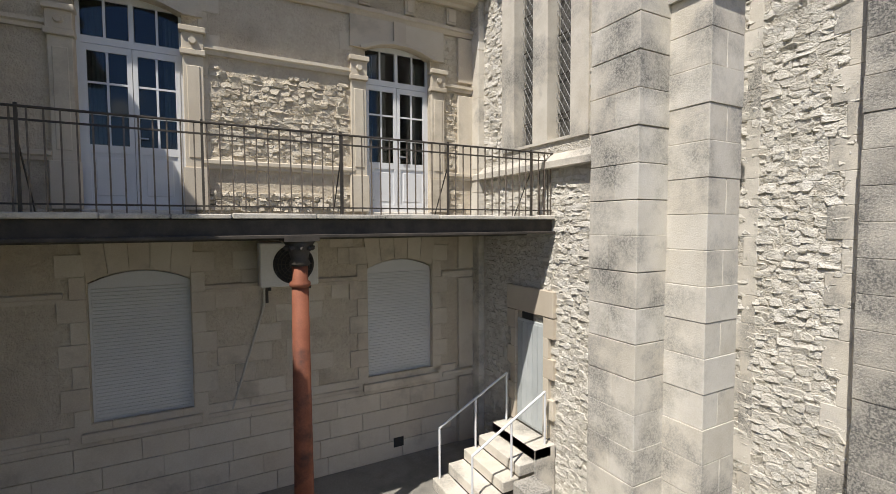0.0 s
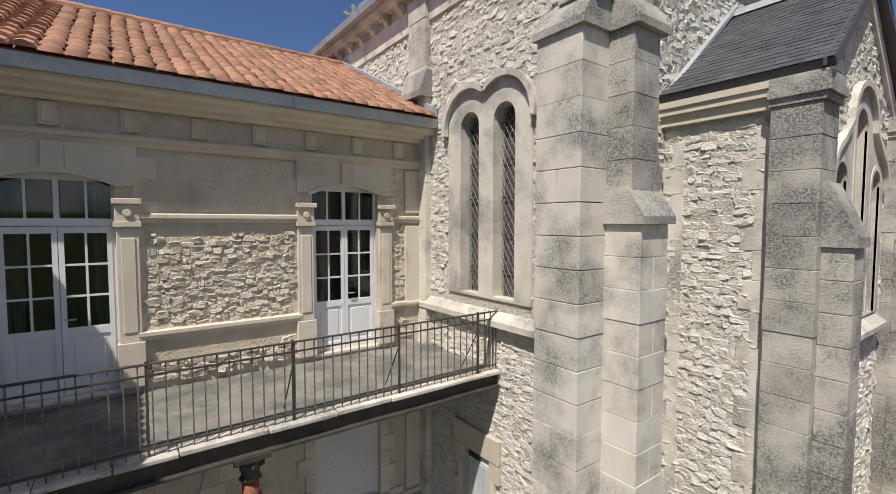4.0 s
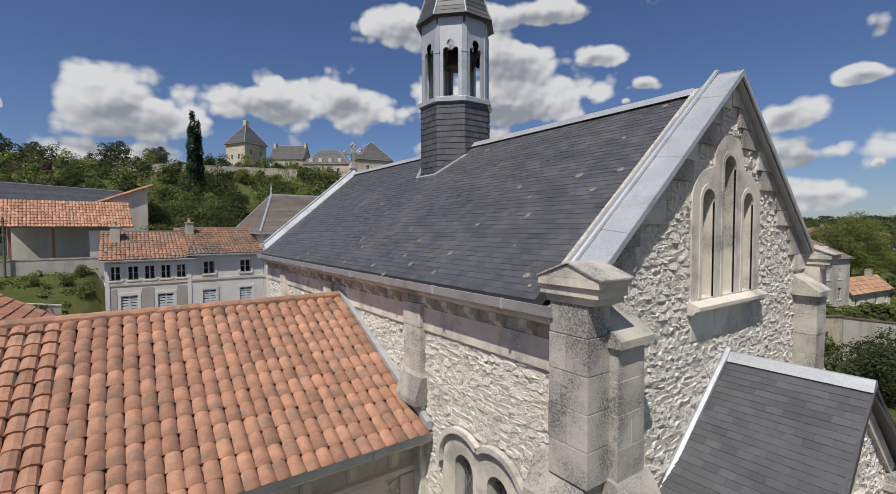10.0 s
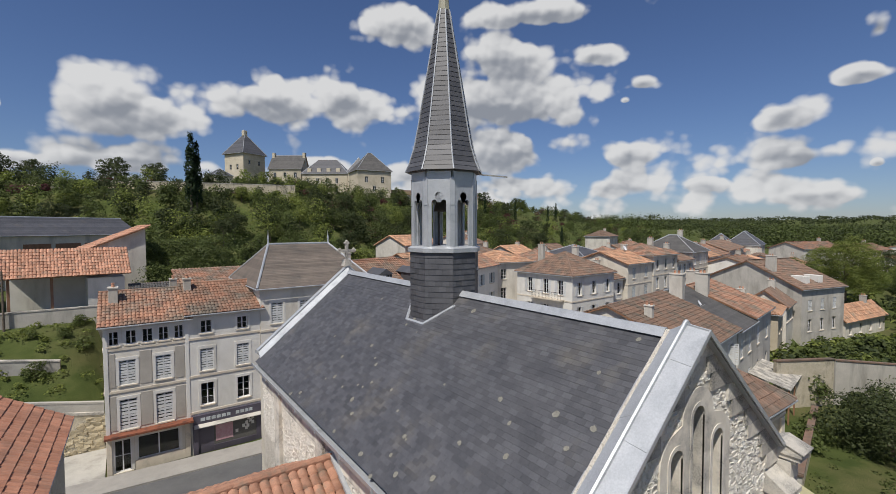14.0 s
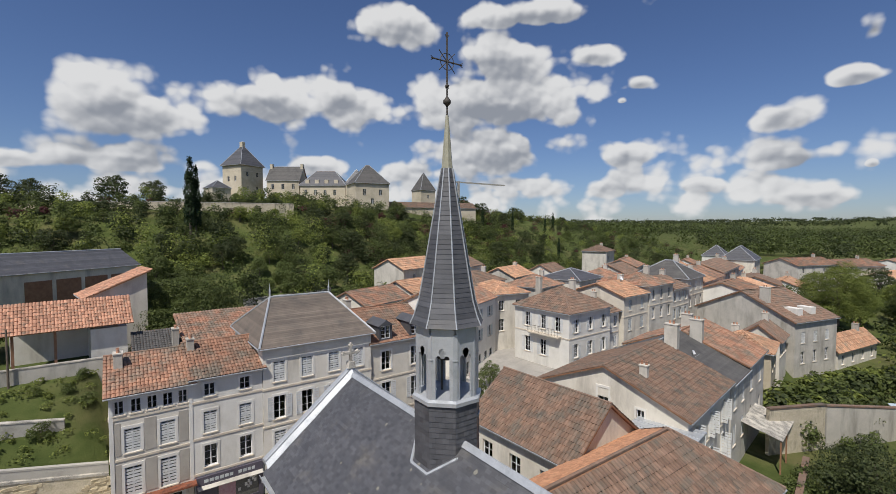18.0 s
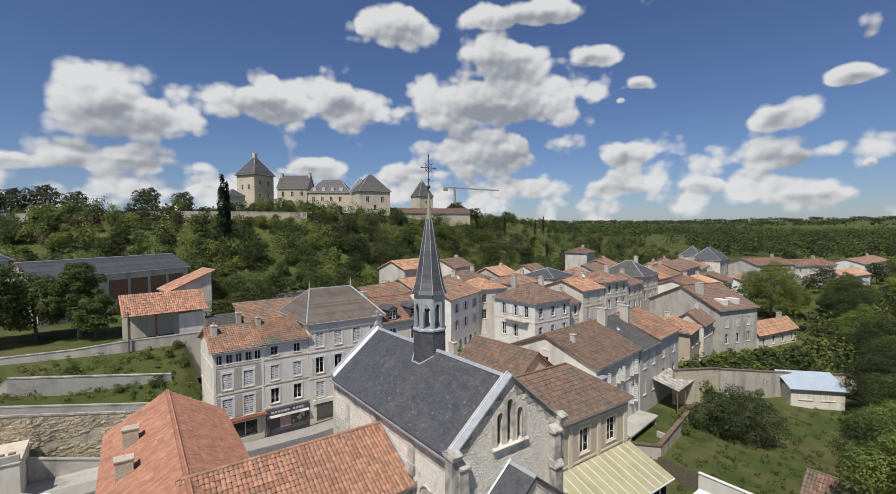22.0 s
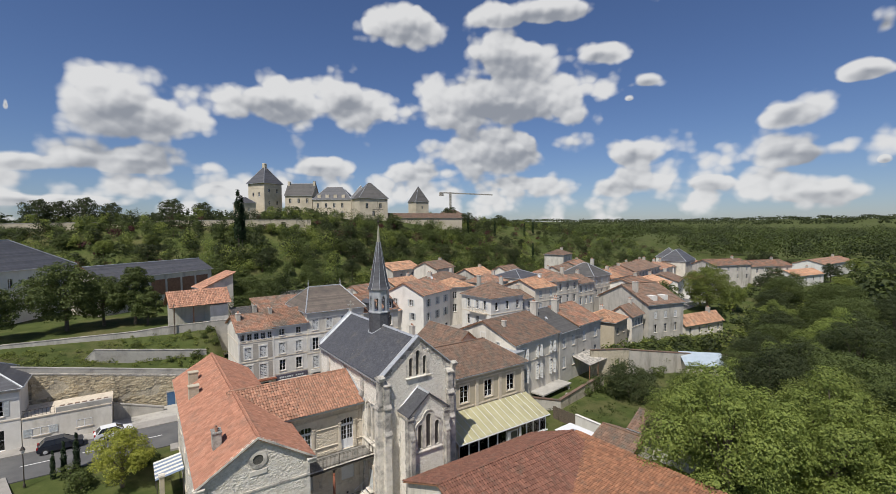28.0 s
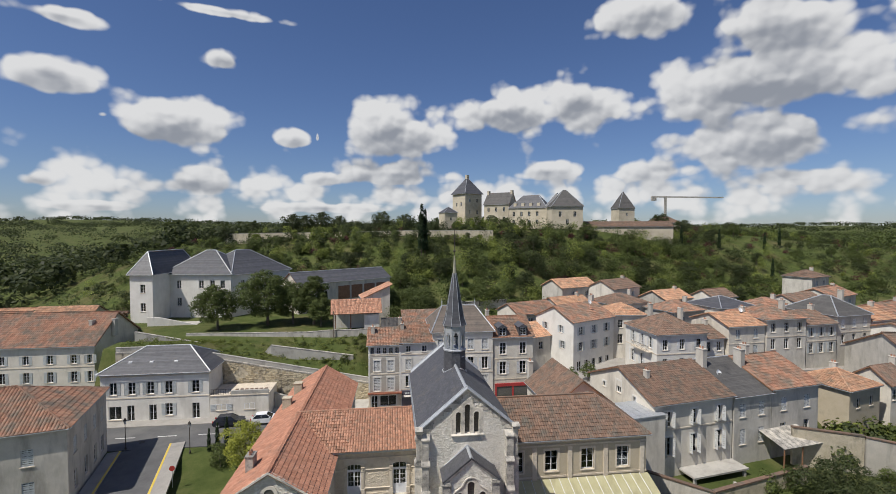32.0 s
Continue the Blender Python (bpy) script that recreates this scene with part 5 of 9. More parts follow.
# octagonal bell turret and spire
BX, BY = CX + 0.06, 11.8
T = math.pi / 8
bm = bmesh.new()
lathe(bm, [(1.12, 13.3), (1.12, 16.25), (0.9, 16.25)], 8, (BX, BY, 0), T)
belfry = ch("belfry_drum", bm, SLATE, "slate-hung octagonal drum")
drum_rng = random.Random(6)
verts, faces = [], []
for k in range(8):
    a0, a1 = T + 2 * math.pi * k / 8, T + 2 * math.pi * (k + 1) / 8
    for j in range(17):
        z = 13.3 + j * 0.172
        r0, r1 = 1.135, 1.122
        i = len(verts)
        for r, a, zz in ((r0, a0, z), (r0, a1, z), (r1, a1, z + 0.18), (r1, a0, z + 0.18)):
            verts.append((BX + r * math.cos(a), BY + r * math.sin(a), zz))
        quad = [Vector(v) for v in verts[i:]]
        del verts[i:]
        cuts = [0.0] + [(m + (0.5 if j % 2 else 1.0)) / 4 for m in range(4 if j % 2 else 3)] + [1.0]
        for f0, f1 in zip(cuts, cuts[1:]):
            i = len(verts)
            f0, f1 = f0 + 0.005, f1 - 0.005
            out = Vector((math.cos((a0 + a1) / 2), math.sin((a0 + a1) / 2), 0)) * drum_rng.uniform(0, 0.006)
            verts += [(quad[0].lerp(quad[1], f0) + out)[:], (quad[0].lerp(quad[1], f1) + out)[:], quad[3].lerp(quad[2], f1)[:], quad[3].lerp(quad[2], f0)[:]]
            faces.append((i, i + 1, i + 2, i + 3))
hung = new("hung_slating", mesh_from("hung_slating", verts, faces, SLATE))
hung.parent, hung.location.z, hung["kind"] = belfry, 0, "stuff"
bm = bmesh.new()
lathe(bm, [(1.12, 16.2), (1.2, 16.22), (1.2, 16.34), (1.08, 16.4), (0.7, 16.41)], 8, (BX, BY, 0), T)
ch("lower_ledge", bm, ZINC)
for k in range(8):
    a = T + 2 * math.pi * k / 8
    x, y = BX + 1.0 * math.cos(a), BY + 1.0 * math.sin(a)
    bm = bmesh.new()
    bmesh.ops.create_cube(bm, size=1, matrix=Matrix.Translation((x, y, 17.45)) @ Matrix.Rotation(a, 4, "Z") @ Matrix.Diagonal((0.15, 0.15, 2.1, 1)))
    ch("belfry_post", bm, ZINC)
    b = a + math.pi / 8
    c = Vector((BX + 0.96 * math.cos(b), BY + 0.96 * math.sin(b), 0))
    ux = Vector((-math.sin(b), math.cos(b), 0))
    ox = Vector((math.cos(b), math.sin(b), 0))

    def bel3(u, v, out, c=c, ux=ux, ox=ox):
        return c + ux * u + ox * out + Vector((0, 0, v))
    half = 0.97 * math.sin(math.pi / 8)
    head = [(half, 18.7), (-half, 18.7), (-half, 16.4), (-0.225, 16.4)]
    for cx, cz, r in ((-0.14, 17.74, 0.085), (0.0, 17.93, 0.125), (0.14, 17.74, 0.085)):
        for i in range(6):
            t = math.pi - math.pi * i / 5
            head.append((cx + r * math.cos(t), cz + r * math.sin(t)))
    head += [(0.225, 16.4), (half, 16.4)]
    bm = bmesh.new()
    lo = [bm.verts.new(bel3(u, v, 0.04)) for u, v in head]
    hi = [bm.verts.new(bel3(u, v, -0.04)) for u, v in head]
    bm.faces.new(lo), bm.faces.new(hi[::-1])
    for i in range(len(lo)):
        bm.faces.new((lo[i], lo[(i + 1) % len(lo)], hi[(i + 1) % len(lo)], hi[i]))
    bmesh.ops.recalc_face_normals(bm, faces=bm.faces)
    ch("belfry_head", bm, ZINC)
    bm = bmesh.new()
    box(bm, -0.09, -0.09, 17.66, 0.09, 0.09, 17.70)
    bmesh.ops.rotate(bm, verts=bm.verts, matrix=Matrix.Rotation(a, 3, "Z"))
    bmesh.ops.translate(bm, verts=bm.verts, vec=(x, y, 0))
    ch("post_collar", bm, ZINC)
bm = bmesh.new()
lathe(bm, [(0.36, 17.5), (0.33, 17.62), (0.24, 17.9), (0.2, 18.2), (0.06, 18.3)], 14, (BX, BY, 0), 0, True)
ch("bell", bm, IRON)
for dx, dy in ((-0.16, 0.1), (0.14, -0.12)):
    bm = bmesh.new()
    tube(bm, (BX + dx, BY + dy, 16.4), (BX + dx, BY + dy, 17.6), 0.035, n=6)
    ch("bell_frame_post", bm, IRON)
bm = bmesh.new()
lathe(bm, [(0.98, 18.66), (1.16, 18.7), (1.16, 18.86), (0.9, 18.9)], 8, (BX, BY, 0), T)
ch("upper_ledge", bm, SLATE)
prof = [(1.25, 18.72), (1.12, 19.0), (0.96, 19.5), (0.84, 20.1)]
for i in range(1, 9):
    prof.append((0.84 - 0.66 * i / 8, 20.1 + 3.75 * i / 8))
bm = bmesh.new()
lathe(bm, prof, 8, (BX, BY, 0), T)
spire = ch("spire", bm, SLATE)
bm = bmesh.new()
lathe(bm, [(0.19, 23.85), (0.06, 25.5), (0.05, 25.6)], 8, (BX, BY, 0), T)
ch("spire_tip", bm, surf("weathered_lead", (0.26, 0.25, 0.18), (0.36, 0.35, 0.27), 3, 0.6, 40, 0.2, 0.003))
verts, faces = [], []
for k in range(8):
    a0, a1 = T + 2 * math.pi * k / 8, T + 2 * math.pi * (k + 1) / 8
    for (ra, za), (rb, zb) in zip(prof, prof[1:]):
        n = max(1, round((zb - za) / 0.17))
        for j in range(n):
            z0, z1 = za + (zb - za) * j / n, za + (zb - za) * (j + 1) / n
            r0, r1 = ra + (rb - ra) * j / n, ra + (rb - ra) * (j + 1) / n
            i = len(verts)
            for r, a, zz in ((r0 + 0.016, a0, z0), (r0 + 0.016, a1, z0), (r1 + 0.004, a1, z1), (r1 + 0.004, a0, z1)):
                verts.append((BX + r * math.cos(a), BY + r * math.sin(a), zz - GND))
            faces.append((i, i + 1, i + 2, i + 3))
sl = new("spire_slating", mesh_from("spire_slating", verts, faces, SLATE))
sl.parent, sl["kind"] = spire, "stuff"
for k in range(8):
    a = T + 2 * math.pi * k / 8
    bm = bmesh.new()
    for (ra, za), (rb, zb) in zip(prof, prof[1:]):
        tube(bm, (BX + (ra + 0.02) * math.cos(a), BY + (ra + 0.02) * math.sin(a), za), (BX + (rb + 0.02) * math.cos(a), BY + (rb + 0.02) * math.sin(a), zb), 0.024, n=5)
    ch("spire_hip", bm, ZINC, parent=spire)
hung.location.z = 0
for vtx in hung.data.vertices:
    vtx.co.z -= GND
# flashing at the foot of the drum
bm = bmesh.new()
lathe(bm, [(1.22, 13.25), (1.14, 13.45)], 8, (BX, BY, 0), T)
ch("drum_flashing", bm, ZINC)
k_r = (RIDGE - EAVE) / (CX - X0 + 0.3)
bm = bmesh.new()
ring = [(1.24 * math.cos(T + i * math.pi / 4), 1.24 * math.sin(T + i * math.pi / 4)) for i in range(9)]
for (a, b), (c, d) in zip(ring, ring[1:]):
    tube(bm, (BX + a, BY + b, RIDGE - k_r * abs(a) + 0.04), (BX + c, BY + d, RIDGE - k_r * abs(c) + 0.04), 0.06, n=5)
ch("step_flashing", bm, ZINC)
b = -math.pi / 4
bm = boxes((-0.02, -0.2, 15.62, 0.03, 0.2, 15.70))
bmesh.ops.rotate(bm, verts=bm.verts, matrix=Matrix.Rotation(b, 3, "Z"))
bmesh.ops.translate(bm, verts=bm.verts, vec=(BX + 1.055 * math.cos(b), BY + 1.055 * math.sin(b), 0))
ch("vent_hood", bm, ZINC)
# wrought iron cross on the spire
bm = bmesh.new()
tube(bm, (BX, BY, 25.55), (BX, BY, 28.3), 0.03, n=6)
lathe(bm, [(0.04, 25.9), (0.13, 26.0), (0.13, 26.08), (0.04, 26.2)], 10, (BX, BY, 0), 0, True)
lathe(bm, [(0.03, 26.5), (0.08, 26.56), (0.03, 26.62)], 8, (BX, BY, 0), 0, True)
zc = 27.35
tube(bm, (BX - 0.62, BY, zc), (BX + 0.62, BY, zc), 0.026, n=6)
for s in (-1, 1):
    tube(bm, (BX, BY, zc), (BX + s * 0.32, BY, zc + 0.32), 0.016, n=5)
    tube(bm, (BX, BY, zc), (BX + s * 0.32, BY, zc - 0.32), 0.016, n=5)
    for d in (-0.07, 0.07):
        tube(bm, (BX + s * 0.52, BY, zc), (BX + s * 0.64, BY, zc + d), 0.014, n=5)
        tube(bm, (BX, BY, zc + s * 0.75), (BX + d, BY, zc + s * 0.87), 0.014, n=5)
for i in range(16):
    a, b = 2 * math.pi * i / 16, 2 * math.pi * (i + 1) / 16
    tube(bm, (BX + 0.27 * math.cos(a), BY, zc + 0.27 * math.sin(a)), (BX + 0.27 * math.cos(b), BY, zc + 0.27 * math.sin(b)), 0.015, n=4)
ch("iron_cross", bm, IRON, "ornate wrought iron cross")

# rubble faces
def ok_side(u, v):
    y, z = YF + 0.6 + u, v + GND
    if z > 10.48 or 7.55 < y < 8.25 or 12.1 < y < 12.85 or (y > 8 and z < 8.6):
        return False
    if 4.8 < z < 5.2 and y < 7.83:
        return False
    for c, s, r in LANC:
        if abs(y - c) < r + 0.4 and z > 5.0 and z < s:
            return False
        if math.hypot(y - c, z - s) < 0.78 and z >= s - 0.1:
            return False
    if 5.45 < y < 6.75 and z < 2.9:
        return False
    return True


rubble(chapel, (X0, YF + 0.6, 0), (0, 1, 0), (-1, 0, 0), YR - YF - 0.7, 10.9, ok_side, apart=140, seed=11)


def ok_gable(u, v):
    x, z = X0 + u, v + GND
    if z > 14.62 - RAKE * abs(x - CX):
        return False
    if abs(x - CX) < PX1 - CX and z < PE + (PR - PE) * (1 - abs(x - CX) / (CX - PX0)):
        return False
    if abs(x - CX) < 1.28 and 10.6 < z < 12.95:
        return False
    if abs(x - CX) < 0.62 and z < 14.1 and z > 10.6 or min(math.hypot(x - CX - d, z - 12.9) for d in (-0.76, 0.76)) < 0.54:
        return False
    return x > 5.5 or z > 11.4


rubble(chapel, (X0, YF, 0), (1, 0, 0), (0, -1, 0), X1 - X0, 15.6, ok_gable, apart=60, seed=12)
rubble(chapel, (PX0, YF - 0.1, 0), (0, -1, 0), (-1, 0, 0), 1.3, 7.9 - GND, lambda u, v: 0.0 < u < 1.26, apart=80, seed=13)


def ok_porch(u, v):
    x, z = PX0 + u, v + GND
    if abs(x - CX) > 1.62 and z < 8.3:
        return False
    if z > PE + (PR - PE) * (1 - abs(x - CX) / (CX - PX0)) - 0.35 or 4.8 < z < 5.12:
        return False
    for c, s, r, b in PL:
        if abs(x - c) < r + 0.3 and b - 0.1 < z < s or math.hypot(x - c, z - s) < r + 0.38:
            return False
    return True


rubble(chapel, (PX0, PY, 0), (1, 0, 0), (0, -1, 0), PX1 - PX0, 10.4, ok_porch, seed=14)
# ---- the wing with the balcony ----
WY, WX0, WX1 = 7.85, -3.0, 4.86
wing = thing("school_wing", "pale stone school wing with a red clay tile roof", "building", (0, 0, GND))


def wg(name, bm, mat_, label="", parent=None):
    bmesh.ops.translate(bm, verts=bm.verts, vec=(0, 0, -GND))
    return part(name, bm, mat_, parent or wing, label)


def wing3(u, v, out):
    return Vector((u, WY - out, v))


DOORS = [(-0.85, 1.26), (3.20, 1.28)]
SHUTS = [(-0.84, 1.24), (3.20, 1.28)]


def seg_arch(cx, w, base, side, rise, n=8):
    """Outline of an opening with a flat curved head."""
    pts = [(cx - w / 2, base)]
    for i in range(n + 1):
        t = -1 + 2 * i / n
        pts.append((cx + t * w / 2, side + rise * (1 - t * t)))
    pts.append((cx + w / 2, base))
    return pts


holes = [seg_arch(c, w, 4.22, 7.08, 0.15) for c, w in DOORS] + [seg_arch(c, w, 1.12, 3.2, 0.16) for c, w in SHUTS]
bm = bmesh.new()
wall_arches(bm, wing3, [(WX0, GND - 0.5), (WX1, GND - 0.5), (WX1, 8.37), (WX0, 8.37)], holes, 0.5)
WINGWALL = surf("rough_tan_render", (0.55, 0.475, 0.365), (0.66, 0.585, 0.465), 3.0, 0.95, 24, 0.9, 0.035, (0.40, 0.335, 0.25), 1.5, (0.5, 0.72))
wg("front_wall", bm, WINGWALL)
bm = boxes((WX0, 15.0, GND - 0.5, WX1, 15.4, 8.37))
wg("rear_wall", bm, MORTAR)
bm = boxes((WX0 + 0.1, WY + 0.5, 3.9, WX1, 15.0, 4.1), (WX0 + 0.1, WY + 2.6, 4.1, WX1, WY + 2.7, 8.4), (WX0 + 0.1, WY + 0.55, 8.3, WX1, 15, 8.36))
wg("inner_floor", bm, PLASTER_T)

# roof of half-round tiles; those nearest the chapel are single pieces
WE, WR, RX0 = 8.58, 10.65, -6.2
A1 = [(-6.6, 7.30, WE), (WX1 - 0.1, 7.30, WE), (WX1 - 0.1, 11.55, WR), (-6.6, 11.55, WR)]
A2 = [(WX1 - 0.1, 15.8, WE), (-6.6, 15.8, WE), (-6.6, 11.55, WR), (WX1 - 0.1, 11.55, WR)]
bm = bmesh.new()
deck(bm, A1, 0.1), deck(bm, A2, 0.1)
wg("roof_deck", bm, WOOD)
near = [(-0.9, 7.30, WE), (WX1 - 0.1, 7.30, WE), (WX1 - 0.1, 11.55, WR), (-0.9, 11.55, WR)]
left_a = [(-6.6, 7.30, WE), (-0.9, 7.30, WE), (-0.9, 11.55, WR), (-6.6, 11.55, WR)]
COL, ROW = 0.235, 0.345
vs, fs = tiles(near, COL, ROW, random.Random(21), 0.012)
per, nf = 10, 5
for i in range(len(vs) // per):
    ob = new("roof_tile", mesh_from("roof_tile", [(x, y, z - GND) for x, y, z in vs[i * per:(i + 1) * per]], [tuple(a - i * per for a in f) for f in fs[i * nf:(i + 1) * nf]], TILE, True))
    ob.parent = wing
rp = roof_part("roof_tiles", [left_a], TILE, wing, col=COL, row=ROW)
rp.location.z, rp["kind"] = -GND, "stuff"
rp = roof_part("roof_tiles", [A2], TILE, wing, col=COL, row=ROW)
rp.location.z, rp["kind"] = -GND, "stuff"
n = 27
for i in range(n):
    x = -6.4 + (WX1 - 0.1 + 6.4) * i / n
    bm = bmesh.new()
    tube(bm, (x, 11.55, WR + 0.05), (x + (WX1 + 6.3) / n + 0.03, 11.55, WR + 0.075), 0.115, 0.10, 10)
    wg("ridge_tile", bm, TILE)
# zinc flashing against the chapel, box gutter and cornice
bm = bmesh.new()
prism(bm, [(7.3, WE + 0.02), (11.6, WR + 0.02), (11.6, WR + 0.2), (7.3, WE + 0.2)], "x", WX1 - 0.14, WX1 - 0.02)
wg("flashing", bm, ZINC)
bm = bmesh.new()
prism(bm, [(7.31, 8.38), (7.50, 8.38), (7.50, 8.41), (7.345, 8.41), (7.325, 8.55), (7.29, 8.55)], "x", WX0 + 0.2, WX1 - 0.02)
gut = wg("gutter", bm, ZINC, "pale zinc box gutter")
for x in (-1.3, 0.4, 2.1, 3.6):
    wg("gutter_joint", boxes((x, 7.283, 8.375, x + 0.05, 7.35, 8.556)), ZINC, parent=gut)
bm = bmesh.new()
prism(bm, [(WY + 0.02, 8.14), (WY - 0.10, 8.14), (WY - 0.13, 8.19), (WY - 0.24, 8.21), (WY - 0.27, 8.27), (WY - 0.42, 8.29), (WY - 0.46, 8.34), (WY - 0.46, 8.378), (WY + 0.02, 8.378)], "x", WX0, WX1)
wg("cornice", bm, DRESS)
bm = bmesh.new()
prism(bm, [(WY + 0.02, 7.62), (WY - 0.05, 7.62), (WY - 0.08, 7.68), (WY - 0.11, 7.70), (WY - 0.11, 7.76), (WY + 0.02, 7.78)], "x", WX0, WX1)
wg("architrave", bm, DRESS)
# little raised frieze blocks
for i in range(9):
    x = -2.6 + i * 0.86
    wg("frieze_block", boxes((x - 0.10, WY - 0.05, 7.82, x + 0.10, WY + 0.01, 8.12), (x - 0.065, WY - 0.07, 7.86, x + 0.065, WY - 0.045, 8.08), bevel=0.008), DRESS)
# string courses, broken by the door surrounds
for z, d in ((6.56, 0.09), (4.86, 0.09), (2.95, 0.05), (0.95, 0.06)):
    for xa, xb in ((WX0, -1.75 if z > 4 else -1.72), (0.0 if z > 4 else -0.02, 2.33 if z > 4 else 2.36), (4.1 if z > 4 else 4.06, WX1)):
        bm = bmesh.new()
        prism(bm, [(WY + 0.02, z), (WY - d * 0.5, z), (WY - d * 0.6, z + 0.05), (WY - d, z + 0.07), (WY - d, z + 0.12), (WY + 0.02, z + 0.15)], "x", xa, xb)
        wg("string_course", bm, DRESS)
# door surrounds: pilaster strips, little capitals, flat arch with keystone
for c, w in DOORS:
    for s in (-1, 1):
        x0, x1 = sorted((c + s * w / 2, c + s * (w / 2 + 0.27)))
        wg("pilaster", boxes((x0, WY - 0.07, 4.86, x1, WY + 0.02, 6.5), (x0 + 0.05, WY - 0.085, 5.0, x1 - 0.05, WY - 0.065, 6.35), (x0 - 0.03, WY - 0.1, 4.22, x1 + 0.03, WY + 0.02, 4.86), bevel=0.008), DRESS)
        wg("capital", boxes((x0 - 0.03, WY - 0.12, 6.5, x1 + 0.03, WY + 0.02, 6.58), (x0 - 0.01, WY - 0.10, 6.58, x1 + 0.01, WY + 0.02, 6.82), (x0 - 0.04, WY - 0.15, 6.82, x1 + 0.04, WY + 0.02, 6.9), bevel=0.008), DRESS)
        bm = bmesh.new()
        bmesh.ops.create_cone(bm, cap_ends=True, segments=12, radius1=0.06, radius2=0.045, depth=0.05, matrix=pose((x0 + x1) / 2, WY - 0.12, 6.7, 90))
        wg("rosette", bm, DRESS)
    hw = w / 2 + 0.27

    def low(t):
        return 7.08 + 0.15 * (1 - min(1, abs(t) * hw / (w / 2)) ** 2)
    for t0, t1, nm in ((-1.0, -0.13, "lintel_stone"), (-0.127, 0.127, "keystone"), (0.13, 1.0, "lintel_stone")):
        n = 8
        top = 7.62
        pts = [(c + (t0 + (t1 - t0) * i / n) * hw, low(t0 + (t1 - t0) * i / n)) for i in range(n + 1)]
        bm = bmesh.new()
        prism(bm, pts + [(c + t1 * hw, top), (c + t0 * hw, top)], "y", WY - (0.10 if nm == "keystone" else 0.05), WY + 0.02)
        wg(nm, bm, DRESS)
    bm = bmesh.new()
    prism(bm, [(c - w / 2 - 0.1, 7.06)] + [(c + t * (w / 2 + 0.1), 7.10 + 0.17 * (1 - t * t)) for t in (-1, -0.6, -0.2, 0.2, 0.6, 1)] + [(c + w / 2 + 0.1, 7.06)] + [(c + t * (w / 2 + 0.02), 7.06 + 0.155 * (1 - t * t)) for t in (1, 0.6, 0.2, -0.2, -0.6, -1)], "y", WY - 0.12, WY - 0.05)
    wg("label_mould", bm, DRESS)
# toothed stones, pilaster by the chapel, plain blocks of the ground floor
quoins(wing, 0.0, WY, 4.95 - GND, 7.6 - GND, 1, 1, DRESS, 0.32, 0.28, 0.12, 0.012)
quoins(wing, 2.33, WY, 6.7 - GND, 7.6 - GND, -1, 1, DRESS, 0.3, 0.22, 0.1, 0.012)
for z0, z1 in ((4.98, 6.5), (6.75, 7.6), (3.12, 3.85), (1.12, 2.93), (-0.4, 0.93)):
    wg("corner_pilaster", boxes((4.42, WY - 0.06, z0, WX1 - 0.03, WY + 0.02, z1), bevel=0.01), DRESS)
rng = random.Random(31)
for c, w in SHUTS:
    for s in (-1, 1):
        z, i = 1.12, 0
        while z < 3.6:
            a = 0.34 if i % 2 else 0.2
            x0, x1 = sorted((c + s * (w / 2 + 0.012), c + s * (w / 2 + a)))
            block(wing, x0, WY - 0.03, z - GND, x1, WY + 0.05, min(z + 0.31, 3.78) - GND, DRESS, "jamb_stone")
            z += 0.31
            i += 1
    for i in range(5):
        t0, t1 = -1 + 2 * i / 5, -1 + 2 * (i + 1) / 5
        hw = w / 2
        bm = bmesh.new()
        prism(bm, [(c + t0 * hw + 0.004, 3.22 + 0.16 * (1 - t0 * t0)), (c + t1 * hw - 0.004, 3.22 + 0.16 * (1 - t1 * t1)), (c + t1 * hw * 1.12 - 0.004, 3.8), (c + t0 * hw * 1.12 + 0.004, 3.8)], "y", WY - 0.035, WY + 0.02)
        wg("voussoir", bm, DRESS)
    wg("sill_band", boxes((c - w / 2 - 0.12, WY - 0.1, 0.98, c + w / 2 + 0.12, WY + 0.05, 1.11), bevel=0.012), DRESS)
z = GND
while z < 0.9:
    x = WX0 + rng.uniform(0.2, 0.5)
    while x < WX1 - 0.6:
        w = rng.uniform(0.5, 0.95)
        block(wing, x, WY - 0.03, z - GND, min(x + w, WX1 - 0.5), WY + 0.04, z + 0.32 - GND, DRESS, "plinth_stone")
        x += w
    z += 0.325
for k in range(34):
    x, z = rng.uniform(-0.1, 2.2), rng.uniform(1.2, 3.6)
    if 0.6 < x < 1.75 and z > 2.6:
        continue
    block(wing, x, WY - 0.012, round(z / 0.3) * 0.3 - GND, x + rng.choice((0.3, 0.42)), WY + 0.04, round(z / 0.3) * 0.3 + 0.29 - GND, DRESS, "wall_stone")
# dark plate on the plinth for the shade of a vent, no hole behind
wg("vent_hole", boxes((3.02, WY - 0.035, -0.2, 3.22, WY - 0.025, -0.02)), DARK)
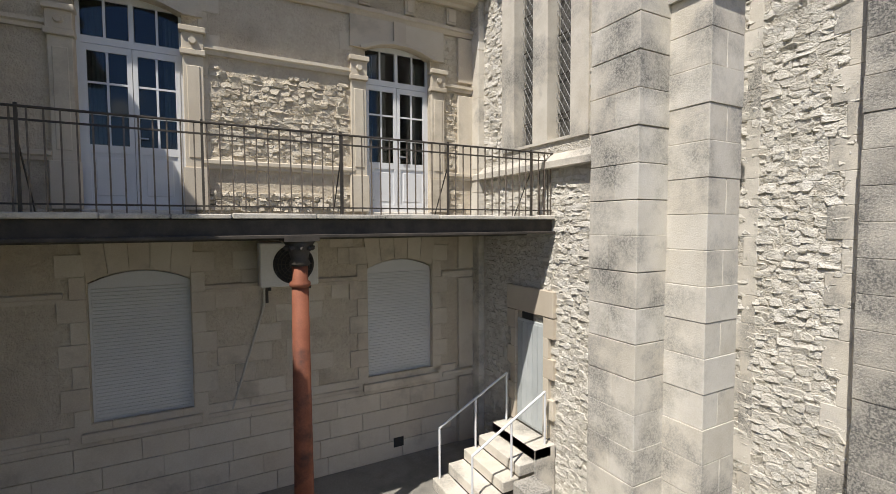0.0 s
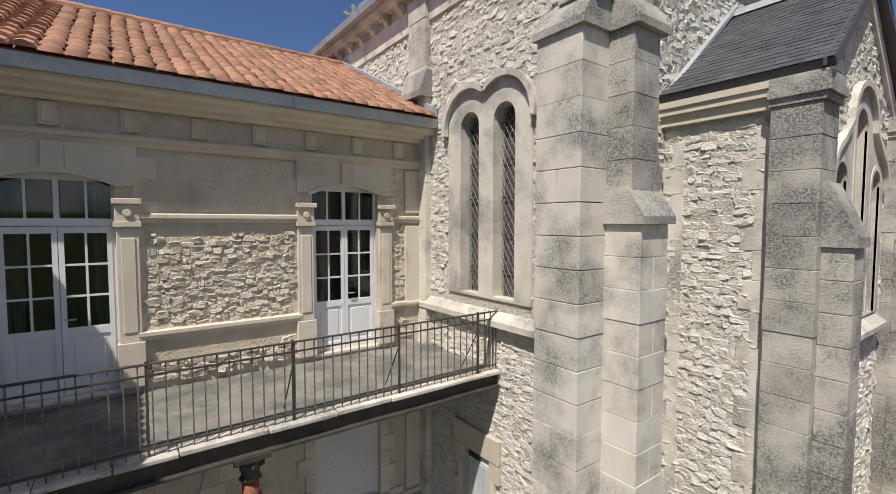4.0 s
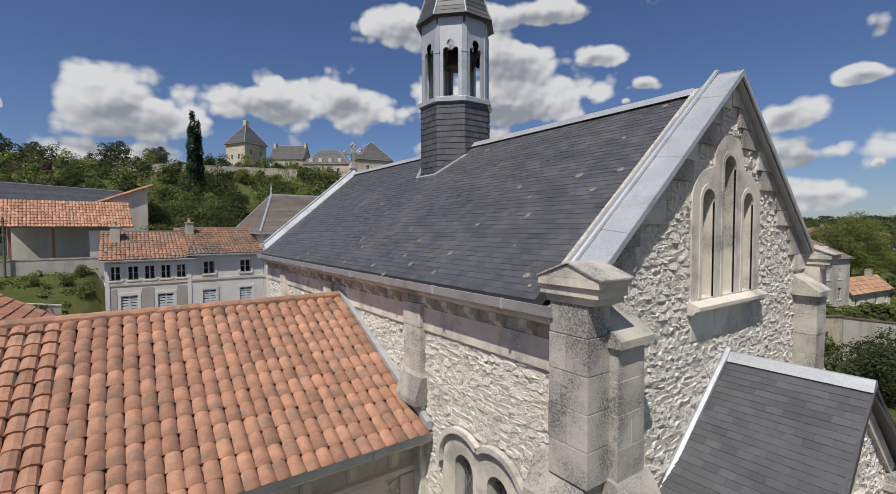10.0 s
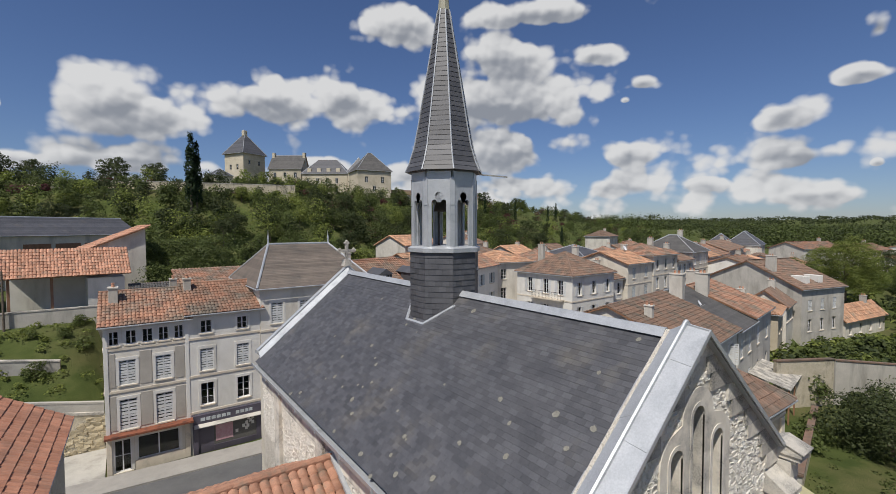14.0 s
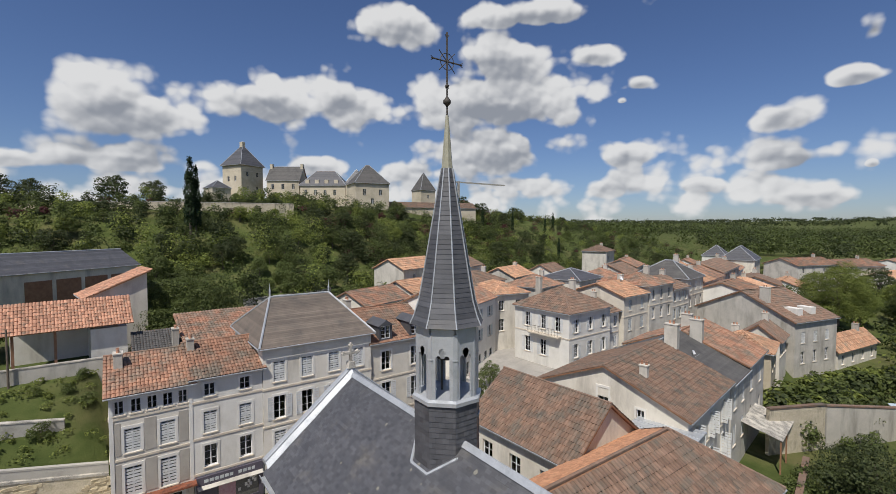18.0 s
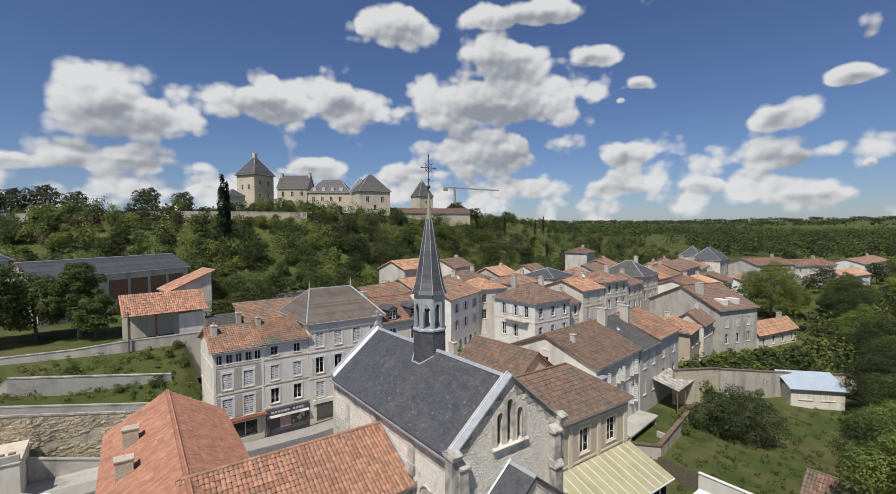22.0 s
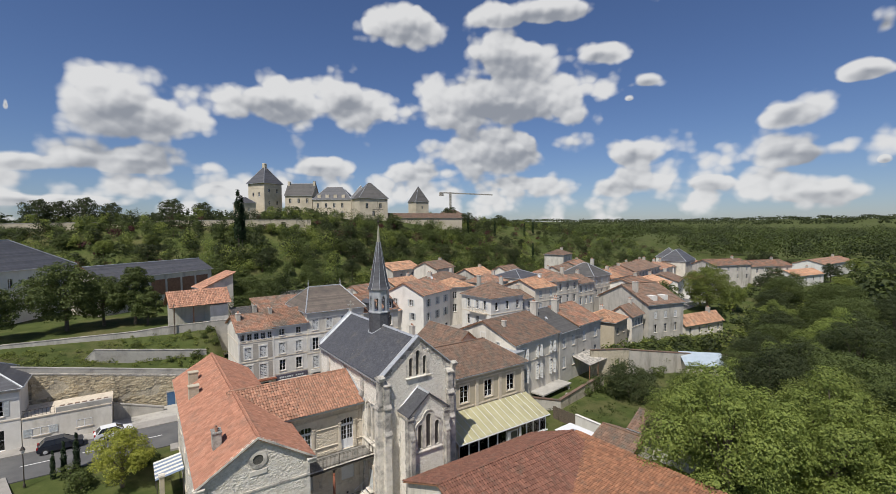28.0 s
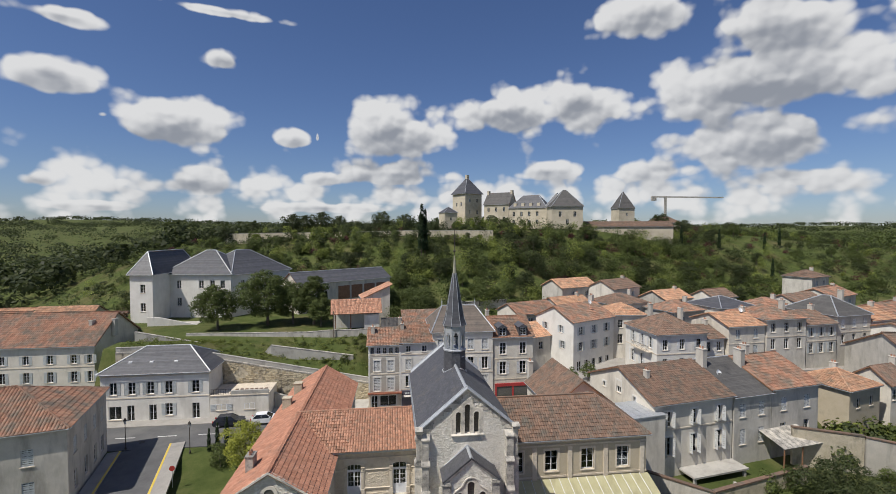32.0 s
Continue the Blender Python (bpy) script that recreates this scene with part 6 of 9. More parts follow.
# rubble infill between the doors
RUBBLE_T = surf("tan_rubble_stone", (0.60, 0.53, 0.42), (0.72, 0.65, 0.53), 5.0, 0.95, 34, 1.0, 0.03, vary=0.1, island=0.12, speck=((0.34, 0.29, 0.22), 26.0, 1.2, 0.5, 0.72))
rubble(wing, (0.12, WY, 4.98 - GND), (1, 0, 0), (0, -1, 0), 2.1, 2.5, lambda u, v: 0.02 < u < 2.1 and (v < 1.3 + 0.2 * noise.noise((u * 3, 1.5, 0)) + 0.1 * u), apart=160, seed=15, row=0.075, proud=0.022, mat_=RUBBLE_T)
rubble(wing, (0.0, WY, 4.22 - GND), (1, 0, 0), (0, -1, 0), 2.2, 0.62, lambda u, v: v < 0.3 + 0.2 * noise.noise((u * 2.2, 7, 0)), seed=16, row=0.08, proud=0.05, mat_=RUBBLE_T)
rubble(wing, (4.1, WY, 4.3 - GND), (1, 0, 0), (0, -1, 0), 0.32, 3.2, lambda u, v: not 0.5 < v < 0.75 and not 2.2 < v < 2.5, seed=17, mat_=RUBBLE_T)

# French doors
for c, w in DOORS:
    d = thing("french_door", "white double door with small panes under a fanlight", "door", (c, WY + 0.12, 4.2))
    bm = bmesh.new()
    f = 0.045
    for x0, x1, z0, z1 in ((-w / 2, -w / 2 + f, 0, 2.93), (w / 2 - f, w / 2, 0, 2.93), (-w / 2 + f, w / 2 - f, 2.32, 2.42), (-w / 2 + f, w / 2 - f, 2.93, 3.06), (-0.03, 0.03, 2.42, 2.93)):
        box(bm, x0, 0, z0, x1, 0.07, z1)
    part("door_frame", bm, WHITE, d)
    for s in (-1, 1):
        x0, x1 = (-w / 2 + f, -0.004) if s < 0 else (0.004, w / 2 - f)
        bm = bmesh.new()
        g = 0.06
        box(bm, x0, -0.01, 0.02, x0 + g, 0.05, 2.31)
        box(bm, x1 - g, -0.01, 0.02, x1, 0.05, 2.31)
        box(bm, x0 + g, -0.01, 2.22, x1 - g, 0.05, 2.31)
        box(bm, x0 + g, -0.01, 0.82, x1 - g, 0.05, 0.93)
        box(bm, x0 + g, -0.01, 0.02, x1 - g, 0.05, 0.16)
        box(bm, x0 + g, 0.01, 0.16, x1 - g, 0.04, 0.82)
        box(bm, x0 + g + 0.06, 0.0, 0.22, x1 - g - 0.06, 0.02, 0.76, bevel=0.008)
        for i in (1, 2):
            z = 0.93 + 1.29 * i / 3
            box(bm, x0 + g, 0.0, z - 0.014, x1 - g, 0.04, z + 0.014)
        xm = (x0 + x1) / 2
        box(bm, xm - 0.014, 0.001, 0.93, xm + 0.014, 0.039, 2.22)
        leaf = part("door_leaf", bm, WHITE, d)
        part("pane", boxes((x0 + g, 0.016, 0.93, x1 - g, 0.022, 2.22)), GLASS, leaf)
        fan0, fan1 = (-w / 2 + f, -0.04) if s < 0 else (0.04, w / 2 - f)
        part("fanlight_pane", boxes((fan0, 0.03, 2.42, fan1, 0.036, 2.93)), GLASS, d)
        xm = (fan0 + fan1) / 2
        part("fanlight_bar", boxes((xm - 0.014, 0.0, 2.42, xm + 0.014, 0.06, 2.93)), WHITE, d)
    bm = bmesh.new()
    tube(bm, (0.05, -0.06, 1.05), (0.17, -0.06, 1.05), 0.011, n=6)
    tube(bm, (0.05, -0.06, 1.05), (0.05, 0.0, 1.05), 0.011, n=6)
    part("door_handle", bm, ZINC, d)
    part("threshold", boxes((-w / 2 - 0.02, -0.16, -0.04, w / 2 + 0.02, 0.06, 0.018), bevel=0.008), STONE, d)
    # curtain behind the glass
    cur = bmesh.new()
    for s in (-1, 1):
        pts = []
        for i in range(15):
            x = s * (w / 2 - 0.04 - 0.22 * i / 14)
            pts.append((x, 0.22 + 0.025 * math.sin(i * 1.9)))
        for (a, b), (e, g) in zip(pts, pts[1:]):
            vv = [cur.verts.new(p) for p in ((a, b, 0.1), (e, g, 0.1), (e, g, 2.9), (a, b, 2.9))]
            cur.faces.new(vv)
    part("curtain", cur, PLASTER_W, d)

# roller shutters, closed
for c, w in SHUTS:
    d = thing("roller_shutter", "closed white roller shutter in a stone window opening", "shutter", (c, WY + 0.08, 1.12), group="ground floor shutters")
    n = 38
    me = cached(("slat", round(w, 2)), lambda: to_mesh("slat", boxes((-w / 2 + 0.02, 0, 0.0, w / 2 - 0.02, 0.022, 0.050), bevel=0.007), SHUTTER))
    for i in range(n):
        share("slat", me, d, pose(0, 0, 0.03 + i * 0.0515))
    bm = bmesh.new()
    prism(bm, [(-w / 2 + 0.004, 1.99)] + [(t * (w / 2 - 0.004), 2.06 + 0.16 * (1 - t * t)) for t in (-1, -0.75, -0.5, -0.25, 0, 0.25, 0.5, 0.75, 1)] + [(w / 2 - 0.004, 1.99)], "y", -0.01, 0.06)
    part("shutter_box", bm, SHUTTER, d)
    part("guide", boxes((-w / 2, -0.012, 0.0, -w / 2 + 0.03, 0.05, 1.99)), SHUTTER, d)
    part("guide", boxes((w / 2 - 0.03, -0.012, 0.0, w / 2, 0.05, 1.99)), SHUTTER, d)
    part("bottom_bar", boxes((-w / 2 + 0.02, -0.004, 0.0, w / 2 - 0.02, 0.03, 0.03)), SHUTTER, d)

# balcony slab, edge beam, railing, cast column
bal = thing("balcony", "long balcony with worn mortar floor and dark iron edge beam", "balcony", (0, 0, 3.86))
part("slab", boxes((WX0, 5.66, 0.06, WX1 - 0.02, WY - 0.02, 0.25)), surf("balcony_floor", (0.15, 0.145, 0.13), (0.27, 0.255, 0.23), 2.5, 0.92, 30, 0.5, 0.01, (0.12, 0.12, 0.11), 1.4, (0.48, 0.6)), bal)
part("edge_beam", boxes((WX0, 5.56, 0.0, WX1, 5.65, 0.2), (WX0, 5.48, -0.02, WX1, 5.56, 0.02), bevel=0.006), IRON, bal, "dark rusted iron beam")
rng = random.Random(4)
x = WX0
while x < WX1 - 0.1:
    w = rng.uniform(0.5, 0.95)
    y = 5.47 + rng.uniform(0, 0.03)
    part("edge_stone", boxes((x + 0.005, y, 0.205, min(x + w, WX1) - 0.005, 5.72, 0.262 + rng.uniform(-0.008, 0.008)), bevel=0.01), STONE, bal)
    x += w
for yy in (6.2, 6.9):
    part("joist", boxes((WX0, yy, -0.06, WX1, yy + 0.1, 0.058)), IRON, bal)
rail = thing("railing", "rusty wrought iron balcony railing with square bars", "railing", (0, 5.58, 4.11))
part("top_rail", boxes((WX0, -0.022, 0.98, WX1 + 0.02, 0.022, 1.0), bevel=0.004), IRON, rail)
part("upper_rail", boxes((WX0, -0.012, 0.86, WX1, 0.012, 0.878)), IRON, rail)
part("bottom_rail", boxes((WX0, -0.012, 0.085, WX1, 0.012, 0.103)), IRON, rail)
bar = to_mesh("bar", boxes((-0.007, -0.007, 0.0, 0.007, 0.007, 0.98)), surf("rusty_bar", (0.10, 0.08, 0.065), (0.24, 0.20, 0.16), 14, 0.75, 60, 0.3, 0.002, metal=0.2))
post = to_mesh("post", boxes((-0.013, -0.013, -0.1, 0.013, 0.013, 1.02)), IRON)
n = 64
for i in range(n):
    x = WX0 + 0.1 + (WX1 - WX0 - 0.12) * i / (n - 1)
    share("bar", bar, rail, pose(x, 0, 0, 0, 0, 0))
for x in (-2.9, -1.5, 0.0, 1.5, 3.0, 4.45):
    share("post", post, rail, pose(x, 0, 0))
    bm = bmesh.new()
    tube(bm, (x, 0, 0.7), (x, 0.42, 0.02), 0.009, n=5)
    part("brace", bm, IRON, rail)
for i in range(3):
    y = 0.07 + i * 0.1
    share("bar", bar, rail, pose(WX1 - 0.02, y, 0))
col = thing("iron_column", "rust-red painted cast iron column under the balcony", "column", (1.0, 5.66, GND))
H = 3.86 - GND
for nm, prof in (("base", [(0.2, 0), (0.2, 0.12), (0.15, 0.16), (0.16, 0.22), (0.13, 0.26)]), ("shaft", [(0.125, 0.26), (0.115, 1.6), (0.10, H - 0.62)]), ("collar", [(0.10, H - 0.62), (0.125, H - 0.6), (0.125, H - 0.56), (0.095, H - 0.53), (0.095, H - 0.36)]), ("capital", [(0.095, H - 0.36), (0.13, H - 0.33), (0.10, H - 0.28), (0.13, H - 0.15), (0.19, H - 0.06)])):
    bm = bmesh.new()
    lathe(bm, prof, 18, (0, 0, 0), 0, True)
    if nm == "capital":
        box(bm, -0.2, -0.2, H - 0.06, 0.2, 0.2, H)
        for a in range(8):
            t = a * math.pi / 4
            bmesh.ops.create_icosphere(bm, subdivisions=1, radius=0.04, matrix=pose(0.15 * math.cos(t), 0.15 * math.sin(t), H - 0.14))
    part(nm, bm, RUST if nm != "capital" else IRON, col)

# air conditioner on brackets
ac = thing("air_conditioner", "boxy cream outdoor air conditioner with round fan grille", "air conditioner", (1.16, WY - 0.44, 2.98))
part("casing", boxes((-0.44, 0, 0.05, 0.44, 0.34, 0.74), bevel=0.02), PLASTER_W, ac)
bm = bmesh.new()
for r in (0.07, 0.13, 0.19, 0.24, 0.29):
    for i in range(20):
        a, b = 2 * math.pi * i / 20, 2 * math.pi * (i + 1) / 20
        tube(bm, (0.06 + r * math.cos(a), -0.012, 0.40 + r * math.sin(a)), (0.06 + r * math.cos(b), -0.012, 0.40 + r * math.sin(b)), 0.006, n=4)
for i in range(8):
    a = math.pi * i / 8
    tube(bm, (0.06 - 0.29 * math.cos(a), -0.014, 0.40 - 0.29 * math.sin(a)), (0.06 + 0.29 * math.cos(a), -0.014, 0.40 + 0.29 * math.sin(a)), 0.005, n=4)
part("fan_grille", bm, IRON, ac)
# black disc on the casing paints the shade behind the fan grille
bm = bmesh.new()
bmesh.ops.create_cone(bm, cap_ends=True, segments=28, radius1=0.31, radius2=0.31, depth=0.008, matrix=pose(0.06, -0.002, 0.40, 90))
part("fan_opening", bm, DARK, ac)
for x in (-0.3, 0.3):
    part("bracket", boxes((x - 0.02, 0.0, 0.0, x + 0.02, 0.44, 0.05), (x - 0.02, 0.40, -0.25, x + 0.02, 0.44, 0.0)), IRON, ac)
bm = bmesh.new()
tube(bm, (-0.35, 0.3, 0.1), (-0.35, 0.42, -0.3), 0.02, n=6)
tube(bm, (-0.35, 0.42, -0.3), (-0.85, 0.42, -1.9), 0.018, n=6)
part("pipe", bm, PLASTER_G, ac)

# small door, steps and handrails at the chapel's side
sd = thing("side_door", "grey-blue painted plank door in the chapel wall", "door", (X0 - 0.02, 6.08, 0.5))
part("leaf", boxes((-0.01, -0.36, 0, 0.05, 0.36, 1.85), bevel=0.008), GREYPAINT, sd)
for i in range(5):
    part("plank", boxes((-0.022, -0.34 + i * 0.138, 0.04, -0.011, -0.34 + i * 0.138 + 0.128, 1.8), bevel=0.003), GREYPAINT, sd)
for s in (-1, 1):
    y0, y1 = sorted((s * 0.37, s * 0.62))
    for i in range(6):
        a = 0.0 if i % 2 else -0.1 * s
        ya, yb = sorted((s * 0.37, s * (0.62 if i % 2 else 0.5)))
        block(sd, -0.05, ya, i * 0.33, 0.03, yb, (i + 1) * 0.33, DRESS, "jamb_stone")
part("lintel", boxes((-0.06, -0.62, 1.99, 0.03, 0.62, 2.42), bevel=0.012), DRESS, sd)
# black strip over the leaf, painted for the shade in a vent slot
part("vent", boxes((-0.03, -0.1, 1.86, -0.02, 0.2, 1.98)), DARK, sd)
st = thing("stone_steps", "pale worn stone steps up to the small door", "steps", (X0, 6.05, GND))
for i in range(5):
    part("step", boxes((-0.45 - (4 - i) * 0.30, -0.62, i * 0.175, -0.12 if i == 4 else -0.45 - (3 - i) * 0.30, 0.55, (i + 1) * 0.175), bevel=0.012), STONE, st)
part("landing", boxes((-0.45, -0.62, 0.0, -0.03, 0.55, 0.876), bevel=0.012), STONE, st)
for y in (-0.56, 0.48):
    hr = thing("handrail", "thin white tubular metal handrail beside the steps", "handrail", (X0, 6.05 + y, GND), group="step handrails")
    for x, z in ((-1.55, 0.175), (-0.85, 0.52), (-0.2, 0.88)):
        bm = bmesh.new()
        tube(bm, (x, 0, z), (x, 0, z + 0.86), 0.018, n=8)
        part("upright", bm, WHITE, hr)
    bm = bmesh.new()
    tube(bm, (-1.55, 0, 1.03), (-0.2, 0, 1.74), 0.02, n=8)
    part("rail", bm, WHITE, hr)
pl = thing("stone_block", "square weathered stone block on a rough base by the steps", "stone block", (3.9, 4.85, GND))
part("base_stone", boxes((-0.3, -0.3, 0, 0.35, 0.3, 0.5), bevel=0.05), STONE_D, pl)
part("top_stone", boxes((-0.18, -0.2, 0.5, 0.22, 0.2, 0.78), bevel=0.03), STONE_D, pl)
yard = new("courtyard", to_mesh("courtyard", boxes((-2.95, 0.5, GND - 0.2, 14.0, 7.83, GND)), surf("courtyard_surface", (0.24, 0.225, 0.20), (0.33, 0.31, 0.275), 0.8, 0.93, 30, 0.5, 0.01, (0.14, 0.135, 0.12), 0.6, (0.5, 0.7))))
tagged(yard, "worn grey courtyard surface between the buildings", "pavement", kind="structure")
# ---- the long building beside the wing ----
LW = -1.2
root = house("long school building with red tile roof and white rubble gable", (-10.0, 1.0, GND), LW, 7.3, 25.8, 8.75, "gable_y", 2.25, [], MORTAR, TILE_L, over=0.28, name="school_building", cat="building")
rubble(root, (0, 0, 0.0), (1, 0, 0), (0, -1, 0), 7.3, 11.0, lambda u, v: 0.5 < u < 6.8 and v < 8.6 + 2.25 * (1 - abs(u - 3.65) / 3.65) and math.hypot(u - 3.65, v - 9.35) > 0.8 and not 7.1 < v < 7.3, seed=41, row=0.13, proud=0.012)
quoins(root, 0, 0, 0, 8.5, 1, 1, STONE)
quoins(root, 7.3, 0, 0, 8.5, -1, 1, STONE)
bm = bmesh.new()


def lw3(u, v, out):
    return Vector((u, -out, v))


arch_band(bm, lw3, 3.65, 9.35, 0.36, 0.62, -0.05, 0.07, None, 24, 0, 2 * math.pi - 0.001)
oc = part("round_window", bm, STONE, root, "round window in a moulded stone ring")
bm = bmesh.new()
bmesh.ops.create_cone(bm, cap_ends=True, segments=24, radius1=0.37, radius2=0.37, depth=0.02, matrix=pose(3.65, -0.012, 9.35, 90))
part("pane", bm, LEADGLASS, oc)
part("apron_stone", boxes((3.05, -0.06, 8.25, 4.25, 0.01, 8.6), bevel=0.02), STONE, root)
part("string_course", boxes((-0.02, -0.07, 7.12, 7.32, 0.0, 7.28), bevel=0.01), STONE, root)
bm = bmesh.new()
prism(bm, [(-0.5, 8.35), (3.65, 10.93), (7.8, 8.35), (7.8, 8.5), (3.65, 11.1), (-0.5, 8.5)], "y", -0.3, -0.02)
part("verge", bm, STONE, root)
for x in (-0.42, 7.1):
    part("kneeler", boxes((x, -0.34, 8.1, x + 0.62, 0.2, 8.36), (x - 0.04, -0.38, 8.36, x + 0.66, 0.22, 8.48), bevel=0.015), STONE, root)
chimney(root, 1.0, 16.5, 8.9, 10.55, 0.9, 0.7, OLDWALL, 0)
chimney(root, 1.3, 20.5, 9.2, 10.8, 0.9, 0.7, OLDWALL, 0)
chimney(root, 1.4, 3.2, 9.2, 10.9, 0.6, 0.9, STONE_D, 2)
for i in range(5):
    window(root, pose(0, 24 - i * 4.6, 5.0, 0, 0, -90), 1.1, 1.9, 3, "", deep=0.05)
    window(root, pose(0, 24 - i * 4.6, 1.3, 0, 0, -90), 1.1, 1.9, 3, "", deep=0.05)
# blue-framed glazed canopy, lean-to and post on the street side
can = thing("canopy", "blue and white striped sheet canopy on thin posts", "canopy", (-12.1, 16.3, GND))
BLUESTRIPE = surf("blue_grey_sheet", (0.16, 0.21, 0.30), (0.22, 0.27, 0.36), 1, 0.5, 30, 0.1, 0.003)
for i in range(10):
    bm = bmesh.new()
    prism(bm, [(0, 2.55), (2.35, 2.95), (2.35, 2.98), (0, 2.58)], "y", i * 0.4, i * 0.4 + 0.385)
    part("sheet", bm, PLASTER_W if i % 2 else BLUESTRIPE, can)
for x, y in ((0.1, 0.1), (0.1, 3.8), (2.2, 0.1), (2.2, 3.8)):
    part("post", boxes((x, y, 0, x + 0.08, y + 0.08, 2.5)), IRON, can)
pst = thing("gate_post", "tall pale stone gate post with a cap", "post", (-11.6, 15.7, GND))
part("shaft", boxes((-0.2, -0.2, 0, 0.2, 0.2, 3.1), bevel=0.02), PLASTER_T, pst)
part("cap", boxes((-0.27, -0.27, 3.1, 0.27, 0.27, 3.3), bevel=0.03), STONE, pst)

# ---- the annex on the far side of the chapel, with its sun room ----
AX = 12.6
an = house("tan plastered annex with stone trim and brown tile roof", (AX, 8.15, GND), 0, 14.6, 7.6, 8.95, "hip_r", 2.5, [("f", (1.6, 5.0, 8.6, 12.2), 5.55, 1.25, 2.0, 3, "")], PLASTER_T, TILE_O, name="annex", cat="building", surround=DRESS, band=(4.95, 7.95), over=0.35, hip_in=3.7, tile_back=TILE_B)
for x in (0.0, 3.1, 6.6, 10.2, 13.95):
    part("pilaster", boxes((x, -0.09, 0.0, x + 0.45, 0.0, 7.9), bevel=0.012), DRESS, an)
part("cornice", boxes((-0.02, -0.26, 8.55, 14.42, 0.0, 8.75), (-0.02, -0.16, 8.38, 14.42, 0.0, 8.55), bevel=0.012), DRESS, an)
for i in range(19):
    part("bracket", boxes((0.3 + i * 0.75, -0.2, 8.39, 0.42 + i * 0.75, -0.161, 8.545)), DRESS, an)
house("brown-tiled back range behind the chapel", (20.6, 15.9, GND), 2, 7.0, 8.7, 8.75, "gable_y", 2.7, [("l", (1.6, 4.2, 6.8), 5.6, 1.0, 1.8, 3, ""), ("l", (1.6, 4.2, 6.8), 1.6, 1.0, 1.8, 3, "")], PLASTER, TILE_O, name="back_range", cat="building", chims=((0.6, 9.4, 8.0, 11.2),))
zn = thing("zinc_roof", "flat pale blue zinc roof of a small extension", "roof", (28.7, 13.6, 0), 9)
part("wall", boxes((0, 0, -1.5, 4.6, 4.4, 7.2)), PLASTER, zn)
part("sheet", boxes((-0.1, -0.1, 7.2, 4.7, 4.5, 7.35), bevel=0.02), ZINC, zn)
for i in range(5):
    part("seam", boxes((0.3 + i * 0.95, -0.1, 7.35, 0.35 + i * 0.95, 4.5, 7.40)), ZINC, zn)
SUNROOF = surf("yellowed_sheeting", (0.54, 0.51, 0.30), (0.64, 0.61, 0.40), 1.5, 0.5, 40, 0.15, 0.003, (0.42, 0.39, 0.24), 0.8, (0.5, 0.7), streak=(1, 0.3, 1))
st_ = SUNROOF.node_tree
s_tr, s_mx = st_.nodes.new("ShaderNodeBsdfTranslucent"), st_.nodes.new("ShaderNodeMixShader")
s_tr.inputs[0].default_value = (0.62, 0.58, 0.36, 1)
s_mx.inputs[0].default_value = 0.35
st_.links.new(st_.nodes["Principled BSDF"].outputs[0], s_mx.inputs[1])
st_.links.new(s_tr.outputs[0], s_mx.inputs[2])
st_.links.new(s_mx.outputs[0], st_.nodes["Material Output"].inputs["Surface"])
SUNGLASS = glass_mat("sun_room_glass", (0.88, 0.9, 0.9))
sun_room = thing("sun_room", "lean-to sun room with yellowed roof sheets and white window bands", "sun room", (13.8, 8.12, GND), 0)
L, D, ZB, ZT = 13.6, 3.7, 3.35, 4.75
part("base_wall", boxes((0, -D, 0, L, -D + 0.25, 1.25)), PLASTER_G, sun_room)
part("end_wall", boxes((L - 0.25, -D + 0.25, -1, L, 0, 2.6)), PLASTER_G, sun_room)
part("end_wall", boxes((0, -D + 0.25, -1, 0.25, 0, 2.6)), PLASTER_G, sun_room)
part("inner_floor", boxes((0.25, -D + 0.25, 0.1, L - 0.25, 0, 0.2)), PLASTER_T, sun_room)
n = 15
for i in range(n):
    x = L * i / n
    bm = bmesh.new()
    prism(bm, [(-D - 0.35, ZB - 0.1), (0, ZT), (0, ZT + 0.05), (-D - 0.35, ZB - 0.05)], "x", x + 0.012, x + L / n - 0.012)
    part("roof_sheet", bm, SUNROOF, sun_room)
    bm = bmesh.new()
    prism(bm, [(-D - 0.36, ZB - 0.1), (0, ZT), (0, ZT + 0.085), (-D - 0.36, ZB - 0.015)], "x", x - 0.02, x + 0.02)
    part("glazing_bar", bm, WHITE, sun_room)
part("gutter", boxes((0, -D - 0.45, ZB - 0.2, L, -D - 0.36, ZB - 0.1)), WHITE, sun_room)
for x0, x1 in ((0.3, 7.0), (9.1, L - 0.2)):
    k = 5 if x0 < 1 else 4
    for i in range(k):
        a, b = x0 + (x1 - x0) * i / k, x0 + (x1 - x0) * (i + 1) / k
        w = b - a
        fr = share("window", cached(("sw", round(w, 2)), lambda: to_mesh("window_frame", win_frame(w, 1.75, 1, False, 0.085), WHITE)), sun_room, pose((a + b) / 2, -D + 0.1, 1.26))
        share("pane", cached(("swp", round(w, 2)), lambda: to_mesh("pane", boxes((-w / 2 + 0.05, 0.02, 0.05, w / 2 - 0.05, 0.026, 1.7)), SUNGLASS)), fr, Matrix())
part("sill", boxes((0, -D - 0.08, 1.2, L, -D + 0.02, 1.27)), WHITE, sun_room)
for x in (7.05, 8.85):
    part("door_post", boxes((x, -D - 0.12, 0, x + 0.25, -D + 0.05, 2.7)), WHITE, sun_room)
part("door", boxes((7.45, -D + 0.02, 0.9, 8.7, -D + 0.08, 2.6)), WHITE, sun_room)
part("door_glass", boxes((7.6, -D + 0.0, 1.5, 8.55, -D + 0.018, 2.5)), LEADGLASS, sun_room)
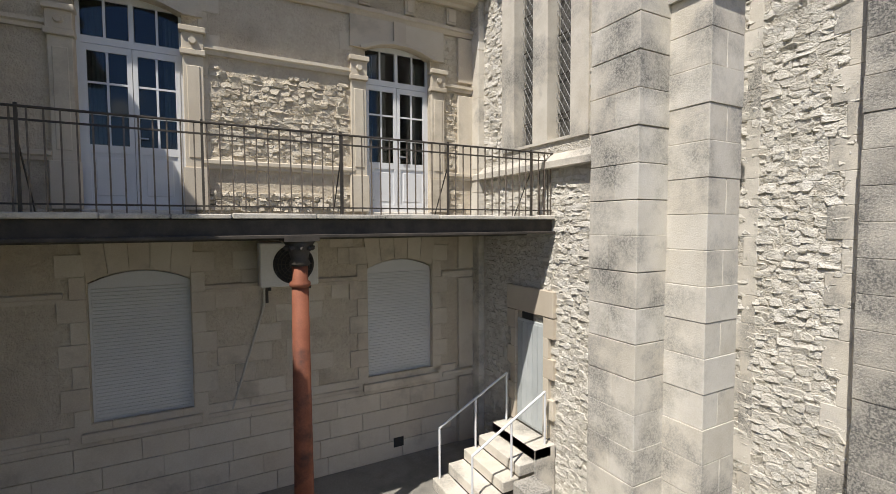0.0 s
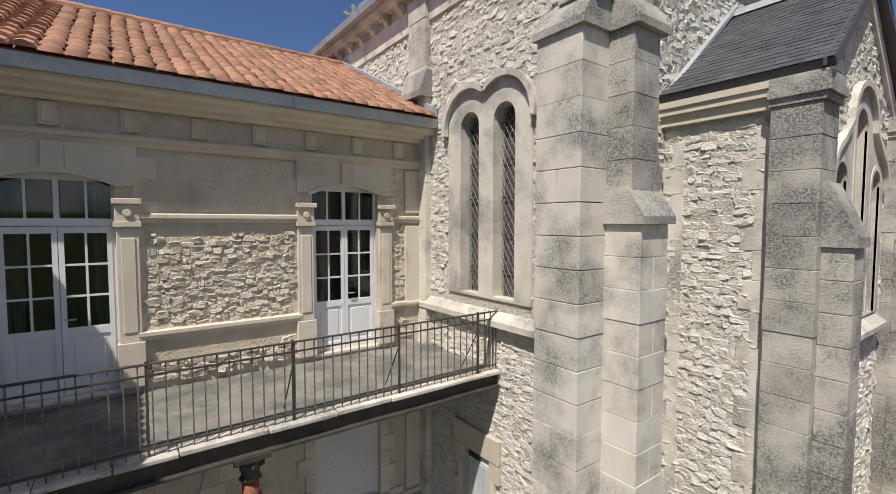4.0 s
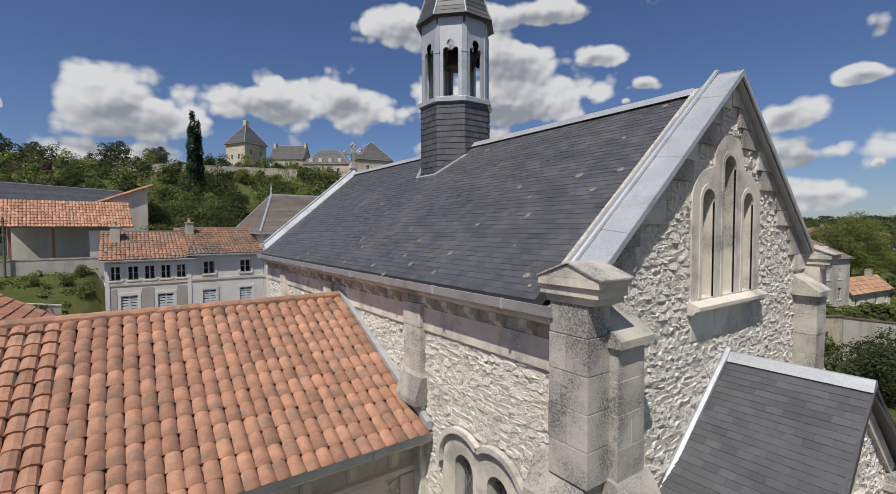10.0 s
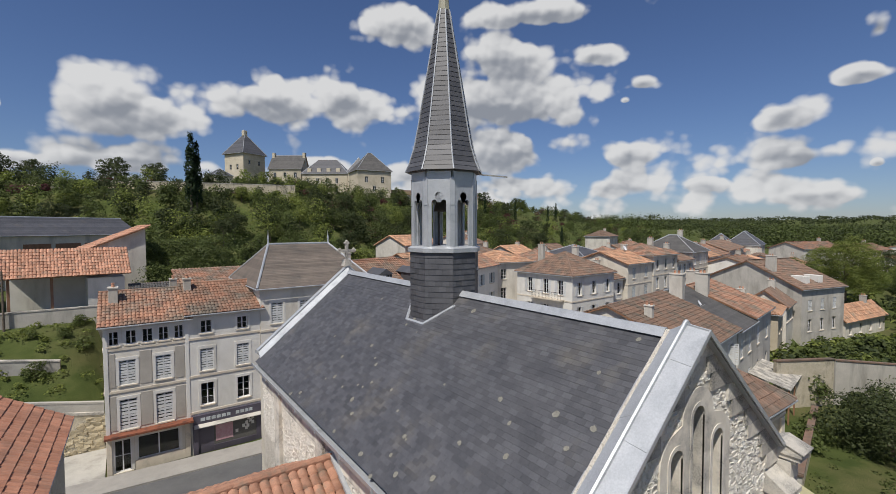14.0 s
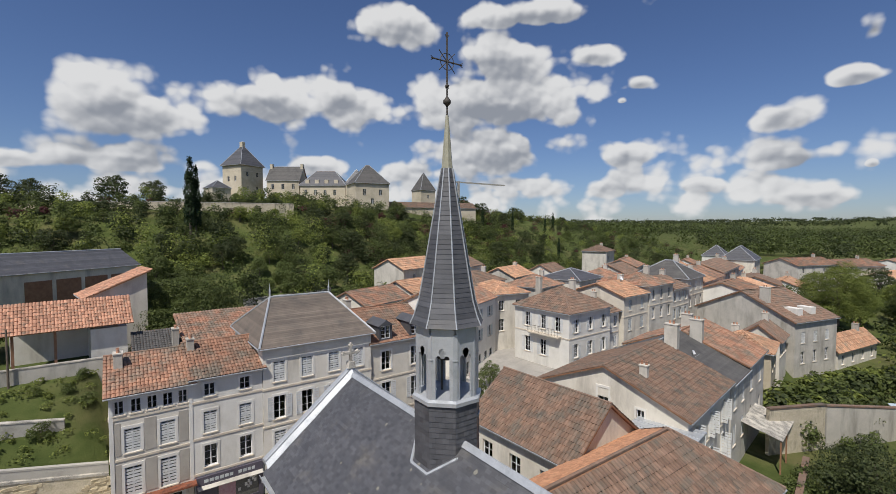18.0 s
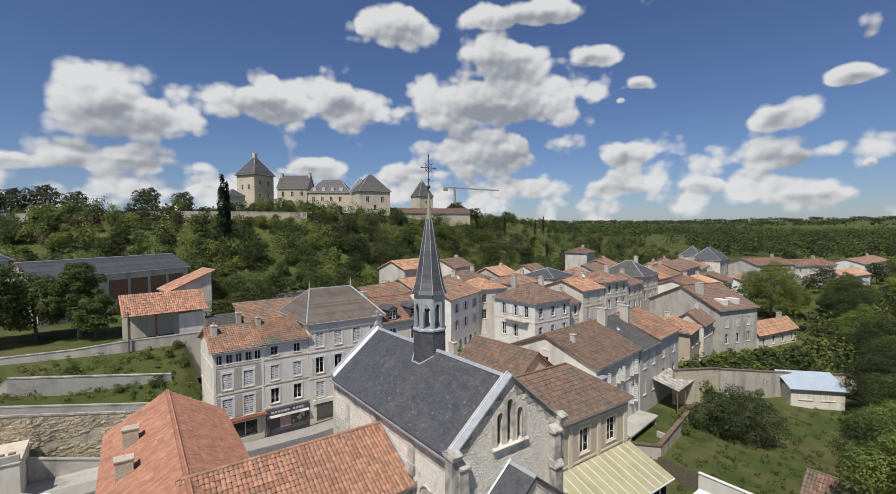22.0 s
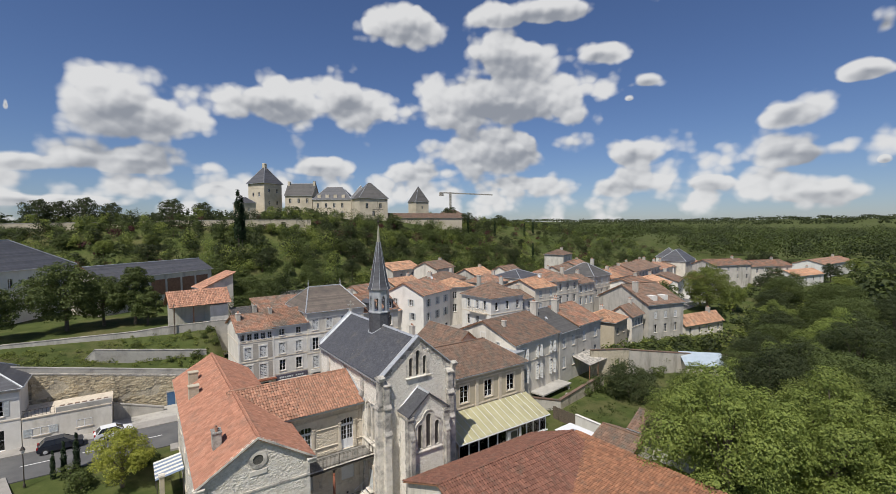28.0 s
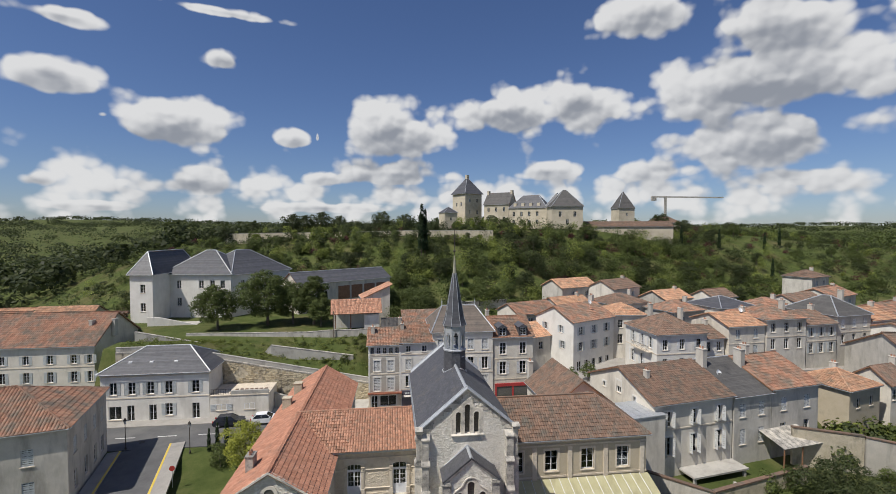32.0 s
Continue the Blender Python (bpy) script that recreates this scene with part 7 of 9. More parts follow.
for i in range(5):
    part("step", boxes((7.3, -D - 0.4 - i * 0.3, 0, 8.8, -D - 0.1 - i * 0.3, 0.9 - i * 0.18), bevel=0.01), CONCRETE, sun_room)
for x in (7.05, 8.85):
    bm = bmesh.new()
    prism(bm, [(-D - 1.9, 0), (-D, 0), (-D, 1.5), (-D - 0.3, 1.5), (-D - 1.9, 0.5)], "x", x, x + 0.22)
    part("cheek_wall", bm, PLASTER_G, sun_room)
# low ranges with old tiles south of the chapel
house("low outbuilding with a broad roof of worn red-brown tiles", (5.6, -9.7, GND), 0, 15.2, 10.2, 4.0, "gable_x", 2.1, [], PLASTER, TILE_R, name="outbuilding", cat="building", over=0.3)
house("low cross range with rust-coloured tiles", (12.6, -4.8, GND), -88, 15.0, 9.2, 3.6, "mono", 2.1, [], PLASTER, TILE_RUST, name="outbuilding", cat="building", over=0.3)
gw = thing("garden_wall", "whitewashed garden wall with a flat coping", "wall", (33.0, -1.2, -0.7), 90)
part("wall", boxes((0, 0, -0.4, 5.8, 0.25, 1.9)), PLASTER_W, gw)
part("coping", boxes((-0.05, -0.06, 1.9, 5.85, 0.31, 1.98), bevel=0.02), PLASTER_W, gw)
fe = thing("board_fence", "weathered grey board fence between the gardens", "fence", (33.0, 4.7, -0.7), 90)
for i in range(16):
    part("board", boxes((i * 0.24, 0, -0.3, i * 0.24 + 0.22, 0.03, 1.75 + 0.05 * (i % 3)), bevel=0.005), BARK, fe)
wc = thing("white_lean_to", "flat white-sheeted lean-to with a grey roof light", "lean-to", (27.6, -1.2, -0.5), 3)
part("wall", boxes((0.1, 0.1, -0.3, 2.9, 4.4, 1.6)), PLASTER_W, wc)
part("sheet", boxes((0, 0, 1.6, 3.0, 4.5, 1.72), bevel=0.02), WHITE, wc)
part("roof_light", boxes((0.9, 0.9, 1.72, 1.8, 3.2, 1.80), bevel=0.02), ZINC, wc)
# ---- houses of the street ----
SH = GREYPAINT
SHW = surf("faded_white_shutter", (0.56, 0.57, 0.56), (0.66, 0.67, 0.66), 2, 0.65, 50, 0.1, 0.003, vary=0.2)
BROWNROOF = surf("flat_brown_tile", (0.115, 0.095, 0.08), (0.17, 0.14, 0.115), 1.4, 0.85, 30, 0.4, 0.006, (0.09, 0.08, 0.07), 0.7, (0.5, 0.7), island=0.3)
DARKROOF = surf("grey_fibre_slate", (0.07, 0.068, 0.066), (0.11, 0.105, 0.10), 1.4, 0.8, 30, 0.3, 0.006, (0.05, 0.05, 0.05), 0.7, (0.5, 0.7), island=0.2)

# two adjoining shop houses opposite the chapel
h1 = house("four-storey house with taupe panels and rusty balcony", (-0.98, 37.5, 0.2), 0, 4.98, 8.5, 10.35, "gable_x", 1.7, [("f", (0.55, 1.55, 2.5, 3.45, 4.4), 8.85, 0.62, 0.95, 2, ""), ("f", (1.3, 3.4), 6.1, 0.95, 1.7, 3, "shut"), ("f", (1.3, 3.4), 3.0, 1.0, 2.1, 3, "shut"), ("f", (3.0,), 0.7, 2.5, 1.6, 1, ""), ("f", (0.9,), 0.1, 0.95, 2.2, 2, "")], PLASTER, TILE_M, shut_mat=SHW, surround=PLASTER_W, group="street houses", band=(8.5, 5.6), chims=((0.6, 3.0, 10.6, 12.6),))
TAUPE = surf("taupe_render", (0.36, 0.33, 0.285), (0.44, 0.41, 0.36), 1, 0.9, 40, 0.2, 0.003)
for z0, z1 in ((5.8, 8.45), (2.85, 5.55)):
    for x0, x1 in ((0.28, 0.62), (2.0, 2.7), (4.1, 4.7)):
        part("panel", boxes((x0, -0.03, z0 + 0.2, x1, 0.0, z1 - 0.15), bevel=0.008), TAUPE, h1)
for x in (0, 4.75):
    part("pilaster", boxes((x, -0.06, 2.8, x + 0.25, 0.0, 10.2), bevel=0.01), PLASTER_W, h1)
bal = part("iron_balcony", boxes((-0.1, -0.75, 2.72, 5.1, 0.0, 2.86)), RUST, h1, "rusty balcony ledge")
part("shop_front", boxes((0.15, -0.12, 2.45, 4.9, 0.0, 2.7), (0.0, -0.1, 0.0, 0.3, 0.0, 2.45), (4.6, -0.1, 0, 4.95, 0.0, 2.45), (1.6, -0.08, 0.0, 4.6, 0.0, 0.65), bevel=0.012), DRESS, h1)
h1b = house("four-storey white house over a dark purple shop front", (4.02, 37.48, 0.2), 0, 4.95, 8.5, 10.6, "gable_x", 1.7, [("f", (1.15, 3.65), 9.0, 0.75, 0.95, 2, ""), ("f", (1.15, 3.65), 6.2, 0.9, 1.65, 3, "shut"), ("f", (1.15, 3.65), 3.6, 0.9, 1.65, 3, "")], PLASTER_W, TILE_M, shut_mat=SHW, surround=PLASTER_W, group="street houses", band=(8.55, 5.75, 3.05), chims=((0.3, 3.4, 11.0, 12.9, 0.5, 0.7),))
SHOP = surf("purple_shop_front", (0.075, 0.065, 0.085), (0.10, 0.09, 0.115), 1, 0.5, 40, 0.1, 0.002)
sf = part("shop_front", boxes((0.1, -0.2, 2.2, 4.85, -0.002, 2.95), (0.1, -0.16, 0, 0.45, -0.002, 2.2), (4.5, -0.16, 0, 4.85, -0.002, 2.2), (1.5, -0.12, 0, 4.5, -0.002, 0.45), bevel=0.012), SHOP, h1b, "dark purple painted shop front")
part("shop_glass", boxes((1.5, -0.08, 0.45, 4.5, -0.06, 2.2)), LEADGLASS, sf)
part("shop_door", boxes((0.45, -0.06, 0, 1.5, -0.04, 2.2)), SHOP, sf)
rng = random.Random(2)
for i in range(9):
    x, z = rng.uniform(2.9, 4.2), rng.uniform(0.9, 1.8)
    part("notice", boxes((x, -0.095, z, x + 0.2, -0.086, z + 0.26)), PLASTER_W, sf)
part("poster", boxes((1.6, -0.095, 0.7, 2.8, -0.086, 1.9)), surf("pink_poster", (0.45, 0.22, 0.25), (0.55, 0.38, 0.4), 6, 0.6, 40, 0), sf)
bm = bmesh.new()
prism(bm, [(-0.5, 2.08), (-0.2, 2.24), (-0.2, 2.28), (-0.5, 2.12)], "x", 0.15, 4.8)
part("awning", bm, PLASTER_G, sf)
# lettering bars of the shop sign
for x0, x1 in ((0.6, 0.9), (0.98, 1.25), (1.33, 1.6), (1.68, 1.95), (2.03, 2.3), (2.38, 2.62), (3.0, 3.25), (3.33, 3.6), (3.68, 3.9), (3.98, 4.2)):
    part("sign_bar", boxes((x0, -0.215, 2.48, x1, -0.2, 2.72)), GREYPAINT, sf)

h2 = house("tall cream house with a steep brown hipped roof and finials", (9.0, 37.4, 0.3), 0, 9.6, 10.5, 11.9, "hip", 3.3, [("f", (1.3, 3.6, 6.0, 8.3), 9.0, 0.95, 1.7, 3, "shut"), ("f", (1.3, 3.6, 6.0, 8.3), 5.9, 0.95, 1.9, 3, "open"), ("f", (1.3, 3.6, 6.0, 8.3), 3.0, 0.95, 1.9, 3, "shut")], PLASTER, BROWNROOF, how="courses", shut_mat=SHW, group="street houses", band=(8.4, 5.3), surround=PLASTER_W, hip_in=2.0)
for x in (2.0, 7.6):
    for y in (5.25,):
        bm = bmesh.new()
        lathe(bm, [(0.09, 15.2), (0.07, 15.6), (0.1, 15.7), (0.03, 16.1), (0.01, 16.5)], 8, (x, y, 0))
        part("finial", bm, ZINC, h2)
part("shop_glass", boxes((0.8, -0.05, 0.4, 4.2, -0.01, 2.3)), LEADGLASS, h2)
part("shop_front", boxes((0.4, -0.14, 2.3, 4.6, 0.0, 2.8), bevel=0.01), PLASTER_W, h2)
h2b = house("cream house with dormers and a red shop front", (18.7, 37.6, 0.9), 1.5, 6.6, 9.0, 10.3, "gable_x", 2.4, [("f", (1.6, 4.9), 7.4, 1.0, 1.8, 3, ""), ("f", (1.6, 4.9), 4.2, 1.0, 2.0, 3, "open")], PLASTER, TILE_M, shut_mat=SHW, group="street houses", band=(9.6, 6.6, 3.3), surround=PLASTER_W, chims=((0.4, 6, 11, 13.6),))
for x in (1.5, 4.9):
    d = part("dormer", boxes((x - 0.7, -0.1, 10.4, x - 0.5, 1.6, 11.7), (x + 0.5, -0.1, 10.4, x + 0.7, 1.6, 11.7), (x - 0.7, -0.1, 10.3, x + 0.7, 0.1, 10.45)), SLATE, h2b, "slate dormer")
    bm = bmesh.new()
    prism(bm, [(x - 0.85, 11.7), (x + 0.85, 11.7), (x, 12.25)], "y", -0.25, 2.4)
    part("dormer_roof", bm, SLATE, d)
    window(d, pose(x, -0.06, 10.45), 1.0, 1.2, 3, "", sill=False, deep=0.05)
REDP = surf("red_shop_paint", (0.33, 0.03, 0.03), (0.42, 0.05, 0.05), 1, 0.5, 40, 0.1, 0.002)
part("shop_front", boxes((0.3, -0.15, 2.2, 6.3, 0, 2.7), (0.3, -0.12, 0, 0.6, 0, 2.2), (3.1, -0.12, 0, 3.4, 0, 2.2), (6.0, -0.12, 0, 6.3, 0, 2.2), bevel=0.01), REDP, h2b, "bright red shop front")
part("shop_glass", boxes((0.6, -0.05, 0.1, 6.0, -0.01, 2.2)), LEADGLASS, h2b)

# north side further along
house("tall white house with a tile roof and grey shutters", (35.2, 45.0, 1.4), 26, 11.4, 9.5, 10.2, "gable_x", 2.3, [("f", (2.0, 5.6, 9.2), 7.6, 0.95, 1.5, 3, "open"), ("f", (2.0, 5.6, 9.2), 4.7, 0.95, 1.6, 3, "open"), ("f", (1.6, 3.6, 5.6, 7.6, 9.6), 0.6, 1.1, 2.2, 2, ""), ("l", (2.5, 6.5), 7.8, 0.8, 1.3, 2, "open"), ("l", (2.5, 6.8), 4.9, 0.8, 1.4, 2, "open"), ("l", (3.2,), 1.6, 0.9, 1.6, 2, "open")], PLASTER_W, TILE_M, shut_mat=SH, group="street houses", chims=((10.8, 5, 11, 13.8),))
house("narrow plastered house with an orange tile roof", (45.6, 50.6, 2.4), -12, 6.3, 9, 9.3, "hip", 1.5, [("f", (1.4, 4.4), 6.8, 0.95, 1.5, 3, ""), ("f", (1.4, 4.4), 3.7, 0.95, 1.8, 3, "")], PLASTER, TILE_P, group="street houses")
ch_ = house("white corner house with shutters and an iron balcony", (46.3, 36.9, 3.0), 2, 9.2, 9.5, 7.8, "hip", 2.7, [("f", (1.5, 4.6, 7.7), 5.2, 0.9, 1.7, 3, "open"), ("f", (1.5, 4.6, 7.7), 1.9, 0.9, 1.8, 3, "open"), ("l", (2.4, 5.2, 7.6), 5.2, 0.9, 1.9, 3, "open"), ("l", (2.4, 5.2), 1.6, 1.0, 2.1, 3, "open")], PLASTER_W, TILE_O, shut_mat=SHW, group="street houses", band=(4.4,), chims=((8.6, 6, 8.4, 11.2), (4.6, 9.0, 8.6, 11.6)))
bk = part("balcony_ledge", boxes((-0.8, 1.2, 4.5, 0, 6.5, 4.66)), DRESS, ch_)
for i in range(22):
    part("bar", boxes((-0.76, 1.25 + i * 0.245, 4.66, -0.74, 1.27 + i * 0.245, 5.55)), IRON, bk)
part("top_rail", boxes((-0.78, 1.2, 5.55, -0.72, 6.5, 5.59)), IRON, bk)
rowN = [(55.8, 38.4, 5, 4.2, 8, 6.4, TILE_O, PLASTER_W, "gable_x", 1.5, 2), (60.4, 38.2, 4, 7.3, 9, 8.4, TILE_P, PLASTER, "gable_x", 1.6, 2), (68.0, 38.6, 4, 8.3, 9, 9.2, TILE_M, PLASTER_G, "hip", 1.7, 3), (76.6, 39.4, 6, 7.0, 9, 8.2, TILE_O, PLASTER_G, "gable_x", 1.7, 3), (84.0, 40.4, 8, 8.5, 10, 9.6, DARKROOF, PLASTER_G, "mans", 3.0, 3), (93.0, 41.8, 9, 7.5, 9, 8.6, TILE_P, PLASTER_W, "gable_x", 1.7, 2), (101.0, 43.4, 12, 9.5, 10, 8.8, TILE_M, PLASTER, "gable_x", 2.0, 3), (111.0, 45.8, 14, 24.0, 10, 9.4, TILE_O, PLASTER_G, "gable_x", 1.9, 8), (135.5, 52.0, 16, 12.0, 10, 8.2, TILE_M, PLASTER_W, "gable_x", 1.8, 4), (150.0, 57.5, 18, 10, 9, 7.6, TILE_P, PLASTER, "hip", 1.8, 3), (163, 62.0, 20, 12, 9, 7.0, TILE_O, PLASTER_W, "gable_x", 1.8, 3)]
rng = random.Random(17)
for i, (x, y, rz, w, d, h, tl, wl, rf, rise, nw) in enumerate(rowN):
    cs = [w * (k + 0.5) / nw for k in range(nw)]
    mans = rf == "mans"
    house("terraced street house with plastered front and " + ("dark slate roof" if mans else "clay tile roof"), (x, y, street_z(x) - 0.1), rz, w, d, h, "hip" if mans else rf, rise, [("f", cs, h - 2.3, 0.9, 1.6, 3, rng.choice(("open", "shut", ""))), ("f", cs, h - 5.3, 0.95, 1.8, 3, rng.choice(("open", "shut", ""))), ("l", (d * 0.35,), h - 2.4, 0.8, 1.2, 2, "")], wl, tl, shut_mat=rng.choice((SH, SHW)), group="street houses", how="courses" if tl is DARKROOF else "tiles", chims=((w - 0.4, d * 0.5, h + 0.3, h + rise + 1.0),), band=(h - 3.2,))

# garden side row, whose backs look south
whh = house("cream gabled house with a brown tile roof and tall shutters", (32.4, 15.1, 1.0), 9.2, 11.4, 12.6, 7.2, "gable_x", 2.6, [("f", (1.9, 5.6, 9.3), 4.3, 0.95, 1.8, 3, "ajar"), ("f", (1.9, 5.6, 9.3), 0.9, 1.0, 2.2, 3, "ajar"), ("l", (6.2,), 6.4, 0.9, 1.5, 2, ""), ("l", (9.2, 3.2), 6.2, 0.6, 0.7, 1, "")], PLASTER, TILE_O, shut_mat=SHW, group="garden-side houses", chims=((2.2, 4.0, 7.9, 9.9, 0.5, 0.6),), band=(3.9,), surround=PLASTER_W, skirt=3.0)
part("terrace", boxes((3.5, -2.4, -0.9, 11.4, 0, -0.7), (3.6, -2.3, -2.8, 3.9, -2.0, -0.9), (10.8, -2.3, -2.8, 11.1, -2.0, -0.9)), CONCRETE, whh, "concrete terrace slab on piers")
house("plastered house with a dark slate roof and roof lights", (43.9, 16.9, 1.0), 9.2, 6.0, 12.4, 7.0, "gable_x", 2.8, [("f", (1.4, 4.4), 4.2, 0.9, 1.7, 3, "shut"), ("f", (1.4, 4.4), 0.8, 0.9, 1.9, 3, "shut")], PLASTER_G, DARKROOF, how="courses", shut_mat=SHW, group="garden-side houses", chims=((0.2, 5.2, 8.6, 11.6, 0.7, 1.2), (5.9, 4.6, 8.4, 11.3, 0.7, 1.2)), skirt=3.0)
house("weathered stone house with a mixed tile roof", (49.9, 17.9, 1.0), 9.2, 8.0, 12.2, 7.3, "gable_x", 2.5, [("f", (2.0, 6.0), 4.3, 0.95, 1.7, 3, "shut"), ("f", (2.0, 6.0), 0.8, 0.95, 1.9, 3, "")], PLASTER_G, TILE_M, shut_mat=SHW, group="garden-side houses", chims=((3.0, 6.5, 9.0, 11.2, 0.6, 1.1),), skirt=3.0)
house("small tan house with a pale orange hipped roof", (64.0, 20.5, 0.8), 14, 7.0, 7.0, 5.6, "hip", 1.8, [("f", (2, 5), 3.0, 0.8, 1.3, 2, "")], PLASTER_T, TILE_P, group="garden-side houses", chims=((4.5, 4.4, 6.3, 8.0),), skirt=3.0)
bg = house("large grey gabled house with bare render and roof dormers", (79.8, 22.8, 1.0), -13, 10.5, 16.0, 7.0, "gable_x", 3.6, [("f", (2, 5, 8), 3.7, 0.9, 1.6, 3, "shut"), ("f", (2, 5, 8), 0.6, 0.9, 1.8, 3, "")], PLASTER_G, TILE_O, shut_mat=SHW, group="garden-side houses", chims=((1.0, 5.0, 9.0, 11.6, 0.7, 1.3),), skirt=3.0)
for x in (3.0, 6.2):
    part("dormer", boxes((x - 0.6, 1.0, 7.0, x + 0.6, 3.0, 8.6), bevel=0.02), PLASTER_W, bg)
for i, (x, y, rz, w, d, h, tl, wl) in enumerate(((73, 22.5, 10, 6, 5, 4.0, TILE_O, PLASTER), (94, 33.0, 10, 11, 11, 7.0, TILE_M, PLASTER_W), (106, 33.6, 22, 12, 11, 6.5, TILE_P, PLASTER), (119, 37, 20, 11, 10, 6.6, TILE_O, PLASTER_W), (131, 36, 12, 13, 9, 5.0, TILE_P, PLASTER_W), (164, 47, -20, 17, 11, 8.4, TILE_M, PLASTER_G), (180.2, 41, -20, 20, 11, 7.6, TILE_M, PLASTER), (190, 30, -8, 20, 8, 4.2, TILE_P, PLASTER_W), (236, 34, 0, 42, 12, 6.0, TILE_M, PLASTER_W), (205, 84, 10, 9, 9, 8, SLATE, PLASTER_W), (168, 60, 14, 16, 10, 9, SLATE, PLASTER), (188, 68, 14, 14, 9, 7, TILE_M, PLASTER_W), (150, 72, 20, 12, 9, 6, TILE_P, PLASTER), (172, 80, 18, 12, 9, 6, TILE_M, PLASTER_W), (91, 20.4, -8, 14, 4, 2.4, TILE_P, PLASTER))):
    slate = tl is SLATE
    house("pale house of the far town with " + ("grey slate" if slate else "clay tile") + " roof", (x, y, land(x + 4, y + 3)), rz, w, d, h, "hip" if slate else "gable_x", 4.5 if slate else 1.9, [("f", [w * (k + 0.5) / 4 for k in range(4)], h - 2.4, 0.9, 1.5, 2, "")] + ([("f", [w * (k + 0.5) / 4 for k in range(4)], h - 5.2, 0.9, 1.6, 2, "")] if h > 6 else []), wl, tl, group="far houses", how="courses" if slate else "tiles", skirt=3.0, chims=((w * 0.8, d * 0.5, h, h + 3.0),))
# houses up the slope behind the street
back = [(24.6, 47, 1.8, 20, 9, 8, 6.5, TILE_P), (0.9, 47.6, 2.0, 0, 3.8, 6, 7.6, DARKROOF), (5.0, 48.0, 2.0, 2, 14, 8, 8.6, TILE_M), (30, 62, 3.5, 22, 11, 8, 6.5, TILE_M), (41, 66, 4.5, 20, 10, 8, 6.0, TILE_P), (52, 62, 4.2, 18, 10, 8, 7.4, TILE_O), (46, 78, 6.5, 20, 12, 8, 7.0, TILE_P), (58, 74, 6.0, 28, 11, 8, 7.5, TILE_O), (62, 56, 4.0, 14, 9, 8, 6.8, TILE_M), (73, 56, 4.0, 12, 10, 9, 7.4, SLATE), (70, 71, 5, 20, 10, 8, 6.0, TILE_P), (86, 58, 4, 14, 9, 8, 6.6, TILE_M), (98, 62, 4, 18, 12, 8, 6.8, TILE_O), (116, 70, 4.5, 24, 14, 9, 6.4, TILE_M), (128, 88, 8, 20, 10, 8, 6, TILE_O), (84, 72, 5, 20, 9, 7, 6, TILE_O)]
for i, (x, y, z, rz, w, d, h, tl) in enumerate(back):
    slate = tl is SLATE
    house("plastered house behind the street with " + ("blue-grey slate roof" if slate else "sun-bleached tile roof"), (x, y, z), rz, w, d, h, "mono" if i in (1, 2) else "hip" if slate or i % 3 == 2 else "gable_x", 1.9, [("f", (w * 0.3, w * 0.7), h - 2.5, 0.9, 1.4, 2, "open" if i % 2 else "")], PLASTER if i % 2 else PLASTER_G, tl, group="back houses", how="courses" if slate else "tiles", skirt=3.0, chims=((w * 0.85, d * 0.5, h, h + 2.6),) if i % 3 else ())

# walls and sheds of the gardens south of the row
def garden_wall(label, p, q, z0, za, zb, mat_, thick=0.35, cap=True):
    d = Vector((q[0] - p[0], q[1] - p[1], 0))
    n = d.length
    root = thing("garden_wall", label, "wall", (p[0], p[1], 0), math.degrees(math.atan2(d.y, d.x)), "garden walls")
    bm = bmesh.new()
    prism(bm, [(0, z0), (n, z0), (n, zb), (0, za)], "y", 0, thick)
    part("wall", bm, mat_, root)
    if cap:
        bm = bmesh.new()
        prism(bm, [(-0.03, za), (n + 0.03, zb), (n + 0.03, zb + 0.14), (-0.03, za + 0.14)], "y", -0.07, thick + 0.07)
        part("coping", bm, TILE_O if mat_ is not CONCRETE else STONE_D, root)
    return root


garden_wall("old stone and render garden wall with tile coping", (51.4, 16.4), (58.5, 13.8), -3, 3.9, 3.5, OLDWALL)
garden_wall("patched grey garden wall with tile coping", (58.6, 13.7), (71, 9.2), -3, 3.4, 1.6, PLASTER_G)
garden_wall("low garden wall of rubble", (36, 9.8), (50, 12.8), -3, 0.7, 0.9, OLDWALL)
garden_wall("weathered retaining wall below the hillside orchard", (17.0, 82.6), (32.6, 82.6), 2, 9.5, 10.1, CONCRETE)
garden_wall("rendered yard wall", (28.0, 13.5), (36, 9.8), -3, 2.2, 0.6, PLASTER_G)
garden_wall("grey garden wall behind the lawn", (71, 9.0), (84, 2), -4, 1.5, 0.6, PLASTER_G)
sh = thing("garden_shed", "long low shed with a pale blue sheet roof", "shed", (67.2, 8.0, -1.7), -48)
part("wall", boxes((0, 0.1, -1, 6.6, 4.0, 2.2)), PLASTER, sh)
bm = bmesh.new()
prism(bm, [(-0.35, 2.2), (4.3, 3.5), (4.3, 3.58), (-0.35, 2.28)], "x", -0.3, 6.9)
part("sheet_roof", bm, surf("blue_sheet", (0.42, 0.50, 0.56), (0.50, 0.58, 0.64), 1, 0.5, 30, 0.1, 0.003, metal=0.2), sh)
for i in range(2):
    window(sh, pose(1.8 + i * 2.8, 0.08, 0.7), 1.6, 1.0, 1, "", deep=0.0)
pv = thing("pergola", "open lean-to of corrugated sheets on posts", "canopy", (48.4, 14.3, -1.0), 9)
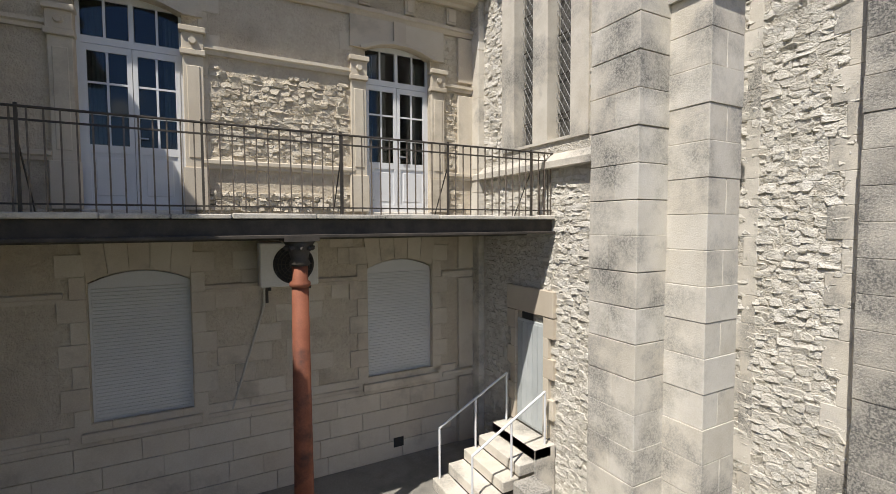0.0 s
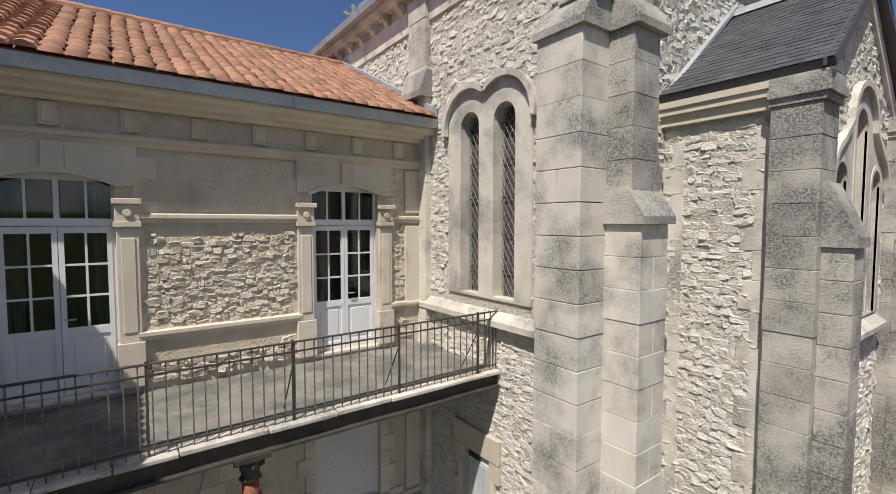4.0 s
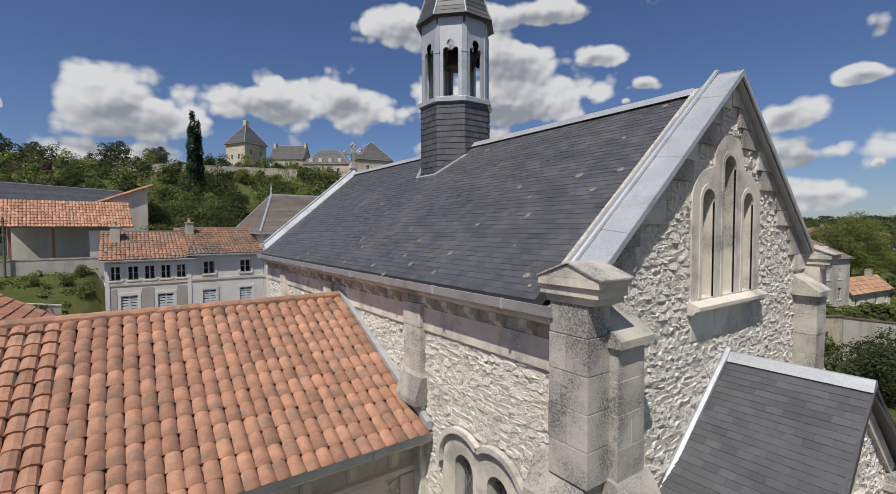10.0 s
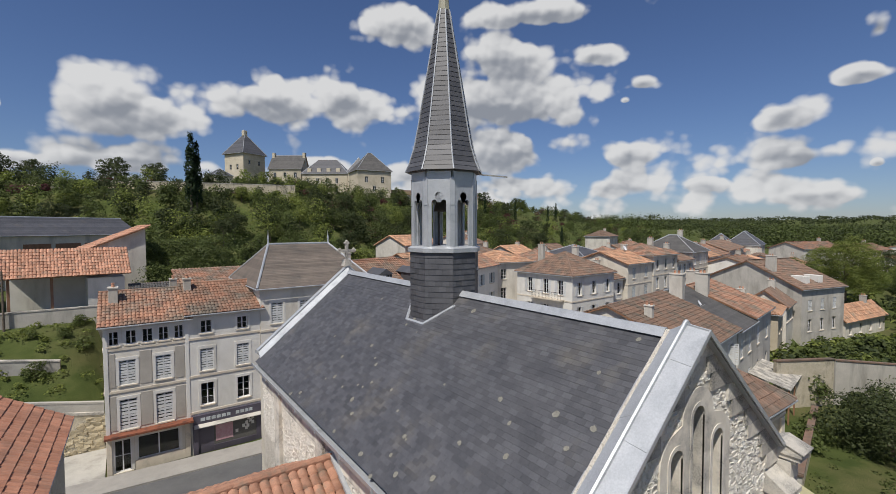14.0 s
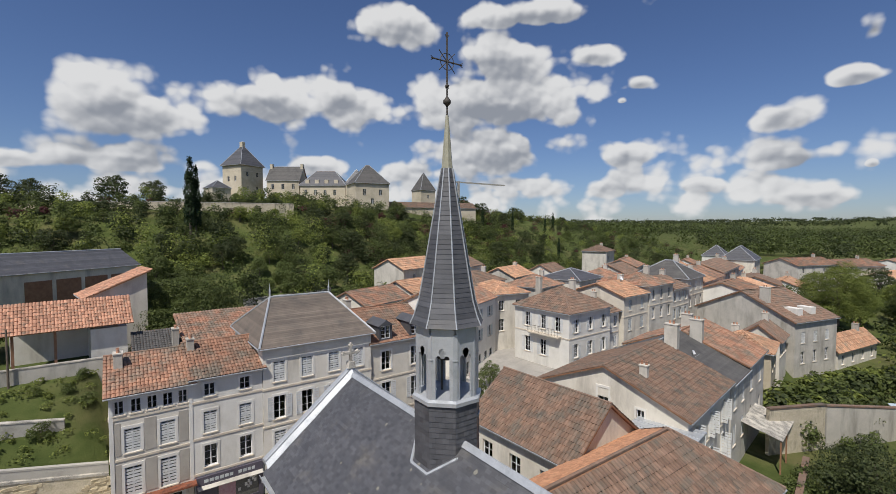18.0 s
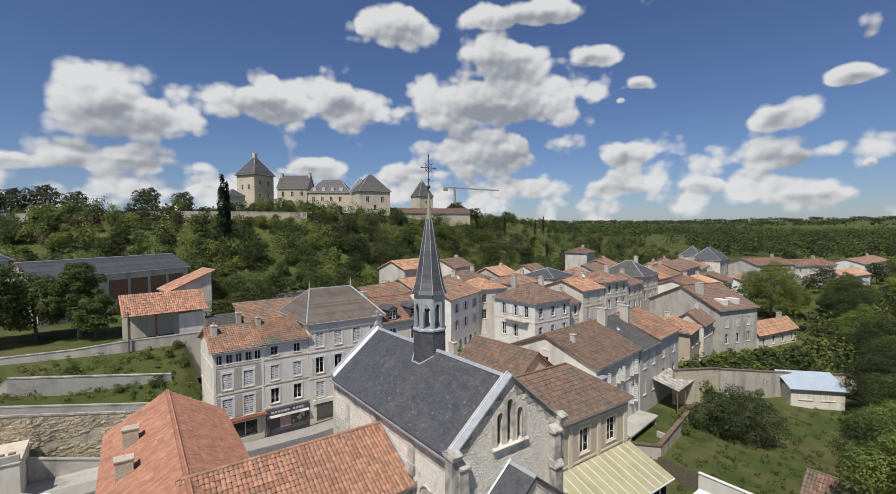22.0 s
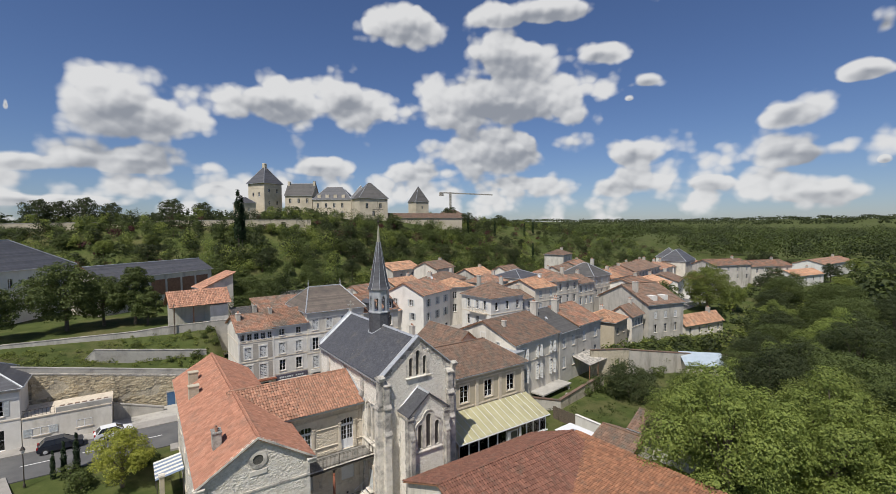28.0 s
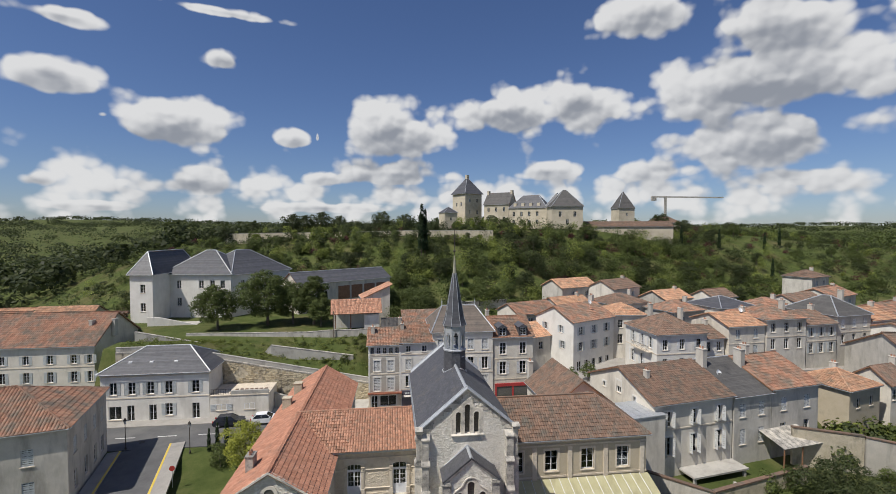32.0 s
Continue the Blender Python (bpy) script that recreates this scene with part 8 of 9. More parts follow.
for i in range(8):
    bm = bmesh.new()
    prism(bm, [(0, 3.3), (3.6, 4.3), (3.6, 4.34), (0, 3.34)], "x", i * 0.8, i * 0.8 + 0.74)
    part("sheet", bm, STONE_D, pv)
for x in (0.1, 3.0, 6.2):
    part("post", boxes((x, 0.1, -1, x + 0.12, 0.22, 3.3)), WOOD, pv)
for i in range(14):
    tagged(part("garden_step", boxes((40.5 + i * 0.32, 11.6 - 0.0 * i, -2.4, 40.5 + (i + 1) * 0.32, 12.8, -0.1 - i * 0.17)), CONCRETE), "plain concrete step of the garden stair", "step", "garden stair")

# ---- west side of the street ----
gh = house("white two-storey house with a slate roof and grey shutters", (-39.0, 37.4, 0.35), 0, 14.8, 8.5, 7.1, "hip", 2.9, [("f", (1.7, 4.2, 6.7, 9.2, 12.9), 4.0, 1.0, 1.75, 3, "open"), ("f", (9.2,), 0.75, 1.0, 1.75, 3, "open"), ("f", (4.0, 7.0, 12.9), 0.1, 1.0, 2.3, 2, ""), ("f", (1.9,), 0.4, 1.7, 1.9, 1, "")], PLASTER_W, SLATE, how="courses", shut_mat=SH, group="west side houses", band=(3.4, 6.6), over=0.35)
for x in (3.0, 6.0, 9.4):
    part("roof_light", boxes((x, 1.4, 8.0, x + 0.5, 1.9, 8.4), bevel=0.02), WHITE, gh)
ter = thing("terrace_annex", "low grey garage with a flat planted terrace", "building", (-24.1, 37.3, 0.3))
part("wall", boxes((0, 0, -0.3, 8.3, 5, 3.3)), PLASTER, ter)
part("coping", boxes((-0.02, -0.08, 3.3, 8.38, 5.05, 3.45), bevel=0.02), DRESS, ter)
for i in range(9):
    part("baluster", boxes((0.1 + i * 0.34, 0.2, 3.45, 0.14 + i * 0.34, 0.24, 4.2)), IRON, ter)
part("rail", boxes((0, 0.19, 4.2, 2.95, 0.25, 4.25)), IRON, ter)
part("parapet", boxes((3.0, 0.0, 3.45, 8.34, 0.3, 4.05), bevel=0.02), CONCRETE, ter)
for i in range(7):
    part("planter", boxes((3.3 + i * 0.7, 0.8, 3.45, 3.75 + i * 0.7, 1.2, 3.95), bevel=0.03), TILE_O, ter)
wd = thing("wedge_wall", "low sloping rendered wall beside the garage", "wall", (-15.7, 40.6, 0.2))
bm = bmesh.new()
prism(bm, [(0, -0.4), (5.6, -0.4), (5.6, 0.5), (0, 2.3)], "y", 0, 0.35)
part("wall", bm, PLASTER_G, wd)
bm = bmesh.new()
prism(bm, [(-0.05, 2.3), (5.65, 0.5), (5.65, 0.62), (-0.05, 2.42)], "y", -0.06, 0.41)
part("coping", bm, CONCRETE, wd)
bg_ = thing("blue_door", "small blue painted door in the old retaining wall", "door", (-9.6, 42.45, 0.2))
part("leaf", boxes((0, 0, 0, 0.95, 0.1, 1.9), bevel=0.01), surf("blue_door_paint", (0.05, 0.12, 0.24), (0.07, 0.15, 0.28), 2, 0.5, 40, 0.1, 0.002), bg_)
part("frame", boxes((-0.1, -0.03, 0, 0, 0.12, 2.05), (0.95, -0.03, 0, 1.05, 0.12, 2.05), (0, -0.03, 1.9, 0.95, 0.12, 2.05)), CONCRETE, bg_)
for x in (1.6, 5.6):
    window(ter, pose(x, -0.02, 1.2), 1.5, 0.9, 1, "open" if x < 3 else "", deep=0.0, shut_mat=SH)
house("plastered three-storey house with a tile roof and shutters", (-64, 47, 1.0), 0, 18.6, 13, 8.6, "gable_x", 4.2, [("f", (2, 5, 8.5, 12, 15.5, 18), 5.6, 0.9, 1.4, 3, "open"), ("f", (2, 5, 8.5, 12, 15.5, 18), 2.6, 0.9, 1.7, 3, "open")], PLASTER, TILE_M, shut_mat=SH, group="west side houses", chims=((16.0, 4, 9.4, 12), (19, 5, 9, 12)), band=(5.0,))
house("white corner house with grey shutters and a tile roof", (-47.3, 12.04, 0.3), 15, 18.0, 12.2, 7.97, "hip", 3.0, [("f", (2.5, 5.5, 8.5, 11.5, 14.8), 4.6, 1.0, 1.7, 3, "shut"), ("f", (2.5, 5.5, 8.5, 11.5, 14.8), 1.2, 1.0, 1.8, 3, "shut"), ("r", (2, 5, 8, 10.5), 4.6, 0.9, 1.7, 3, "shut"), ("r", (2, 5, 8, 10.5), 0.8, 0.9, 2.0, 3, "")], PLASTER_G, TILE_M, shut_mat=SH, group="west side houses")
for i, (x, y, w, d, h, tl) in enumerate(((-85, 40, 16, 9, 7, TILE_M), (-100, 60, 16, 9, 6, TILE_P), (-82, 62, 14, 9, 6, TILE_O), (-120, 50, 18, 10, 6, TILE_M), (-105, 85, 20, 10, 6, TILE_O), (-135, 80, 16, 10, 6, TILE_P), (-90, 22, 20, 10, 6, TILE_M), (-150, 120, 16, 9, 6, TILE_O), (-170, 90, 18, 9, 6, TILE_M), (-120, 120, 15, 9, 6, TILE_P), (-190, 140, 18, 9, 6, TILE_O), (-72, 76, 14, 9, 7, TILE_O), (-88, 78, 16, 9, 6, TILE_M), (-76, 58, 14, 9, 8, TILE_O), (-94, 46, 14, 9, 6, TILE_M), (-112, 70, 16, 9, 6, TILE_M), (-128, 98, 18, 9, 6, TILE_O), (-150, 70, 16, 9, 6, TILE_O), (-108, 102, 14, 9, 6, TILE_M), (-90, 96, 14, 8, 6, TILE_P), (-66, 66, 12, 9, 8, TILE_O))):
    house("house of the lower town with a weathered tile roof", (x, y, land(x, y)), i * 7 % 24 - 10, w, d, h, "gable_x", 2.1, [("f", (w * 0.2, w * 0.5, w * 0.8), h - 2.5, 0.9, 1.4, 2, "")], PLASTER if i % 2 else PLASTER_W, tl, group="lower town houses", skirt=4)
# convent on the terrace
cv = house("large white convent with a tall slate hipped roof", (-46.2, 71.6, 9.3), -7, 14.6, 12.5, 9.5, "hip", 4.9, [("f", (3.4, 8.2, 10.6, 12.8), 6.4, 1.0, 1.7, 3, ""), ("f", (3.4, 8.2, 12.8), 2.6, 1.0, 1.8, 3, "")], PLASTER_W, SLATE, how="courses", name="convent", cat="building", over=0.4, skirt=2)
house("white projecting end block of the convent", (-50.0, 66.2, 9.3), -7, 4.6, 17, 9.9, "hip", 4.6, [("f", (2.6,), 6.2, 1.0, 1.7, 3, ""), ("f", (2.6,), 2.4, 1.0, 1.7, 3, "")], PLASTER_W, SLATE, how="courses", name="convent", cat="building", over=0.4, skirt=2)
house("white rear wing of the convent with slate roof", (-31.6, 70.0, 9.3), 58, 17.0, 13, 9.3, "hip", 5.0, [("f", (3, 7, 11), 6.2, 1.0, 1.7, 3, ""), ("f", (3, 7, 11), 2.4, 1.0, 1.7, 3, "")], PLASTER_W, SLATE, how="courses", name="convent", cat="building", over=0.4, skirt=2)
conv_ramp = thing("ramp", "white ramp with parapet before the convent", "ramp", (-45, 62.5, 9.0), 4)
bm = bmesh.new()
prism(bm, [(0, -0.5), (9, -0.5), (9, 0.3), (2, 2.0), (0, 2.0)], "y", 0, 0.3)
part("parapet", bm, PLASTER_W, conv_ramp)
part("floor", boxes((0, 0.3, -0.5, 9, 3.5, 0.4)), CONCRETE, conv_ramp)
# long hall and open shed on the terrace
hg = house("long hall with a slate roof and brown doors", (-18.0, 71.3, 9.4), 36, 25.0, 8.0, 6.9, "gable_x", 2.2, [("f", (3.0, 6.5), 3.0, 1.6, 1.8, 2, "")], PLASTER, SLATE, how="courses", name="hall", cat="building")
for i in range(4):
    part("brown_door", boxes((10.0 + i * 3.6, -0.06, 2.4, 13.1 + i * 3.6, 0.0, 5.6), bevel=0.02), WOOD, hg)
osd = thing("open_shed", "open-fronted shed with a red tile roof and white end room", "shed", (-8.0, 52.3, 9.0), 6)
for x0, x1 in ((5.6, 8.4),):
    part("room_wall", boxes((x0, 0.1, -0.6, x1, 3.8, 3.4)), PLASTER_W, osd)
part("rear_wall", boxes((0, 3.8, -0.6, 8.4, 4.0, 4.2)), PLASTER, osd)
for x in (0.2, 3.0):
    part("post", boxes((x, 0.2, -0.6, x + 0.2, 0.4, 3.6)), WOOD, osd)
S = [[(-0.5, -0.4, 3.75), (8.9, -0.4, 3.75), (8.9, 2.2, 6.0), (-0.5, 2.2, 6.0)], [(8.9, 4.6, 3.75), (-0.5, 4.6, 3.75), (-0.5, 2.2, 6.0), (8.9, 2.2, 6.0)]]
bm = bmesh.new()
for s in S:
    deck(bm, s, 0.12)
part("roof_deck", bm, WOOD, osd)
roof_part("roof", S, TILE, osd, col=0.24, row=0.4)
house("small tile-roofed shed against the hall", (-3.8, 63.0, 9.4), -80, 4.6, 5.4, 5.4, "mono", 2.3, [], PLASTER, TILE, name="shed", cat="shed")

# old retaining walls of the terrace
def slope_wall(label, line, z0, top, mat_, thick=0.6, cap=0.18, capmat=None):
    root = thing("retaining_wall", label, "wall", (0, 0, 0), group="terrace walls")
    for (xa, ya), (xb, yb) in zip(line, line[1:]):
        n = max(1, int(math.hypot(xb - xa, yb - ya) / 4))
        for i in range(n):
            p = (xa + (xb - xa) * i / n, ya + (yb - ya) * i / n)
            q = (xa + (xb - xa) * (i + 1) / n, ya + (yb - ya) * (i + 1) / n)
            d = Vector((q[0] - p[0], q[1] - p[1])).normalized()
            nx, ny = -d.y * thick, d.x * thick
            for nm, za, zb, lo, m_, g in (("wall_length", top(*p), top(*q), z0, mat_, 0.0), ("coping", top(*p) + cap, top(*q) + cap, None, capmat or STONE_D, 0.1)):
                bm = bmesh.new()
                vs = []
                for (x, y), zt in ((p, za), (q, zb)):
                    for s in (-g, 1 + g):
                        b = lo if lo is not None else zt - cap
                        vs.append((bm.verts.new((x + nx * s, y + ny * s, b)), bm.verts.new((x + nx * s, y + ny * s, zt))))
                a, b, c, e = vs
                for f in ((a[0], c[0], c[1], a[1]), (b[0], b[1], e[1], e[0]), (a[1], c[1], e[1], b[1]), (a[0], a[1], b[1], b[0]), (c[0], e[0], e[1], c[1]), (a[0], b[0], e[0], c[0])):
                    bm.faces.new(f)
                bmesh.ops.recalc_face_normals(bm, faces=bm.faces)
                part(nm, bm, m_, root)
    return root


old_wall = slope_wall("long old tan stone retaining wall with a pale parapet", [(-40, 43.0), (-1.2, 42.6)], -0.5, lambda x, y: ret_top(x) - 0.9, OLDWALL)
OLDSTONE = surf("tan_wall_stone", (0.36, 0.30, 0.20), (0.54, 0.47, 0.33), 2.0, 0.95, 20, 0.8, 0.03, (0.13, 0.12, 0.10), 0.55, (0.55, 0.68), island=0.35, streak=(1, 1, 0.35))
rubble(old_wall, (-40, 42.99, -0.3), Vector((38.8, -0.4, 0)).normalized(), Vector((-0.4, -38.8, 0)).normalized(), 38.7, 7.0, lambda u, v: v - 0.3 < ret_top(u - 40) - 1.1 and noise.noise((u * 0.35, v * 0.5, 4.0)) > -0.28, "stone_facing", 0, 0.24, 0.03, 44, OLDSTONE)
slope_wall("pale parapet along the ramp road", [(-40, 43.1), (-1.2, 42.8)], 0.5, lambda x, y: ret_top(x) - 0.1, CONCRETE, 0.3, 0.12, CONCRETE)
slope_wall("grey garden retaining wall with a stepped end", [(-40, 48.4), (-19.2, 47.7), (-17.8, 47.0), (-4.0, 46.4)], 1, lambda x, y: 8.55 - 0.15 * (x + 17.8) if x > -18.5 else 7.0 + max(0, -19.3 - x) * 0.2, CONCRETE, 0.4, 0.1)
slope_wall("upper grey terrace wall below the open shed", [(-34, 53.2), (-8.6, 51.4), (1.0, 51.6)], 4, lambda x, y: 9.9 if x > -9 else 9.6, PLASTER_G, 0.35, 0.1)
slope_wall("high old boundary wall on the hill", [(-60, 150), (-20, 140), (12, 128), (38, 122)], 10, lambda x, y: 28.2 - max(0, 10 - x) * 0.018, OLDWALL, 0.6, 0.15)
slope_wall("garden wall by the terraced gardens", [(13, 77.5), (37, 85)], 0, lambda x, y: 8.6, CONCRETE, 0.4, 0.12)

house("white-walled garden hut with a brown tile roof", (33.4, -2.8, -0.6), -86, 6.6, 5.0, 2.8, "gable_x", 1.4, [("f", (4.6,), 0.9, 1.0, 1.0, 2, "")], PLASTER_W, TILE_O, name="garden_hut", cat="hut", group="garden huts")
house("low garden hut with a brown tile roof", (27.7, -1.6, -0.6), -86, 4.4, 5.6, 2.2, "gable_x", 1.2, [], PLASTER, TILE_O, name="garden_hut", cat="hut", group="garden huts")
# ---- the castle on the hill ----
CASTLE = surf("castle_limestone", (0.47, 0.41, 0.31), (0.58, 0.52, 0.41), 0.3, 0.92, 8, 0.3, 0.02, (0.36, 0.32, 0.24), 0.12, (0.5, 0.7))
keep = house("square castle keep of pale stone with a pyramid slate roof", (40.5, 196.5, 30.0), 28, 10.8, 11, 17.4, "hip", 9.0, [("f", (3, 7.8), 13.0, 1.0, 1.8, 2, ""), ("f", (3, 7.8), 7.0, 1.0, 2.0, 2, ""), ("l", (3.5, 7.5), 11, 1.2, 2, 2, "")], CASTLE, SLATE, how="courses", name="castle_keep", cat="castle", group="castle", band=(15.0,), over=0.7, skirt=6)
part("finial_block", boxes((4.6, 4.7, 25.4, 6.2, 6.3, 27.6), bevel=0.1), CASTLE, keep)
house("low stone turret at the foot of the keep", (29.5, 193.5, 29.5), 14, 7, 8, 8.0, "hip", 3.0, [("f", (3.5,), 4, 1, 1.5, 2, "")], CASTLE, SLATE, how="courses", name="castle_turret", cat="castle", group="castle", skirt=6)
house("castle main range with cream walls and grey roof", (50.5, 197.5, 30.5), -36, 13.5, 11, 11.5, "gable_x", 6.0, [("f", (2.5, 6.7, 11), 7.5, 1.2, 2.2, 3, ""), ("f", (2.5, 6.7, 11), 2.5, 1.2, 2.4, 3, "")], CASTLE, DARKROOF, how="courses", name="castle_range", cat="castle", group="castle", skirt=6, chims=((13.2, 5.5, 14, 18.6, 1.0, 2.0, CASTLE, 0), (0.3, 5.5, 14, 18.6, 1.0, 2.0, CASTLE, 0)), over=0.4)
r2 = house("castle range with a tall slate mansard and dormers", (61.5, 189.0, 30.5), -36, 19, 11, 9.0, "hip", 6.5, [("f", (2.5, 6.5, 10.5, 14.5), 5.0, 1.2, 2.2, 3, ""), ("f", (2.5, 6.5, 10.5, 14.5), 1.0, 1.2, 2.2, 3, "")], CASTLE, SLATE, how="courses", name="castle_range", cat="castle", group="castle", skirt=6, over=0.4)
for x in (3, 7, 11, 15):
    part("dormer", boxes((x - 0.8, 0.4, 9.0, x + 0.8, 2.6, 11.4), bevel=0.05), CASTLE, r2)
house("castle pavilion with a steep slate roof", (76.5, 176.6, 30.5), -36, 7.5, 9, 9.8, "hip", 6.2, [("f", (3.7,), 5.5, 1.2, 2.2, 3, "")], CASTLE, SLATE, how="courses", name="castle_pavilion", cat="castle", group="castle", skirt=6)
house("castle corner pavilion with a high mansard roof", (73.5, 160.5, 29.5), -8, 13.5, 12, 9.6, "hip", 7.6, [("f", (3.5, 10), 5.0, 1.3, 2.3, 3, ""), ("f", (6.7,), 1.5, 1.3, 2.3, 3, "")], CASTLE, DARKROOF, how="courses", name="castle_pavilion", cat="castle", group="castle", skirt=8, over=0.5)
house("round-roofed castle dovecote with a steep tiled cone", (113.0, 176.0, 30.5), 0, 8, 8, 8.8, "hip", 8.6, [("f", (4,), 5, 1, 1.5, 2, "")], CASTLE, DARKROOF, how="courses", name="castle_dovecote", cat="castle", group="castle", skirt=8)
house("long low castle outbuilding with a tile roof", (86.0, 160.5, 27.2), -14, 40, 8, 3.0, "gable_x", 2.2, [], CASTLE, TILE_O, name="castle_outbuilding", cat="castle", group="castle", skirt=8)
house("small stone gatehouse on the castle slope", (128, 172, 27), -6, 14, 8, 5, "hip", 3, [("f", (4, 10), 2, 1, 1.6, 2, "")], CASTLE, TILE_O, name="castle_outbuilding", cat="castle", group="castle", skirt=8)
crane = thing("tower_crane", "distant slim tower crane with a long jib", "crane", (150, 196, 24))
part("mast", boxes((-0.5, -0.5, 0, 0.5, 0.5, 23)), STONE_D, crane)
part("jib", boxes((-8, -0.35, 22.2, 34, 0.35, 22.9)), STONE_D, crane)
part("counterweight", boxes((-8, -0.6, 20.5, -5.5, 0.6, 22.2)), STONE_D, crane)
# ---- parked cars and street furniture ----
GLASS_CAR = surf("car_glass", (0.012, 0.014, 0.016), (0.02, 0.022, 0.024), 2, 0.06, 40, 0)
TYRE = surf("tyre_rubber", (0.02, 0.02, 0.02), (0.03, 0.03, 0.03), 6, 0.85, 40, 0.2, 0.003)
CAR_DARK = surf("dark_blue_car_paint", (0.012, 0.016, 0.026), (0.02, 0.024, 0.036), 1, 0.22, 60, 0)
CAR_WHITE = surf("white_car_paint", (0.70, 0.71, 0.72), (0.75, 0.76, 0.77), 1, 0.25, 60, 0)
LAMP_G = surf("lamp_glass", (0.5, 0.5, 0.5), (0.6, 0.6, 0.6), 3, 0.15, 40, 0)
RED_G = surf("tail_lamp", (0.30, 0.02, 0.02), (0.35, 0.03, 0.03), 3, 0.2, 40, 0)


def car(label, at, rz, paint, L=4.1, W=1.72, H=1.5, hatch=True):
    root = thing("car", label, "car", at, rz, "parked cars")
    side = [(-L / 2, 0.32), (-L / 2, 0.72), (-L / 2 + 0.15, 0.86), (-L / 2 + 1.05, 0.98), (L / 2 - 0.25, 0.98), (L / 2 - 0.02, 0.82), (L / 2, 0.4), (L / 2 - 0.1, 0.26), (-L / 2 + 0.1, 0.26)]
    bm = prisms(side, "y", -W / 2, W / 2)
    bmesh.ops.bevel(bm, geom=[e for e in bm.edges], offset=0.06, segments=2, affect="EDGES")
    part("body", bm, paint, root)
    x0, x1, x2, x3 = -L / 2 + 0.95, -L / 2 + 1.75, L / 2 - 0.75, L / 2 - 0.22
    bm = bmesh.new()
    lo = [(x0, -W / 2 + 0.05), (x3, -W / 2 + 0.05), (x3, W / 2 - 0.05), (x0, W / 2 - 0.05)]
    hi = [(x1, -W / 2 + 0.24), (x2, -W / 2 + 0.24), (x2, W / 2 - 0.24), (x1, W / 2 - 0.24)]
    a = [bm.verts.new((x, y, 0.95)) for x, y in lo]
    b = [bm.verts.new((x, y, H - 0.05)) for x, y in hi]
    for i in range(4):
        bm.faces.new((a[i], a[(i + 1) % 4], b[(i + 1) % 4], b[i]))
    bm.faces.new(b), bm.faces.new(a[::-1])
    part("glazing", bm, GLASS_CAR, root)
    bm = boxes((x1 - 0.05, -W / 2 + 0.22, H - 0.06, x2 + 0.08, W / 2 - 0.22, H), bevel=0.025)
    part("roof_panel", bm, paint, root)
    for s in (-1, 1):
        for (p, q) in (((x0 + 0.03, 0.96), (x1, H - 0.04)), (((x1 + x2) / 2, 0.96), ((x1 + x2) / 2, H - 0.04)), ((x3 - 0.03, 0.96), (x2, H - 0.04))):
            bm = bmesh.new()
            tube(bm, (p[0], s * (W / 2 - 0.04), p[1]), (q[0], s * (W / 2 - 0.23), q[1]), 0.035, n=6)
            part("pillar", bm, paint, root)
        part("mirror", boxes((x0 + 0.25, s * (W / 2 + 0.07) - 0.09, 0.95, x0 + 0.4, s * (W / 2 + 0.07) + 0.07, 1.08), bevel=0.03), paint, root)
        part("headlight", boxes((-L / 2 - 0.005, s * (W / 2 - 0.25) - 0.18, 0.62, -L / 2 + 0.2, s * (W / 2 - 0.25) + 0.18, 0.78), bevel=0.03), LAMP_G, root)
        part("tail_light", boxes((L / 2 - 0.16, s * (W / 2 - 0.14) - 0.1, 0.7, L / 2 + 0.005, s * (W / 2 - 0.14) + 0.1, 0.98), bevel=0.02), RED_G, root)
        for x in (-L / 2 + 0.78, L / 2 - 0.75):
            bm = bmesh.new()
            lathe(bm, [(0.2, -0.1), (0.31, -0.1), (0.32, -0.04), (0.32, 0.04), (0.31, 0.1), (0.2, 0.1)], 20)
            w = part("wheel", bm, TYRE, root)
            w.matrix_basis = pose(x, s * (W / 2 - 0.08), 0.32, 90)
            bm = bmesh.new()
            lathe(bm, [(0.2, -0.105), (0.06, -0.12), (0.06, 0.12), (0.2, 0.105)], 14)
            part("rim", bm, LAMP_G, w)
    part("number_plate", boxes((-L / 2 - 0.012, -0.26, 0.42, -L / 2 + 0.01, 0.26, 0.53)), PLASTER_W, root)
    return root


car("dark blue compact car parked at the kerb", (-20.5, 34.6, street_z(-20) + 0.04), 184, CAR_DARK)
car("white hatchback car parked at the kerb", (-15.6, 34.9, street_z(-15) + 0.04), 186, CAR_WHITE, 3.9, 1.68, 1.48)


def street_lamp(x, y, z):
    r = thing("street_lamp", "old-style street lamp on a thin dark post", "street lamp", (x, y, z), group="street lamps")
    bm = bmesh.new()
    lathe(bm, [(0.12, 0), (0.12, 0.2), (0.05, 0.4), (0.04, 3.2), (0.03, 3.3)], 10)
    part("post", bm, IRON, r)
    bm = bmesh.new()
    lathe(bm, [(0.09, 3.3), (0.19, 3.7), (0.1, 3.95)], 6)
    part("lantern", bm, LAMP_G, r)
    bm = bmesh.new()
    lathe(bm, [(0.23, 3.7), (0.12, 3.93), (0.03, 4.08)], 6)
    part("hood", bm, IRON, r)


